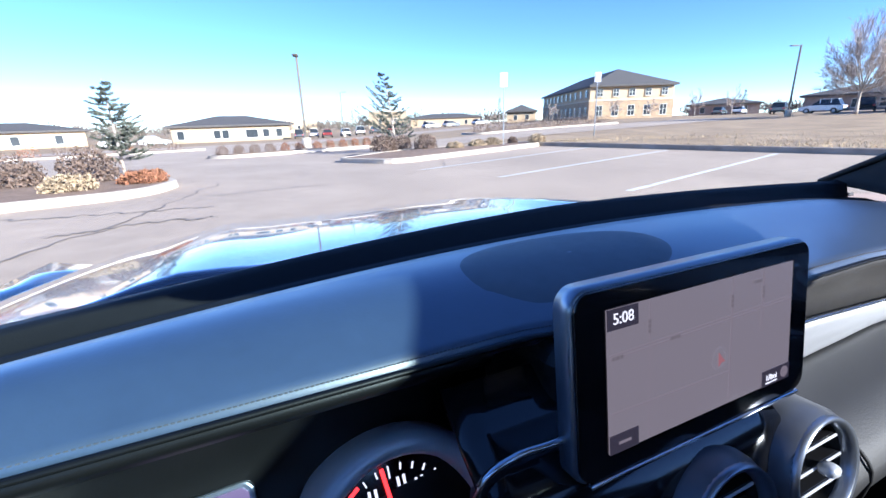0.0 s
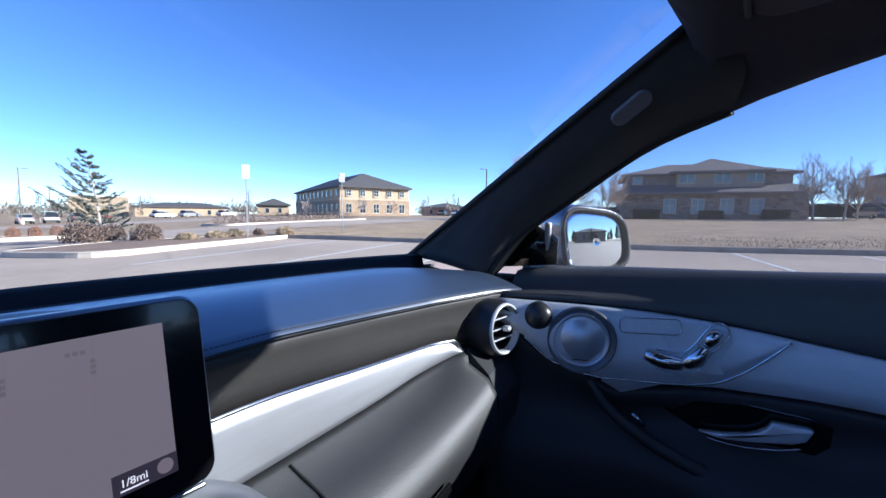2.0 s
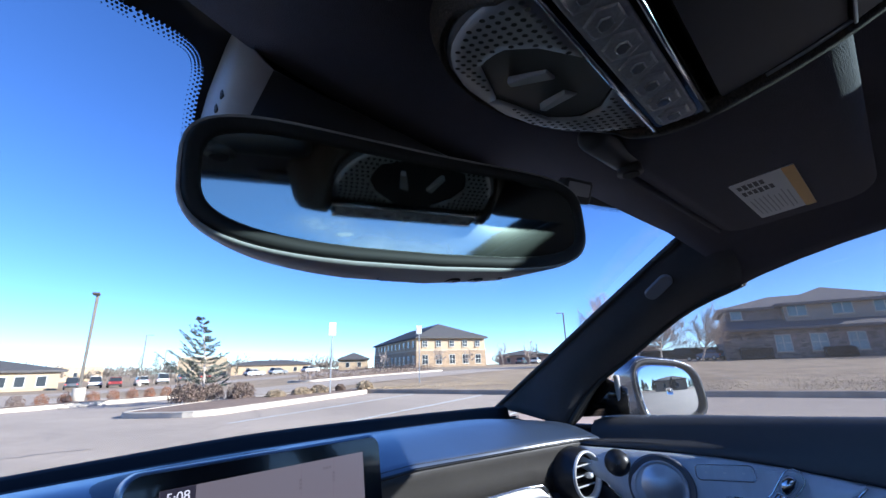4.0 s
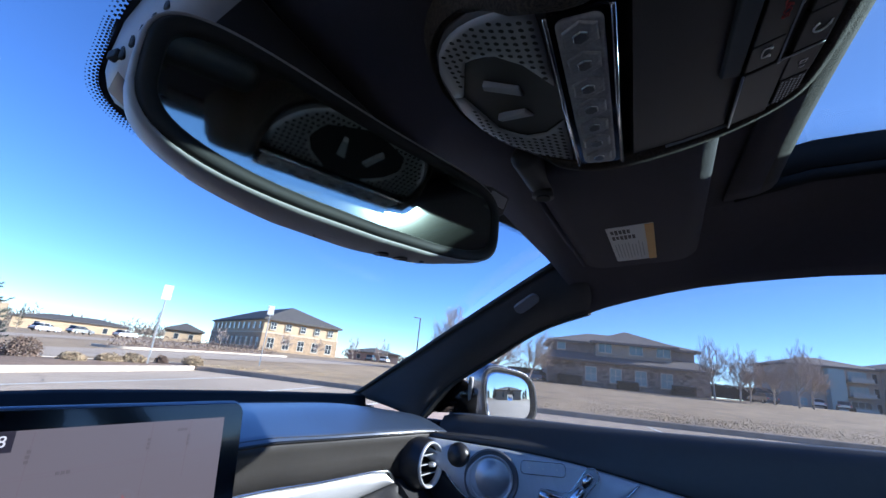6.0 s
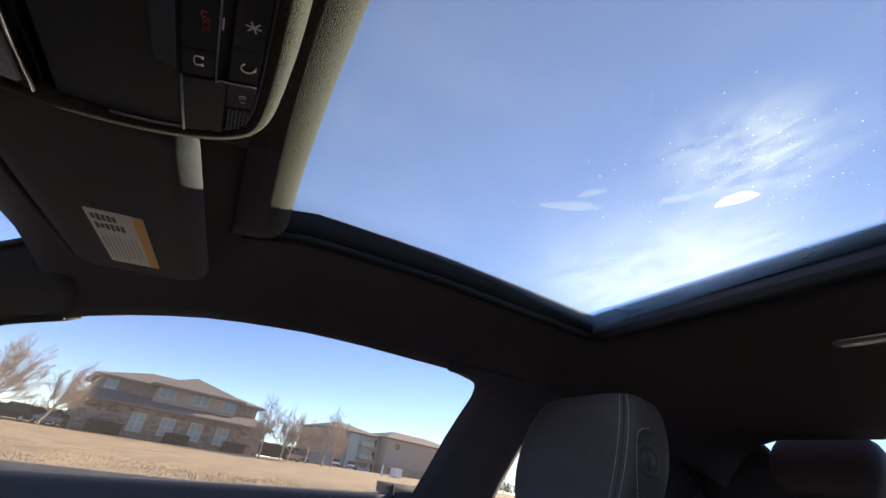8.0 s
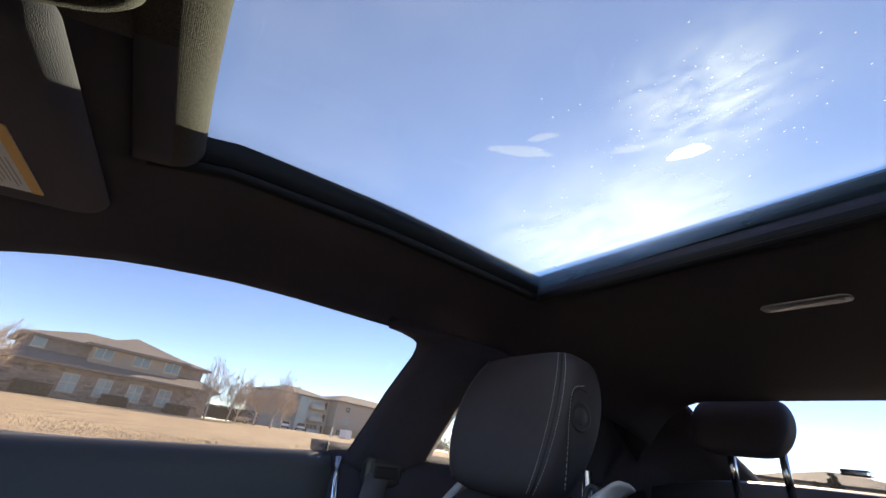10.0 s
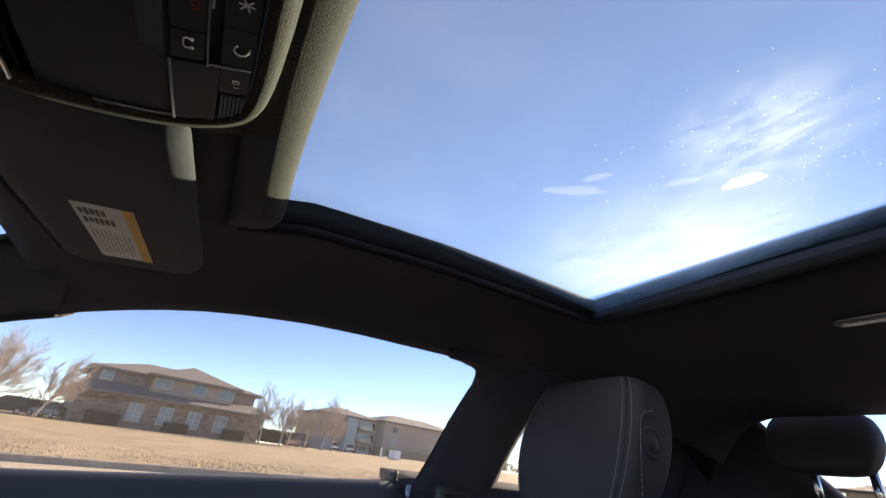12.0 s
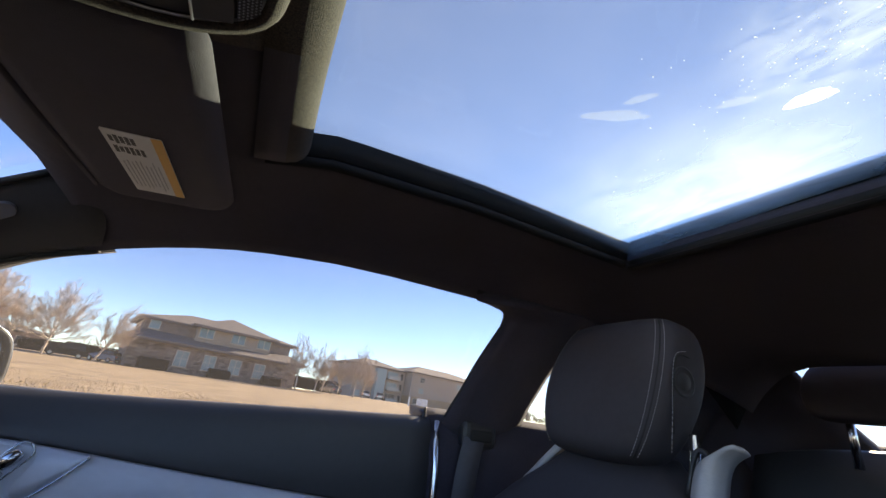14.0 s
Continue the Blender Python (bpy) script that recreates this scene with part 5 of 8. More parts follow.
def door(sx):
    root = thing("door_1" if sx > 0 else "door_2", "dark car door with grey metal panel, speaker and chrome handle", "car door", kind="structure")
    def dx(y):
        return -0.050 * (max(0, y - 0.2) / 0.18) ** 1.3
    ys = [0.505, 0.47, 0.43, 0.38, 0.33, 0.28, 0.22, 0.15, 0.08, 0.0, -0.1, -0.2, -0.3, -0.4, -0.45]
    P = lambda y, x, z: (sx * (x + dx(y) * (0.5 if x > 0.7 else 1)), y, z)
    top = lambda y: interp([(-0.535, 0.838), (-0.2, 0.873), (-0.044, 0.889), (0.061, 0.901), (0.12, 0.908), (0.208, 0.918), (0.275, 0.9245), (0.354, 0.930), (0.52, 0.936)], y)[0]
    low = lambda y: interp([(-0.535, 0.79), (-0.2, 0.822), (0.073, 0.832), (0.2, 0.823), (0.265, 0.816), (0.30, 0.803), (0.318, 0.797), (0.345, 0.812), (0.385, 0.829), (0.422, 0.843), (0.455, 0.875), (0.505, 0.905)], y)[0]
    rim = lambda y: interp([(0.1176, 0.9055), (0.14, 0.880), (0.17, 0.851), (0.20, 0.832), (0.25, 0.8225), (0.30, 0.8205), (0.352, 0.8205), (0.385, 0.829), (0.422, 0.843), (0.455, 0.875), (0.505, 0.905)], y)[0]
    rows = []
    for y in ys:
        b, t = belt_z(y), top(y)
        rows.append([(sx * 0.775, y, b - 0.02), (sx * 0.772, y, b - 0.002), (sx * 0.752, y, b + 0.002), P(y, 0.728, b), P(y, 0.712, b - 0.012), P(y, 0.703, b - 0.03), P(y, 0.694, (b + t) / 2 - 0.01), P(y, 0.688, t + 0.006), P(y, 0.690, t)])
    shell("upper_panel", rows, M_LEATHER, 0.006, root, "dark leather door top", flip=sx < 0)
    pieces = []
    for a, b in zip(ys, ys[1:]):
        for k in range(10):
            y0, y1 = a + (b - a) * k / 10, a + (b - a) * (k + 0.6) / 10
            pieces.append(tube_data([P(y0, 0.693, top(y0) + 0.012), P(y1, 0.693, top(y1) + 0.012)], 0.0007, 4))
    v, f = joined(pieces)
    tagged(data_part("stitching", v, f, M_THREAD, root), kind="stuff")
    # metal panel
    def strip(yl, foot, out):
        rows = []
        for y in yl:
            t, l = top(y), foot(y)
            rows.append([P(y, 0.690 - out, t), P(y, 0.684 - out, t - 0.003), P(y, 0.680 - out, t + (l - t) * 0.35), P(y, 0.677 - out, t + (l - t) * 0.7), P(y, 0.678 - out, l + 0.002), P(y, 0.688, l - 0.001)])
        return rows
    shell("speaker_panel", strip([0.505, 0.48, 0.455, 0.44, 0.422, 0.40, 0.385, 0.37, 0.352, 0.33, 0.30, 0.27, 0.25, 0.225, 0.20, 0.185, 0.17, 0.155, 0.14, 0.128, 0.1176], rim, 0.0026), M_PANEL, 0.003, root, "dark grey metal panel", flip=sx < 0)
    shell("trim_strip", strip([0.345, 0.33, 0.318, 0.30, 0.265, 0.2, 0.15, 0.1, 0.05, 0.0, -0.1, -0.2, -0.3, -0.4, -0.45], low, 0.0), M_PANEL, 0.004, root, "brushed aluminium strip", flip=sx < 0)
    edge = curve_pts([P(y, 0.6755, rim(y)) for y in (0.1176, 0.14, 0.17, 0.20, 0.25, 0.30, 0.352, 0.385, 0.422, 0.455)], 40)
    tube("panel_edge", edge, 0.0016, M_CHROME, root, "bright metal edge")
    # lower door with armrest
    rows = []
    for y in ys:
        l = low(y)
        arm = 1 / (1 + math.exp((y - 0.22) / 0.035))
        rows.append([P(y, 0.688, l - 0.002), P(y, 0.683, l - 0.012), P(y, 0.692 , l - 0.03), P(y, 0.70, 0.775), P(y, 0.69 - 0.02 * arm, 0.735), P(y, 0.67 - 0.055 * arm, 0.715), P(y, 0.66 - 0.06 * arm, 0.68), P(y, 0.66 - 0.03 * arm, 0.62), P(y, 0.672, 0.5), P(y, 0.665, 0.35), P(y, 0.70, 0.22)])
    shell("lower_panel", rows, M_PLASTIC, 0.008, root, "black lower door panel with armrest", flip=sx < 0)
    rail = curve_pts([P(0.36, 0.672, 0.815), P(0.33, 0.664, 0.775), P(0.27, 0.655, 0.735), P(0.18, 0.645, 0.705), P(0.05, 0.640, 0.69), P(-0.15, 0.64, 0.69)], 24)
    tube("armrest_rail", rail, [0.006 + 0.008 * k / 23 for k in range(24)], M_PLASTIC, root)
    # outer skin
    rows = [[(sx * 0.775, y, belt_z(y) - 0.02), (sx * 0.82, y, belt_z(y) - 0.05), (sx * 0.875, y, 0.85), (sx * 0.90, y, 0.7), (sx * 0.885, y, 0.45), (sx * 0.86, y, 0.25)] for y in [0.75] + ys]
    shell("outer_skin", rows, M_PAINT, 0.003, root, "silver painted outer skin", flip=sx > 0)
    shut = [(sx * 0.706, -0.460, 1.020), (sx * 0.694, -0.461, 0.985), (sx * 0.684, -0.461, 0.93), (sx * 0.677, -0.460, 0.875), (sx * 0.672, -0.460, 0.8)]
    tube("shut_edge", shut, 0.007, M_CHROME, root, "bright door edge")
    part("lock_pin", lathe_bm([(0.0, 0.022), (0.003, 0.021), (0.0045, 0.016), (0.0035, 0.008), (0.005, 0.0), (0.008, -0.002)], 14, at=(sx * 0.729, -0.44, 1.024)), M_PLASTIC, root, "lock pin", True)
    # sail panel and seal at the mirror foot
    rows = [[(sx * 0.742, 0.60, 0.965), (sx * 0.735, 0.555, 1.0)], [(sx * 0.742, 0.50, 0.975), (sx * 0.722, 0.485, 1.05)], [(sx * 0.744, 0.455, 0.98), (sx * 0.736, 0.45, 1.03)]]
    shell("sail_panel", rows, M_GLOSS, 0.008, root, "black sail panel")
    tube("sail_bar", [(sx * 0.748, 0.475, 0.978), (sx * 0.716, 0.463, 1.055)], 0.006, M_PERF, root)
    # speaker
    at = Vector(P(0.374, 0.6725, 0.8765))
    nrm = Vector((-sx, -0.32 , 0.02)).normalized()
    sp = part("speaker_grille", lathe_bm([(0.042, -0.004), (0.0412, 0.0004), (0.040, 0.0010), (0.0385, -0.002), (0.0375, -0.0038), (0.035, -0.0040), (0.029, -0.001), (0.020, 0.003), (0.011, 0.005), (0.0005, 0.0055)], 48), M_GRILLE_DISC, root, "round metal speaker grille", True, m=facing(at, nrm))
    pieces = []
    for k in range(260):
        rr, a = 0.034 * math.sqrt((k + 0.5) / 260), k * 2.39996
        cx, cy = rr * math.cos(a), rr * math.sin(a)
        zz = interp([(0.0, 0.0058), (0.011, 0.0053), (0.020, 0.0033), (0.029, -0.0006), (0.035, -0.0038)], rr)[0]
        pieces.append(([(cx + 0.00045 * math.cos(b), cy + 0.00045 * math.sin(b), zz) for b in (0, 2.09, 4.19)], [(0, 1, 2)]))
    v, f = joined(pieces)
    tagged(data_part("perforation", v, f, M_RUBBER, sp), kind="stuff")
    part("speaker_ring", lathe_bm([(0.0525, -0.003), (0.0505, 0.0012), (0.049, 0.0010), (0.0460, -0.0015), (0.042, -0.003)], 48), M_NACELLE, sp, "dark recessed ring", True)
    part("grille_bar", box_bm((0.024, 0.002, 0.0008), (0, -0.030, 0.0035)), M_CHROME, sp)
    part("tweeter", lathe_bm([(0.022, -0.03), (0.0225, 0.0), (0.020, 0.008), (0.014, 0.014), (0.006, 0.017), (0.0005, 0.0175)], 32), M_SATIN, root, "black domed tweeter", True, m=facing(P(0.438, 0.680, 0.910), nrm))
    # memory pad and seat switch
    f1 = facing(P(0.284, 0.6780, 0.906), (-sx, -0.22 , 0.03))
    pad = part("memory_pad", plate_bm(round_rect(0.080, 0.021, 0.006), 0.004, 0.001), M_PANEL, root, "memory button pad", m=f1 @ pose(0, 0, 0.003, 0, 0, sx * 3))
    tube("pad_edge", [(x, y, 0.0005) for x, y in round_rect(0.082, 0.023, 0.007)] + [(0.041, 0.0045, 0.0005)], 0.0009, M_CHROME, pad, n=6)
    for k in (-1, 0, 1):
        part("key_line", box_bm((0.004, 0.002, 0.0006), (k * 0.026, 0, 0.0003)), M_ICON, pad)
    f2 = facing(P(0.238, 0.6770, 0.880), (-sx, -0.16, 0.03))
    base = part("switch_plate", plate_bm(round_rect(0.116, 0.070, 0.014), 0.003, 0.0008), M_PANEL, root, "seat switch plate", m=f2 @ pose(0, 0, 0.0022))
    def bar(pts, r):
        return tube("seat_switch", curve_pts(pts, 10), [r * (0.72 + 0.28 * math.sin(math.pi * k / 9)) for k in range(10)], M_CHROME, base, "chrome seat switch", 10)
    bar([(-0.052, -0.016, 0.005), (-0.028, -0.022, 0.008), (-0.002, -0.024, 0.006)], 0.0125)
    bar([(0.0, -0.023, 0.006), (0.014, -0.012, 0.009), (0.024, 0.004, 0.006)], 0.0120)
    bar([(0.026, 0.008, 0.006), (0.032, 0.018, 0.009), (0.040, 0.027, 0.006)], 0.0100)
    ring = [(-0.057, -0.006, 0.0012), (-0.060, -0.022, 0.0012), (-0.050, -0.034, 0.0012), (-0.005, -0.040, 0.0012), (0.018, -0.032, 0.0012), (0.034, -0.004, 0.0012), (0.053, 0.022, 0.0012), (0.047, 0.038, 0.0012), (0.032, 0.036, 0.0012), (0.008, 0.0, 0.0012), (-0.012, -0.010, 0.0012), (-0.057, -0.006, 0.0012)]
    tube("switch_outline", curve_pts(ring, 40), 0.0012, M_CHROME, base, "bright outline", 6)
    # pull handle in its bowl
    dish = [(0.305, 0.790), (0.28, 0.801), (0.24, 0.806), (0.16, 0.808), (0.09, 0.806), (0.068, 0.796), (0.07, 0.772), (0.09, 0.750), (0.14, 0.735), (0.20, 0.735), (0.25, 0.748), (0.285, 0.768)]
    part("handle_bowl", plate_bm([(-y, z) for y, z in dish][::-1], 0.006, 0.002), M_GLOSS, root, "gloss black handle bowl", m=Matrix(((0, 0, -sx, sx * 0.6865), (-1, 0, 0, 0), (0, 1, 0, 0), (0, 0, 0, 1))))
    hook = [(0.214, 0.7585), (0.19, 0.7555), (0.165, 0.7585), (0.135, 0.7655), (0.110, 0.7715), (0.096, 0.779), (0.089, 0.794), (0.092, 0.7965), (0.132, 0.7945), (0.138, 0.7845), (0.147, 0.7765), (0.160, 0.7700), (0.183, 0.7635)]
    hb = plate_bm([(-y, z) for y, z in hook][::-1], 0.012, 0.0035)
    part("pull_handle", hb, M_SILVER, root, "chrome pull handle", True, m=Matrix(((0, 0, -sx, sx * 0.668), (-1, 0, 0, 0), (0, 1, 0, 0), (0, 0, 0, 1))))
    tube("handle_edge", curve_pts([P(0.205, 0.676, 0.750), P(0.17, 0.672, 0.750), P(0.13, 0.672, 0.757), P(0.10, 0.675, 0.766)], 14), 0.0016, M_CHROME, root, "bright lower edge")
    tube("lock_lever", [P(0.302, 0.682, 0.766), P(0.284, 0.680, 0.749)], [0.0045, 0.003], M_CHROME, root, "small chrome lever")
    return root


door(1)
door(-1)


# ---- outside mirror and bonnet ----
def side_mirror(sx):
    root = thing("side_mirror", "silver door mirror with a black rim", "side mirror", pose(sx * 0.938, 0.428, 1.012, -2, 0, sx * -30.5))
    W, Hh = 0.0985, 0.0715
    def outline(s):
        pts = []
        for k in range(44):
            a = 2 * math.pi * k / 44
            px = W * s * math.copysign(abs(math.cos(a)) ** 0.55, math.cos(a))
            py = Hh * s * math.copysign(abs(math.sin(a)) ** 0.6, math.sin(a))
            pts.append((sx * px + sx * 0.01 * (py / Hh) * -1, py * (1 - 0.12 * (px / W))))
        return pts
    slim = lambda px, s, yy: px * min(s, 0.97 - yy) / s if px * sx < 0 else px
    rows = [[(slim(px, s, yy), yy, pz) for px, pz in outline(s)] for s, yy in ((1.0, 0.0), (1.06, 0.01), (1.10, 0.035), (1.02, 0.07), (0.8, 0.10), (0.4, 0.115), (0.05, 0.118))]
    shell("housing", rows, M_PAINT, 0.003, root, "silver painted housing", closed=True, flip=sx < 0)
    rows = [[(px, yy, pz) for px, pz in outline(s)] for s, yy in ((1.0, -0.002), (0.95, -0.004), (0.90, 0.006), (0.89, 0.02))]
    shell("rim", rows, M_RUBBER, 0.002, root, "black rim", closed=True, flip=sx < 0)
    rows = [[(px, 0.004 + (px * px + pz * pz) / 2.6, pz) for px, pz in outline(0.91 * k / 8)] for k in (0.05, 1, 2, 3, 4, 5, 6, 7, 8)]
    shell("glass", rows, M_MIRROR, 0.002, root, "convex mirror glass", closed=True, flip=sx > 0, offset=1.0)
    part("foot", box_bm((0.12, 0.05, 0.03), (-sx * 0.11, 0.03, -0.06), 0.012, 3), M_RUBBER, root, "black foot")
    return root


side_mirror(1)
side_mirror(-1)


car_body = thing("car_body", "silver two door car body on four wheels", "car")


def road_wheel(x, y):
    at = pose(x, y, 0.33, 0, 90, 0)
    tyre = part("wheel", lathe_bm([(0.20, -0.10), (0.29, -0.105), (0.325, -0.08), (0.33, 0.0), (0.325, 0.08), (0.29, 0.105), (0.20, 0.10), (0.20, -0.10)], 40), M_RUBBER, car_body, "black tyre on a silver rim", True, m=at)
    part("rim", lathe_bm([(0.205, -0.09), (0.20, -0.085), (0.185, 0.0), (0.20, 0.085), (0.205, 0.09)], 36), M_FRAME, tyre, "silver rim", True)
    for k in range(5):
        part("spoke", box_bm((0.17, 0.035, 0.02), (0.11, 0, 0.05 if x > 0 else -0.05), 0.006), M_FRAME, tyre, m=Matrix.Rotation(radians(72 * k), 4, "Z"))
    part("hub", cyl_bm(0.04, 0.035, 0.14, (0, 0, 0), 18), M_FRAME, tyre, "", True)


for wx in (0.79, -0.79):
    for wy in (1.33, -1.55):
        road_wheel(wx, wy)
for sx in (1, -1):
    part("sill", box_bm((0.07, 2.1, 0.14), (sx * 0.855, -0.2, 0.22), 0.02, 3), M_PAINT, car_body, "silver door sill")
part("rear_bumper", box_bm((1.66, 0.14, 0.38), (0, -2.52, 0.48), 0.06, 4), M_PAINT, car_body, "silver rear bumper")

bon = thing("bonnet", "glossy silver bonnet with two raised folds", "car bonnet")
rows = []
for i in range(25):
    t = i / 24
    y0 = 0.84 + t * 1.15
    r = []
    for j in range(41):
        u = -1 + j / 20
        x = 0.80 * u * (1 - 0.06 * t)
        z = 0.955 - 0.075 * t - 0.09 * t * t - 0.055 * u * u - 0.05 * u ** 6
        z += 0.014 * math.exp(-((abs(u) - 0.46) / 0.09) ** 2) * (1 - 0.4 * t) - 0.010 * math.exp(-(u / 0.28) ** 2)
        r.append((x, y0 - 0.10 * u * u, z))
    rows.append(r)
shell("bonnet_panel", rows, M_PAINT, 0.004, bon)
for sx in (1, -1):
    rows = [[(sx * (0.79 - 0.05 * t * t), 0.74 + t * 1.25 - 0.1, 0.862 - 0.09 * t * t - 0.06 * t), (sx * 0.86, 0.70 + t * 1.2, 0.84 - 0.1 * t), (sx * 0.90, 0.70 + t * 1.2, 0.7), (sx * 0.88, 0.70 + t * 1.2, 0.35)] for t in [k / 8 for k in range(9)]]
    shell("wing_panel", rows, M_PAINT, 0.004, bon, flip=sx > 0)
rows = [[(x, dash_back(x) + 0.10, 0.966), (x, dash_back(x) + 0.14, 0.955), (x, dash_back(x) + 0.19, 0.945)] for x in [-0.7 + k * 0.07 for k in range(21)]]
shell("cowl", rows, M_PLASTIC, 0.006, bon, "black cowl below the windscreen", flip=True)
nose = [[(0.75 * u, 1.93 - 0.2 * u * u, 0.76 - 0.1 * u * u), (0.78 * u, 2.05 - 0.2 * u * u, 0.6), (0.78 * u, 2.05 - 0.2 * u * u, 0.25)] for u in [-1 + k / 8 for k in range(17)]]
shell("nose_panel", nose, M_PAINT, 0.004, bon, flip=True)


# ---- seats ----
def head_rest(root, cx, cy, zt, w, h, d, tilt):
    """A padded head restraint with seams, button and two posts."""
    rows = []
    for i in range(17):
        t = i / 16
        z = -h * t
        bulge = math.sin(math.pi * t) ** 0.5 if 0 < t < 1 else 0.2
        hw = w / 2 * (0.62 + 0.40 * bulge) * (1 - 0.08 * t)
        hd = d / 2 * (0.50 + 0.52 * bulge)
        if t in (0, 1):
            hw, hd = hw * 0.82, hd * 0.6
        ring = []
        for k in range(40):
            a = 2 * math.pi * k / 40
            px = hw * math.copysign(abs(math.cos(a)) ** 0.5, math.cos(a))
            py = hd * math.copysign(abs(math.sin(a)) ** 0.55, math.sin(a))
            ring.append((px, py + 0.02 * (0.5 - t) * -1 - 0.03 * (0.5 - t), z))
        rows.append(ring)
    m = pose(cx, cy, zt, tilt, 0, 0)
    v, f = loft(rows, True)
    f += [tuple(range(39, -1, -1)), tuple(16 * 40 + k for k in range(40))]
    ob = data_part("head_restraint", v, f, M_SEAT, root, "padded dark leather head restraint", True, m)
    sub = ob.modifiers.new("round", "SUBSURF")
    sub.levels, sub.render_levels = 1, 1
    return ob, m


M_STITCH = mat("pale_thread", (0.30, 0.29, 0.30), 0.8)
M_EDGE = leather("edge_leather", (0.42, 0.42, 0.43), 0.45, 300, 0.2)


def passenger_seat():
    root = thing("front_seat", "dark leather front seat with a tall head restraint", "car seat")
    hr, m = head_rest(root, 0.372, -0.645, 1.243, 0.274, 0.243, 0.125, 6)
    # twin-stitched seams down the front corners
    def on_head(sx, t, deg, k):
        bulge = math.sin(math.pi * t) ** 0.5
        hw, hd = 0.137 * (0.62 + 0.40 * bulge) * (1 - 0.08 * t), 0.0625 * (0.50 + 0.52 * bulge)
        a = radians(deg)
        return Vector((sx * hw * math.cos(a) ** 0.5 * k, hd * math.sin(a) ** 0.55 * k - 0.05 * (0.5 - t), -0.243 * t))
    def thread(line):
        v, f = joined([tube_data([a, a.lerp(b, 0.62)], 0.0006, 4) for a, b in zip(line, line[1:])])
        tagged(data_part("stitching", v, f, M_STITCH, hr, "pale thread"), kind="stuff")
    for sx in (1, -1):
        tube("seam", curve_pts([on_head(sx, 0.06 + 0.89 * i / 18, 44 - 0.5 * i, 0.984) for i in range(19)], 40), 0.0016, M_RUBBER, hr, n=6)
        for deg in (38, 51):
            thread(curve_pts([on_head(sx, 0.06 + 0.89 * i / 18, deg - 0.5 * i, 0.993) for i in range(19)], 52))
    part("release_button", lathe_bm([(0.022, -0.004), (0.0225, 0.002), (0.019, 0.004), (0.017, 0.0015), (0.014, 0.001), (0.012, 0.004), (0.0005, 0.005)], 28), M_PLASTIC, hr, "round release button", True, m=facing((-0.131, 0.012, -0.115), (-1, 0.05, 0)))
    tube("button_surround", curve_pts([(-0.131, 0.03, -0.19), (-0.134, 0.037, -0.13), (-0.133, 0.03, -0.085), (-0.131, 0.005, -0.075), (-0.129, -0.02, -0.085), (-0.128, -0.03, -0.13)], 22), 0.0010, M_RUBBER, hr, n=6)
    thread(curve_pts([(-0.1325, 0.036, -0.215), (-0.1345, 0.038, -0.16), (-0.1355, 0.040, -0.125), (-0.1345, 0.034, -0.082), (-0.1325, 0.006, -0.068)], 32))
    for dx in (0.0, -0.142):
        tube("post", [(0.372 + dx, -0.622, 1.06), (0.378 + dx, -0.628, 0.95)], 0.0065, M_CHROME, root, "chrome post", 12)
    # backrest
    rows = []
    for i in range(17):
        t = i / 16
        z = 1.022 - 0.68 * t
        y = -0.645 + 0.22 * t
        hw = interp([(0.0, 0.085), (0.05, 0.125), (0.11, 0.185), (0.18, 0.24), (0.26, 0.262), (1.0, 0.25)], t)[0]
        ring = []
        for k in range(36):
            a = 2 * math.pi * k / 36
            px = hw * math.copysign(abs(math.cos(a)) ** 0.5, math.cos(a))
            py = (0.045 + 0.03 * min(1, t * 2)) * math.copysign(abs(math.sin(a)) ** 0.6, math.sin(a))
            side = max(0, abs(px) / hw - 0.62) / 0.38
            ring.append((0.372 + px, y + py + (0.05 * side * min(1, t * 3) if py > 0 else 0), z))
        rows.append(ring)
    left = [(0.168, -0.600, 1.046), (0.186, -0.596, 1.030), (0.192, -0.590, 1.0), (0.190, -0.580, 0.95), (0.176, -0.565, 0.88)]
    right = [(0.470, -0.612, 1.026), (0.500, -0.606, 1.000), (0.545, -0.595, 0.955), (0.612, -0.580, 0.895)]
    for sx, wide, pts in ((1, 0.010, right), (-1, 0.022, left)):
        sh = curve_pts(pts, 16)
        trim = [[p + Vector((-sx * wide, 0.006, -0.006)), p + Vector((-sx * wide * 0.2, 0.007, 0.002)), p + Vector((sx * 0.004, 0.002, 0.004)), p + Vector((sx * 0.006, -0.016, 0.002)), p + Vector((sx * 0.002, -0.034, -0.002))] for p in sh]
        shell("shoulder_edge", trim, M_EDGE, 0.005, root, "pale grey leather shoulder edge", flip=sx < 0)
    # belt guide hook beside the head restraint
    tube("belt_guide", curve_pts([(0.236, -0.61, 0.985), (0.231, -0.615, 1.02), (0.226, -0.62, 1.040), (0.214, -0.622, 1.036), (0.212, -0.62, 1.012)], 14), 0.0038, M_SATIN, root, "dark belt guide hook", 8)
    v, f = loft(rows, True)
    f.append(tuple(range(35, -1, -1)))
    data_part("backrest", v, f, M_SEAT, root, "dark leather backrest", True)
    part("seat_base", box_bm((0.50, 0.52, 0.16), (0.372, -0.20, 0.36), 0.05, 4), M_LEATHER, root, "dark leather seat cushion", True)
    for dx in (-0.2, 0.2):
        part("seat_rail", box_bm((0.04, 0.55, 0.2), (0.372 + dx, -0.2, 0.19), 0.01), M_PLASTIC, root)
    # outer back shell
    rows = []
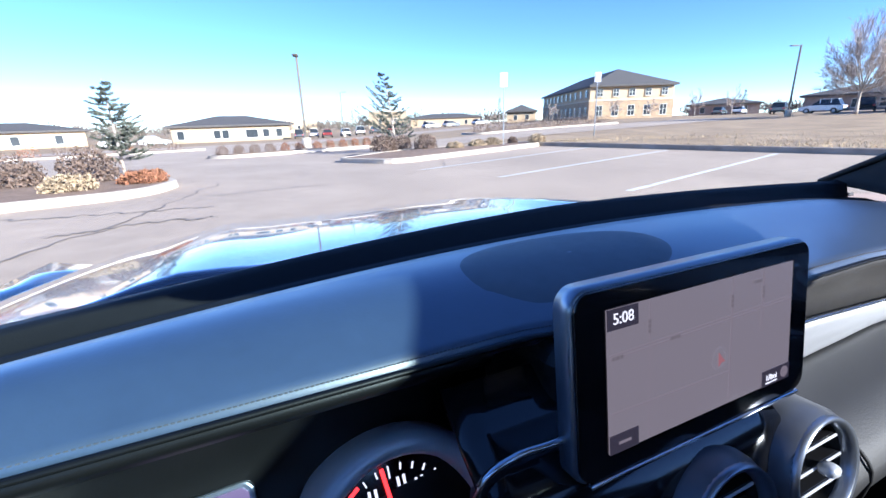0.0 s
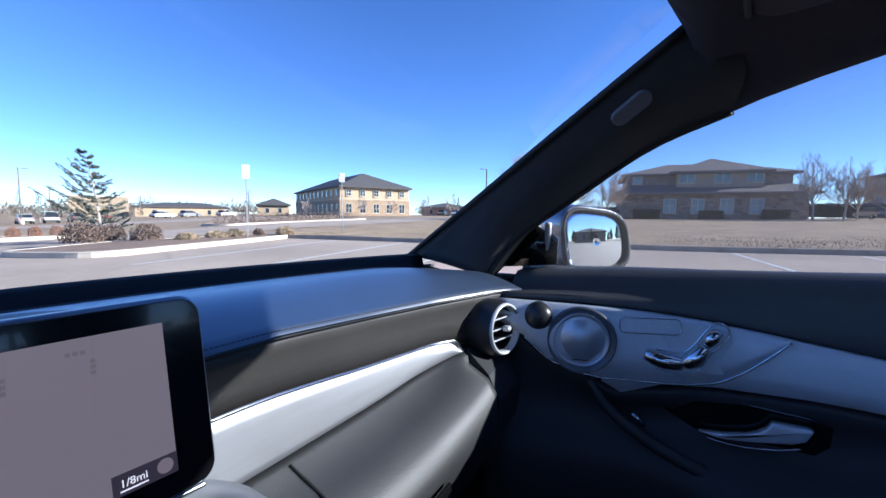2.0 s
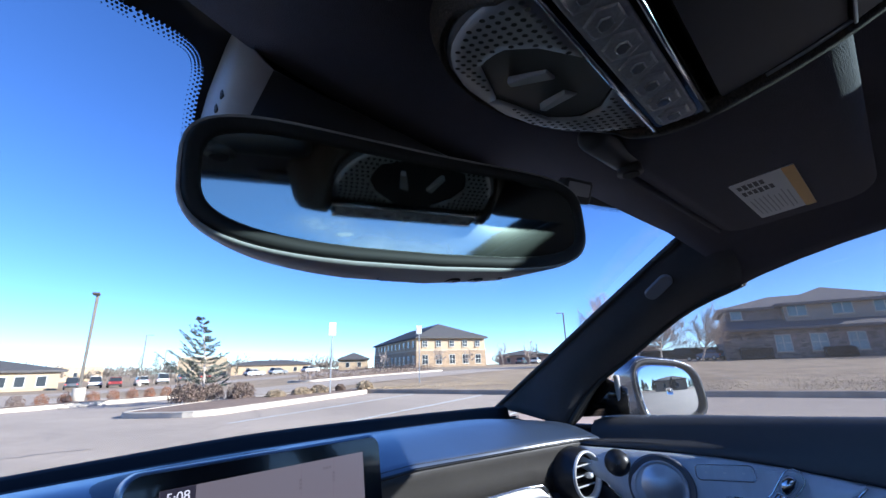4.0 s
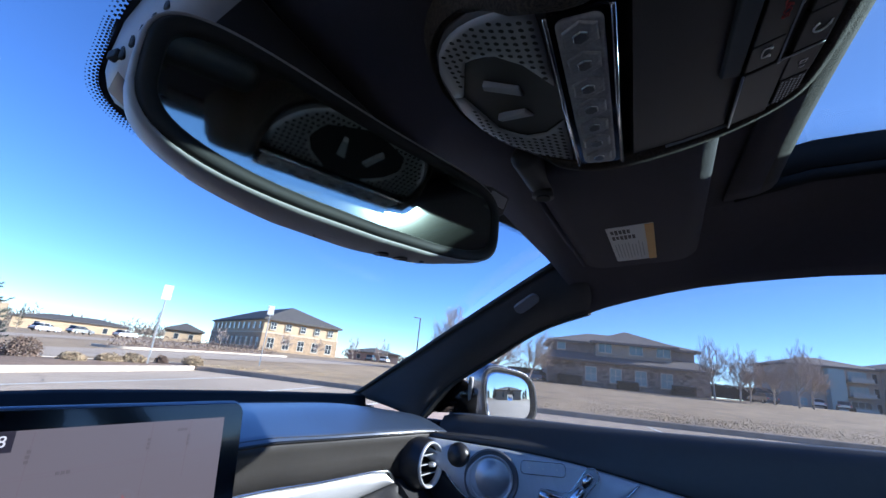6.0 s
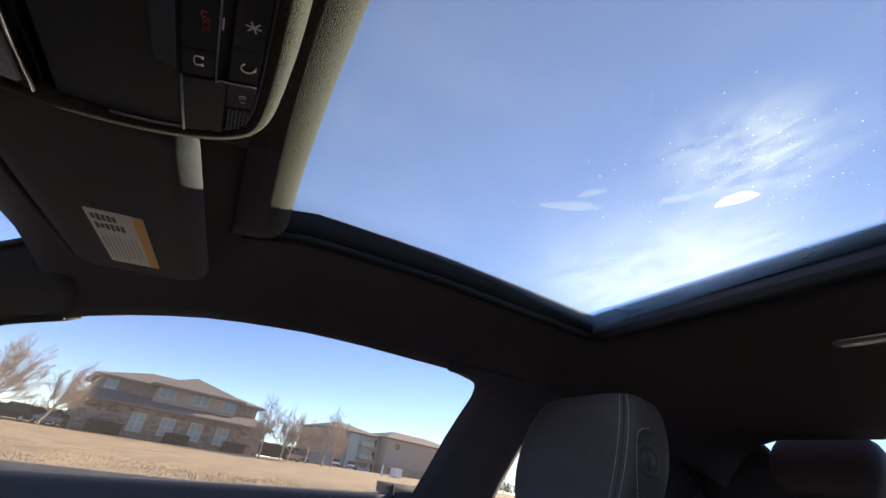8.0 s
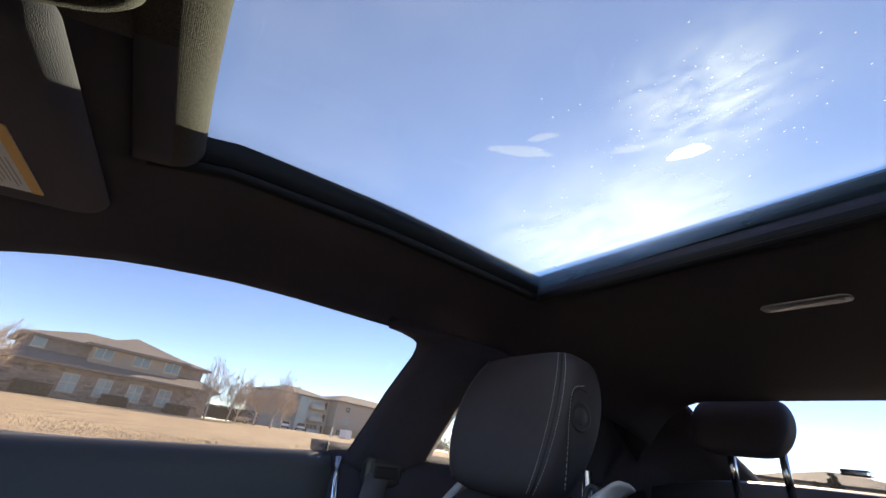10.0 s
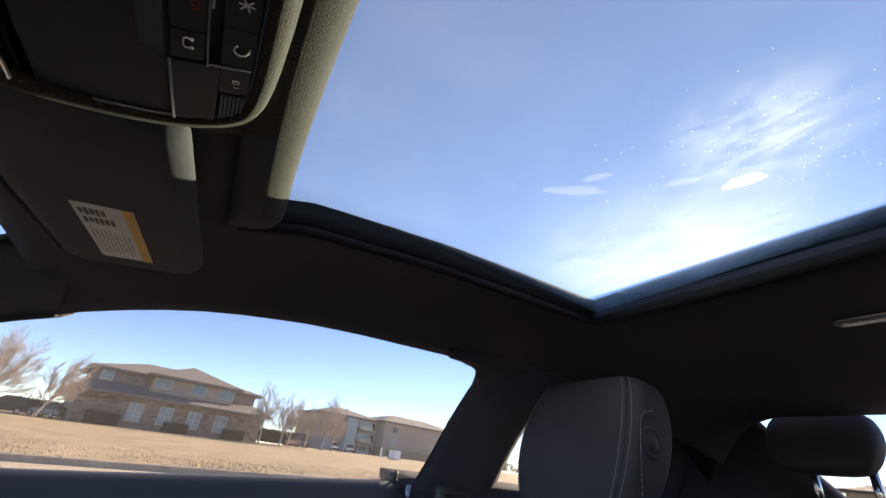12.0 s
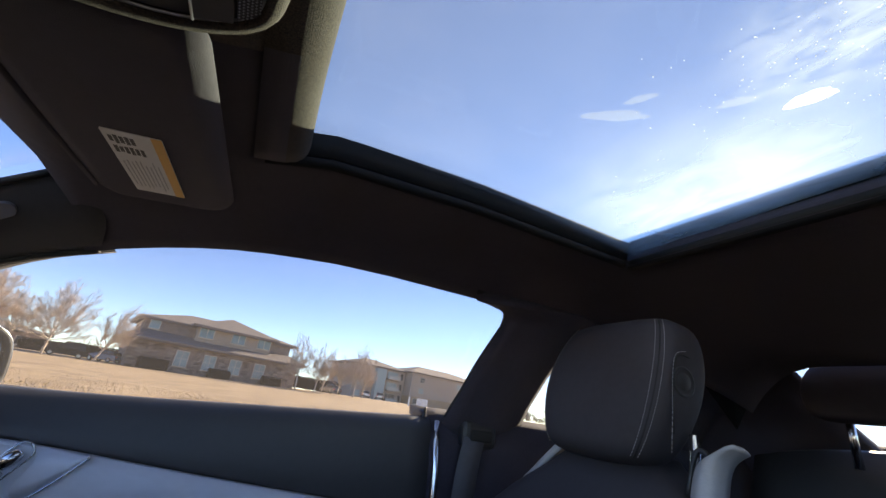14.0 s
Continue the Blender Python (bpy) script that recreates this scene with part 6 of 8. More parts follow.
    for i in range(9):
        t = i / 8
        rows.append([(0.372 + (0.15 + 0.09 * min(1, t * 3)) * u, -0.715 + 0.22 * t + 0.02 * u * u, 0.955 - 0.55 * t) for u in [-1 + k / 5 for k in range(11)]])
    shell("back_shell", rows, M_PANEL, 0.008, root, "grey moulded seat back shell")
    return root


passenger_seat()

rear = thing("rear_bench", "dark leather rear bench with two head restraints", "rear seat")
for cx in (0.292, -0.292):
    head_rest(rear, cx + math.copysign(0.02, cx), -1.36, 1.292, 0.228, 0.150, 0.10, 4)
    for dx in (-0.056, 0.056):
        tube("post", [(cx + dx, -1.362, 1.18), (cx + dx, -1.37, 1.05)], 0.009, M_CHROME, rear, "chrome post", 10)
rows = [[(x, -1.30 - 0.16 * t + 0.03 * math.sin(math.pi * t), 0.45 + 0.645 * t - 0.04 * (x / 0.6) ** 4 * t) for x in [-0.62 + k * 0.062 for k in range(21)]] for t in [k / 8 for k in range(9)]]
rows.append([(p[0], p[1] - 0.06, p[2] + 0.01) for p in rows[-1]])
rows.append([(p[0], p[1] - 0.05, p[2] - 0.05) for p in rows[-1]])
shell("backrest", rows, M_LEATHER, 0.01, rear, "dark leather bench back", flip=True)
part("bench_cushion", box_bm((1.2, 0.5, 0.18), (0, -1.08, 0.38), 0.05, 4), M_LEATHER, rear, "dark leather cushion", True)
part("belt_buckle", box_bm((0.05, 0.03, 0.014), (0.12, -1.40, 1.135), 0.004), M_CHROME, rear, "chrome belt guide")

shelf = tagged(shell("parcel_shelf", [[(x, y, 1.045 - 0.02 * (x / 0.6) ** 2) for x in [-0.6 + k * 0.12 for k in range(11)]] for y in (-1.5, -1.7, -1.95)], M_CARPET, 0.015), "dark carpeted rear parcel shelf", "parcel shelf", kind="structure")
rows = []
for t in [k / 6 for k in range(7)]:
    rows.append([((0.56 + 0.05 * t) * u, -1.285 - 0.66 * t - 0.05 * (1 - u * u), 1.322 - 0.262 * t - 0.035 * u * u * (1 - t) + 0.02 * math.sin(math.pi * t)) for u in [-1 + k / 6 for k in range(13)]])
rw = shell("rear_window", rows, M_GLASS_REAR, 0.004)
tagged(rw, "tinted sloping rear window glass", "window", kind="structure")
for sx in (1, -1):
    rows = [[(sx * 0.50, y, 1.285), (sx * 0.565, y, 1.25), (sx * 0.61, y, 1.17), (sx * 0.66, y, 1.08), (sx * 0.70, y, 1.0), (sx * 0.70, y, 0.85)] for y in (-1.16, -1.28, -1.40)]
    tagged(shell("rear_pillar_trim", rows, M_CLOTH, 0.03, flip=sx < 0), "dark cloth trim ahead of the rear pillar", "pillar trim", kind="structure")
# rear quarter panels beside the rear window
for sx in (1, -1):
    rows = [[(sx * 0.425, -1.28, 1.262), (sx * 0.49, -1.3, 1.235), (sx * 0.58, -1.3, 1.15), (sx * 0.68, -1.3, 1.03), (sx * 0.70, -1.3, 0.6)], [(sx * 0.46, -1.65, 1.150), (sx * 0.53, -1.65, 1.14), (sx * 0.63, -1.65, 1.09), (sx * 0.69, -1.65, 1.02), (sx * 0.70, -1.65, 0.6)], [(sx * 0.47, -1.98, 1.045), (sx * 0.53, -1.98, 1.04), (sx * 0.66, -1.98, 1.02), (sx * 0.70, -1.98, 0.98), (sx * 0.72, -1.98, 0.6)]]
    tagged(shell("c_pillar", rows, M_CLOTH, 0.03, flip=sx < 0), "dark cloth rear pillar trim", "pillar trim", kind="structure")
    rows = [[(sx * 0.775, y, 1.0), (sx * 0.83, y, 0.96), (sx * 0.89, y, 0.85), (sx * 0.90, y, 0.6), (sx * 0.86, y, 0.25)] for y in (-0.535, -0.9, -1.3, -1.8, -2.4)]
    tagged(shell("rear_wing", rows, M_PAINT, 0.004, flip=sx > 0), "silver painted rear wing", "car body", kind="structure")
boot = [[(x, y, z - 0.06 * (x / 0.8) ** 2) for x in [-0.8 + k * 0.16 for k in range(11)]] for y, z in ((-1.96, 1.03), (-2.2, 1.02), (-2.42, 1.0), (-2.48, 0.8), (-2.5, 0.3))]
tagged(shell("boot_lid", boot, M_PAINT, 0.004), "silver painted boot lid", "car body", kind="structure")
tagged(part("car_floor", box_bm((1.72, 3.4, 0.05), (0, -0.9, 0.20), 0.01), M_CARPET), "dark carpeted car floor", "floor", kind="structure")
tagged(part("bulkhead", box_bm((1.5, 0.04, 0.70), (0, 0.78, 0.58), 0.01), M_CARPET), "dark footwell bulkhead", "wall", kind="structure")

# roof rail bodywork above the side glass, and footwell side panels
for sx in (1, -1):
    rows = []
    for y, x, z in [r for r in RAIL[::-1] if r[0] > -1.1]:
        rows.append([(sx * (x + 0.004), y, z + 0.004), (sx * (x + 0.014), y, z + 0.009), (sx * (x + 0.020), y, z + 0.022), (sx * (x + 0.012), y, z + 0.045), (sx * (x - 0.008), y, z + 0.062), (sx * (x - 0.03), y, z + 0.07)])
    tagged(shell("roof_rail", rows, M_PAINT, 0.004, flip=sx < 0), "silver painted roof rail above the side window", "car body", kind="structure")
    tagged(part("kick_panel", box_bm((0.03, 0.32, 0.72), (sx * 0.69, 0.64, 0.58), 0.01), M_CARPET), "dark footwell side panel", "wall", kind="structure")


# ---- outdoors ----
M_ASPHALT = mat("asphalt", (0.41, 0.32, 0.24), 0.9, vary=0.18, scale=0.35, bump=0.6, bscale=90)
M_CONCRETE = mat("kerb_concrete", (0.50, 0.43, 0.35), 0.85, vary=0.15, scale=2.5, bump=0.4, bscale=60)
M_OLDKERB = mat("old_kerb", (0.30, 0.25, 0.205), 0.9, vary=0.3, scale=3, bump=0.5, bscale=40)
M_GRASS = mat("dry_grass", (0.32, 0.215, 0.125), 0.95, vary=0.3, scale=0.6, bump=1.0, bscale=14, second=(0.44, 0.315, 0.19))
M_BLADE = mat("dry_blades", (0.42, 0.32, 0.20), 0.9, vary=0.3, scale=3, island=0.5)
M_MULCH = mat("mulch", (0.24, 0.16, 0.11), 0.95, vary=0.3, scale=3, bump=1.0, bscale=40)
M_LINE = mat("lot_paint", (0.62, 0.61, 0.57), 0.8, vary=0.2, scale=6)
M_TAR = mat("tar_seal", (0.20, 0.165, 0.135), 0.8, vary=0.35, scale=2.0)
M_STUCCO = mat("tan_stucco", (0.47, 0.345, 0.22), 0.85, vary=0.08, scale=0.8, bump=0.3, bscale=40)
M_STONE = mat("tan_stone", (0.37, 0.26, 0.165), 0.85, vary=0.28, scale=1.6, bump=0.8, bscale=7, objvar=0.3)
M_STONE_D = mat("brown_stone", (0.255, 0.195, 0.165), 0.88, vary=0.3, scale=1.8, bump=0.8, bscale=7)
M_WHITE_WALL = mat("cream_wall", (0.37, 0.28, 0.185), 0.8, vary=0.06, scale=0.5)
M_SHINGLE = mat("shingles", (0.085, 0.078, 0.075), 0.9, vary=0.25, scale=2.5, bump=0.8, bscale=9)
M_SHINGLE_B = mat("brown_shingles", (0.175, 0.148, 0.138), 0.9, vary=0.2, scale=2.5, bump=0.8, bscale=9)
M_TRIM = mat("facade_trim", (0.48, 0.38, 0.27), 0.7, vary=0.08)
M_PANE = mat("window_pane", (0.03, 0.035, 0.04), 0.25, vary=0.2, scale=0.3)
M_PANE_L = mat("blind_pane", (0.27, 0.36, 0.37), 0.18, vary=0.12, scale=0.5)
M_PANE_T = mat("teal_pane", (0.15, 0.26, 0.29), 0.18, vary=0.12, scale=0.5)
M_WINFRAME = mat("window_frame", (0.45, 0.45, 0.41), 0.5, vary=0.08)
M_POLE = mat("lamp_pole", (0.10, 0.085, 0.07), 0.5, 0.5)
M_SIGNPOST = mat("galvanised_post", (0.42, 0.42, 0.41), 0.5, 0.7)
M_SIGN = mat("sign_face", (0.80, 0.80, 0.80), 0.4, vary=0.04)
M_BARK = mat("bark", (0.40, 0.34, 0.29), 0.9, vary=0.25, scale=6, bump=0.8, bscale=30)
M_WOODS = mat("woodland", (0.17, 0.14, 0.115), 0.9, vary=0.3, scale=0.2, island=0.4)
M_TWIG = mat("twigs", (0.38, 0.305, 0.265), 0.9, vary=0.2, scale=2)
M_NEEDLE = mat("needles", (0.10, 0.115, 0.085), 0.8, vary=0.3, scale=4, island=0.5, second=(0.155, 0.165, 0.13))
M_NEEDLE_D = mat("far_needles", (0.05, 0.06, 0.04), 0.85, vary=0.3, scale=1, island=0.4)
M_SHRUB = mat("brown_shrub", (0.155, 0.105, 0.08), 0.9, vary=0.3, scale=5, island=0.5)
M_SHRUB_R = mat("red_shrub", (0.27, 0.115, 0.06), 0.9, vary=0.3, scale=5, island=0.5)
M_SHRUB_Y = mat("straw_clump", (0.36, 0.27, 0.17), 0.9, vary=0.3, scale=5, island=0.5)
M_HEDGE = mat("dark_hedge", (0.038, 0.026, 0.022), 0.9, vary=0.3, scale=2, island=0.4)
M_TYRE = mat("tyre", (0.02, 0.02, 0.02), 0.8)
CAR_COLS = {"white": mat("paint_white", (0.75, 0.75, 0.75), 0.25, coat=0.6, vary=0.03), "grey": mat("paint_grey", (0.16, 0.17, 0.18), 0.25, 0.4, coat=0.6, vary=0.03), "black": mat("paint_black", (0.012, 0.012, 0.014), 0.4, spec=0.25), "red": mat("paint_red", (0.20, 0.025, 0.025), 0.25, coat=0.6), "blue": mat("paint_blue", (0.05, 0.10, 0.20), 0.25, coat=0.6), "silver": mat("paint_silver", (0.45, 0.46, 0.47), 0.25, 0.5, coat=0.6)}

LOT = radians(14)
FAR_Z = [(-180, 0.0), (-90, -0.3), (-30, -1.0), (4, -1.05), (12, -0.8), (25, 0.1), (38, 0.8), (60, 0.9), (90, 1.0), (115, 1.4), (150, 0.6), (180, 0.0)]


def lot(u, v):
    """Plan coordinates along and across the parking bays."""
    return (u * math.cos(LOT) - v * math.sin(LOT), u * math.sin(LOT) + v * math.cos(LOT))


def ground_z(x, y):
    r = math.hypot(x, y)
    return interp(FAR_Z, math.degrees(math.atan2(x, y)))[0] * min(1.0, max(0.0, (r - 6) / 84))


def polar(az, r):
    return (r * math.sin(radians(az)), r * math.cos(radians(az)))


def terrain():
    radii = [0.0, 3, 6, 9, 12, 15, 18, 22, 26, 30, 36, 44, 54, 66, 80, 95, 120, 160, 240, 400, 700, 1200, 2500]
    verts, faces, n = [(0, 0, -0.02)], [], 120
    for r in radii[1:]:
        for k in range(n):
            x, y = polar(360 * k / n, r)
            verts.append((x, y, ground_z(x, y) - 0.02))
    for k in range(n):
        faces.append((0, 1 + (k + 1) % n, 1 + k))
    for i in range(len(radii) - 2):
        for k in range(n):
            a, b = 1 + i * n + k, 1 + i * n + (k + 1) % n
            faces.append((a, b, b + n, a + n))
    tagged(data_part("ground", verts, faces, M_GRASS, smooth=True), "dry winter grass and open ground to the horizon", "ground", kind="structure")


terrain()


def sheet(name, u0, u1, v0, v1, lift, material, label, kind="structure", nu=10, nv=10, category="pavement"):
    rows = []
    for i in range(nu + 1):
        r = []
        for j in range(nv + 1):
            x, y = lot(u0 + (u1 - u0) * i / nu, v0 + (v1 - v0) * j / nv)
            r.append((x, y, ground_z(x, y) + lift))
        rows.append(r)
    v, f = loft(rows)
    return tagged(data_part(name, v, f, material, smooth=True), label, category, kind=kind)


sheet("pavement", -90, 13.6, -70, 46, 0.0, M_ASPHALT, "worn grey asphalt parking lot", nu=40, nv=40)
sheet("road", 13.62, 60, 17.5, 25.5, 0.006, M_ASPHALT, "grey asphalt drive beside the field", nu=16, nv=4, category="road")
sheet("pavement", -90, 60, 46.01, 62, 0.002, M_ASPHALT, "grey asphalt far parking lot", nu=30, nv=6)


def kerb_loop(name, pts, label, width=0.15, height=0.15, material=None, closed=True, fill=None):
    """A raised kerb along a plan line, with a mulch bed inside where it closes."""
    pts = [Vector((*p, 0)) for p in pts]
    root = thing(name, label, "kerb", kind="structure")
    n = len(pts)
    rows = []
    for i in range(n):
        a, b = pts[i - 1] if (closed or i) else pts[0], pts[(i + 1) % n] if (closed or i < n - 1) else pts[-1]
        d = (b - a).normalized()
        nrm = Vector((-d.y, d.x, 0))
        r = []
        for off, h in ((0, 0), (0.012, height - 0.02), (0.03, height), (width, height), (width + 0.004, 0)):
            p = pts[i] + nrm * off
            r.append((p.x, p.y, ground_z(p.x, p.y) + h - (0.02 if h == 0 else 0)))
        rows.append(r)
    if closed:
        rows.append(rows[0])
    v, f = loft(rows, flip=True)
    data_part("kerb", v, f, material or M_CONCRETE, root, "pale concrete kerb")
    if fill:
        c = sum(pts, Vector()) / n
        vs, fs = [(c.x, c.y, ground_z(c.x, c.y) + height + 0.05)], []
        for i in range(n):
            p = pts[i]
            vs.append((p.x, p.y, ground_z(p.x, p.y) + height - 0.02))
        for i in range(n):
            fs.append((0, 1 + i, 1 + (i + 1) % n))
        data_part("bed", vs, fs, fill, root, "reddish brown mulch bed")
    return root


def rounded(pts, r=0.8, n=5):
    out = []
    k = len(pts)
    for i in range(k):
        p, a, b = Vector(pts[i]), Vector(pts[i - 1]), Vector(pts[(i + 1) % k])
        ra = min(r, (a - p).length * 0.4, (b - p).length * 0.4)
        s, e = p + (a - p).normalized() * ra, p + (b - p).normalized() * ra
        for j in range(n + 1):
            t = j / n
            out.append(tuple((1 - t) ** 2 * s + 2 * t * (1 - t) * p + t * t * e))
    return out


# planted islands, given along and across the bays
island = lambda a: rounded([lot(u, v) for u, v in a], 0.9)
kerb_loop("kerb_island", island([(6.6, 11.35), (13.9, 11.5), (14.4, 13.2), (9.6, 15.8), (6.0, 14.6)]), "planted island with a pale concrete kerb", fill=M_MULCH)
kerb_loop("kerb_island", island([(-14, 9.9), (0.2, 9.9), (1.1, 11.6), (0.4, 13.4), (-4, 15.2), (-14, 15.2)]), "planted island with a pale concrete kerb", fill=M_MULCH)
kerb_loop("kerb_island", island([(4.2, 23.2), (12.8, 23.2), (13.2, 24.4), (12.8, 25.6), (4.2, 25.6), (3.6, 24.4)]), "long planted island with a pale concrete kerb", fill=M_MULCH)
kerb_loop("kerb_island", island([(-16, 40), (6, 40), (6.5, 41.2), (6, 42.5), (-16, 42.5)]), "far planted island with a pale concrete kerb", fill=M_MULCH)
kerb_loop("kerb_island", island([(25, 26.5), (46, 26.5), (46.5, 28.2), (46, 30), (25, 30), (24.5, 28)]), "far planted island with a pale concrete kerb", fill=M_MULCH)
kerb_loop("kerb_island", island([(-30, 24), (-8, 24), (-7.4, 25.2), (-8, 26.4), (-30, 26.4)]), "planted island with a pale concrete kerb", fill=M_MULCH)
kerb_loop("field_kerb", [lot(13.6, v) for v in (12.0, 10, 8, 5, 2, -2, -6, -12, -20, -40, -70)], "dark weathered kerb between lot and field", height=0.15, material=M_OLDKERB, closed=False)
field = []
for i in range(15):
    r = []
    for j in range(31):
        u, v = 13.72 + 46 * (i / 14) ** 1.4, 12.0 - 82 * j / 30
        x, y = lot(u, v)
        r.append((x, y, ground_z(x, y) + 0.13 + 0.05 * noise.noise((x * 0.4, y * 0.4, 0))))
    field.append(r)
v, f = loft(field)
tagged(data_part("field", v, f, M_GRASS, smooth=True), "dry tan winter grass field", "lawn", kind="structure")

# painted bay lines
for v in (9.15, 6.4, 3.65, 0.9, -3.5, -6.25, -9.0):
    sheet("bay_line", 6.0, 13.3, v - 0.055, v + 0.055, 0.006, M_LINE, "worn white parking bay line", nu=6, nv=1, category="bay line")
for v in (8.35, 5.3):
    sheet("bay_line", -9.0, -2.2, v - 0.055, v + 0.055, 0.006, M_LINE, "worn white parking bay line", nu=6, nv=1, category="bay line")


def crack(pts, w):
    rnd = random.Random(int(abs(pts[0][0]) * 100))
    line = curve_pts([(*p, 0) for p in pts], 40)
    rows = []
    for i, p in enumerate(line):
        d = (line[min(i + 1, 39)] - line[max(i - 1, 0)]).normalized()
        nrm = Vector((-d.y, d.x, 0))
        p = p + nrm * (0.22 * noise.noise((i * 0.45, pts[0][0], 0)) + 0.08 * noise.noise((i * 1.7, pts[0][0], 3)))
        ww = w * 0.7 * rnd.uniform(0.25, 1.2) * min(1.0, 0.15 + i / 6, 0.15 + (39 - i) / 6)
        rows.append([(*(p - nrm * ww).xy, ground_z(p.x, p.y) + 0.005), (*(p + nrm * ww).xy, ground_z(p.x, p.y) + 0.005)])
    v, f = loft(rows)
    tagged(data_part("tar_line", v, f, M_TAR), "dark tar sealed crack in the asphalt", "crack", kind="structure")


crack([(-3.2, 4.2), (-2.2, 6.2), (-1.6, 8.6), (-1.0, 11.5)], 0.035)
crack([(-4.0, 8.3), (-2.4, 7.9), (-0.9, 7.6)], 0.05)
crack([(-1.1, 8.9), (0.2, 9.2), (1.2, 9.1)], 0.05)
crack([(-2.6, 6.4), (-1.7, 6.7), (-0.8, 6.6)], 0.06)
crack([(-0.6, 10.6), (0.6, 11.2), (1.0, 12.2), (0.7, 13.4)], 0.03)
crack([(-6, 6.5), (-4.4, 5.4), (-3.0, 5.0)], 0.03)
crack([(2.2, 9.0), (4.5, 11.0), (5.2, 13.0)], 0.02)


# ---- plants ----
def leaf_cloud(rnd, n, place, size, droop=0.0):
    """Many small tilted leaf triangles at places drawn by place()."""
    vs, fs = [], []
    for _ in range(n):
        c = place()
        d = Vector((rnd.gauss(0, 1), rnd.gauss(0, 1), rnd.gauss(0, 1) - droop)).normalized()
        e = d.cross(Vector((rnd.gauss(0, 1), rnd.gauss(0, 1), rnd.gauss(0, 1)))).normalized()
        s = size * rnd.uniform(0.6, 1.4)
        o = len(vs)
        vs += [tuple(c - e * s * 0.35), tuple(c + e * s * 0.35), tuple(c + d * s)]
        fs.append((o, o + 1, o + 2))
    return vs, fs


def shrub(x, y, w, h, material, label, seed, lift=0.15, n=1700, name="shrub"):
    rnd = random.Random(seed)
    root = thing(name, label, "shrub", pose(x, y, ground_z(x, y) + lift), "lot shrubs")
    def place():
        while True:
            p = Vector((rnd.uniform(-1, 1), rnd.uniform(-1, 1), rnd.uniform(0, 1)))
            q = p.x ** 2 + p.y ** 2 + (p.z * 1.0 - 0.25) ** 2 * 1.6
            if q < 1 and rnd.random() < 0.25 + 0.75 * q:
                k = 1 + 0.25 * noise.noise(p * 2.2 + Vector((seed, 0, 0)))
                return Vector((p.x * w / 2 * k, p.y * w / 2 * k, p.z * h * k))
    v, f = leaf_cloud(rnd, n, place, 0.062 * max(w, 0.6), -0.4)
    tagged(data_part("foliage", v, f, material, root), kind="stuff")
    stems = []
    for k in range(9):
        a = rnd.uniform(0, 6.28)
        stems.append(tube_data([(0.05 * math.cos(a), 0.05 * math.sin(a), -0.06), (w * 0.18 * math.cos(a), w * 0.18 * math.sin(a), h * 0.45), (w * 0.36 * math.cos(a), w * 0.36 * math.sin(a), h * 0.85)], [0.012, 0.008, 0.003], 4))
    v, f = joined(stems)
    data_part("stems", v, f, M_TWIG, root)
    return root


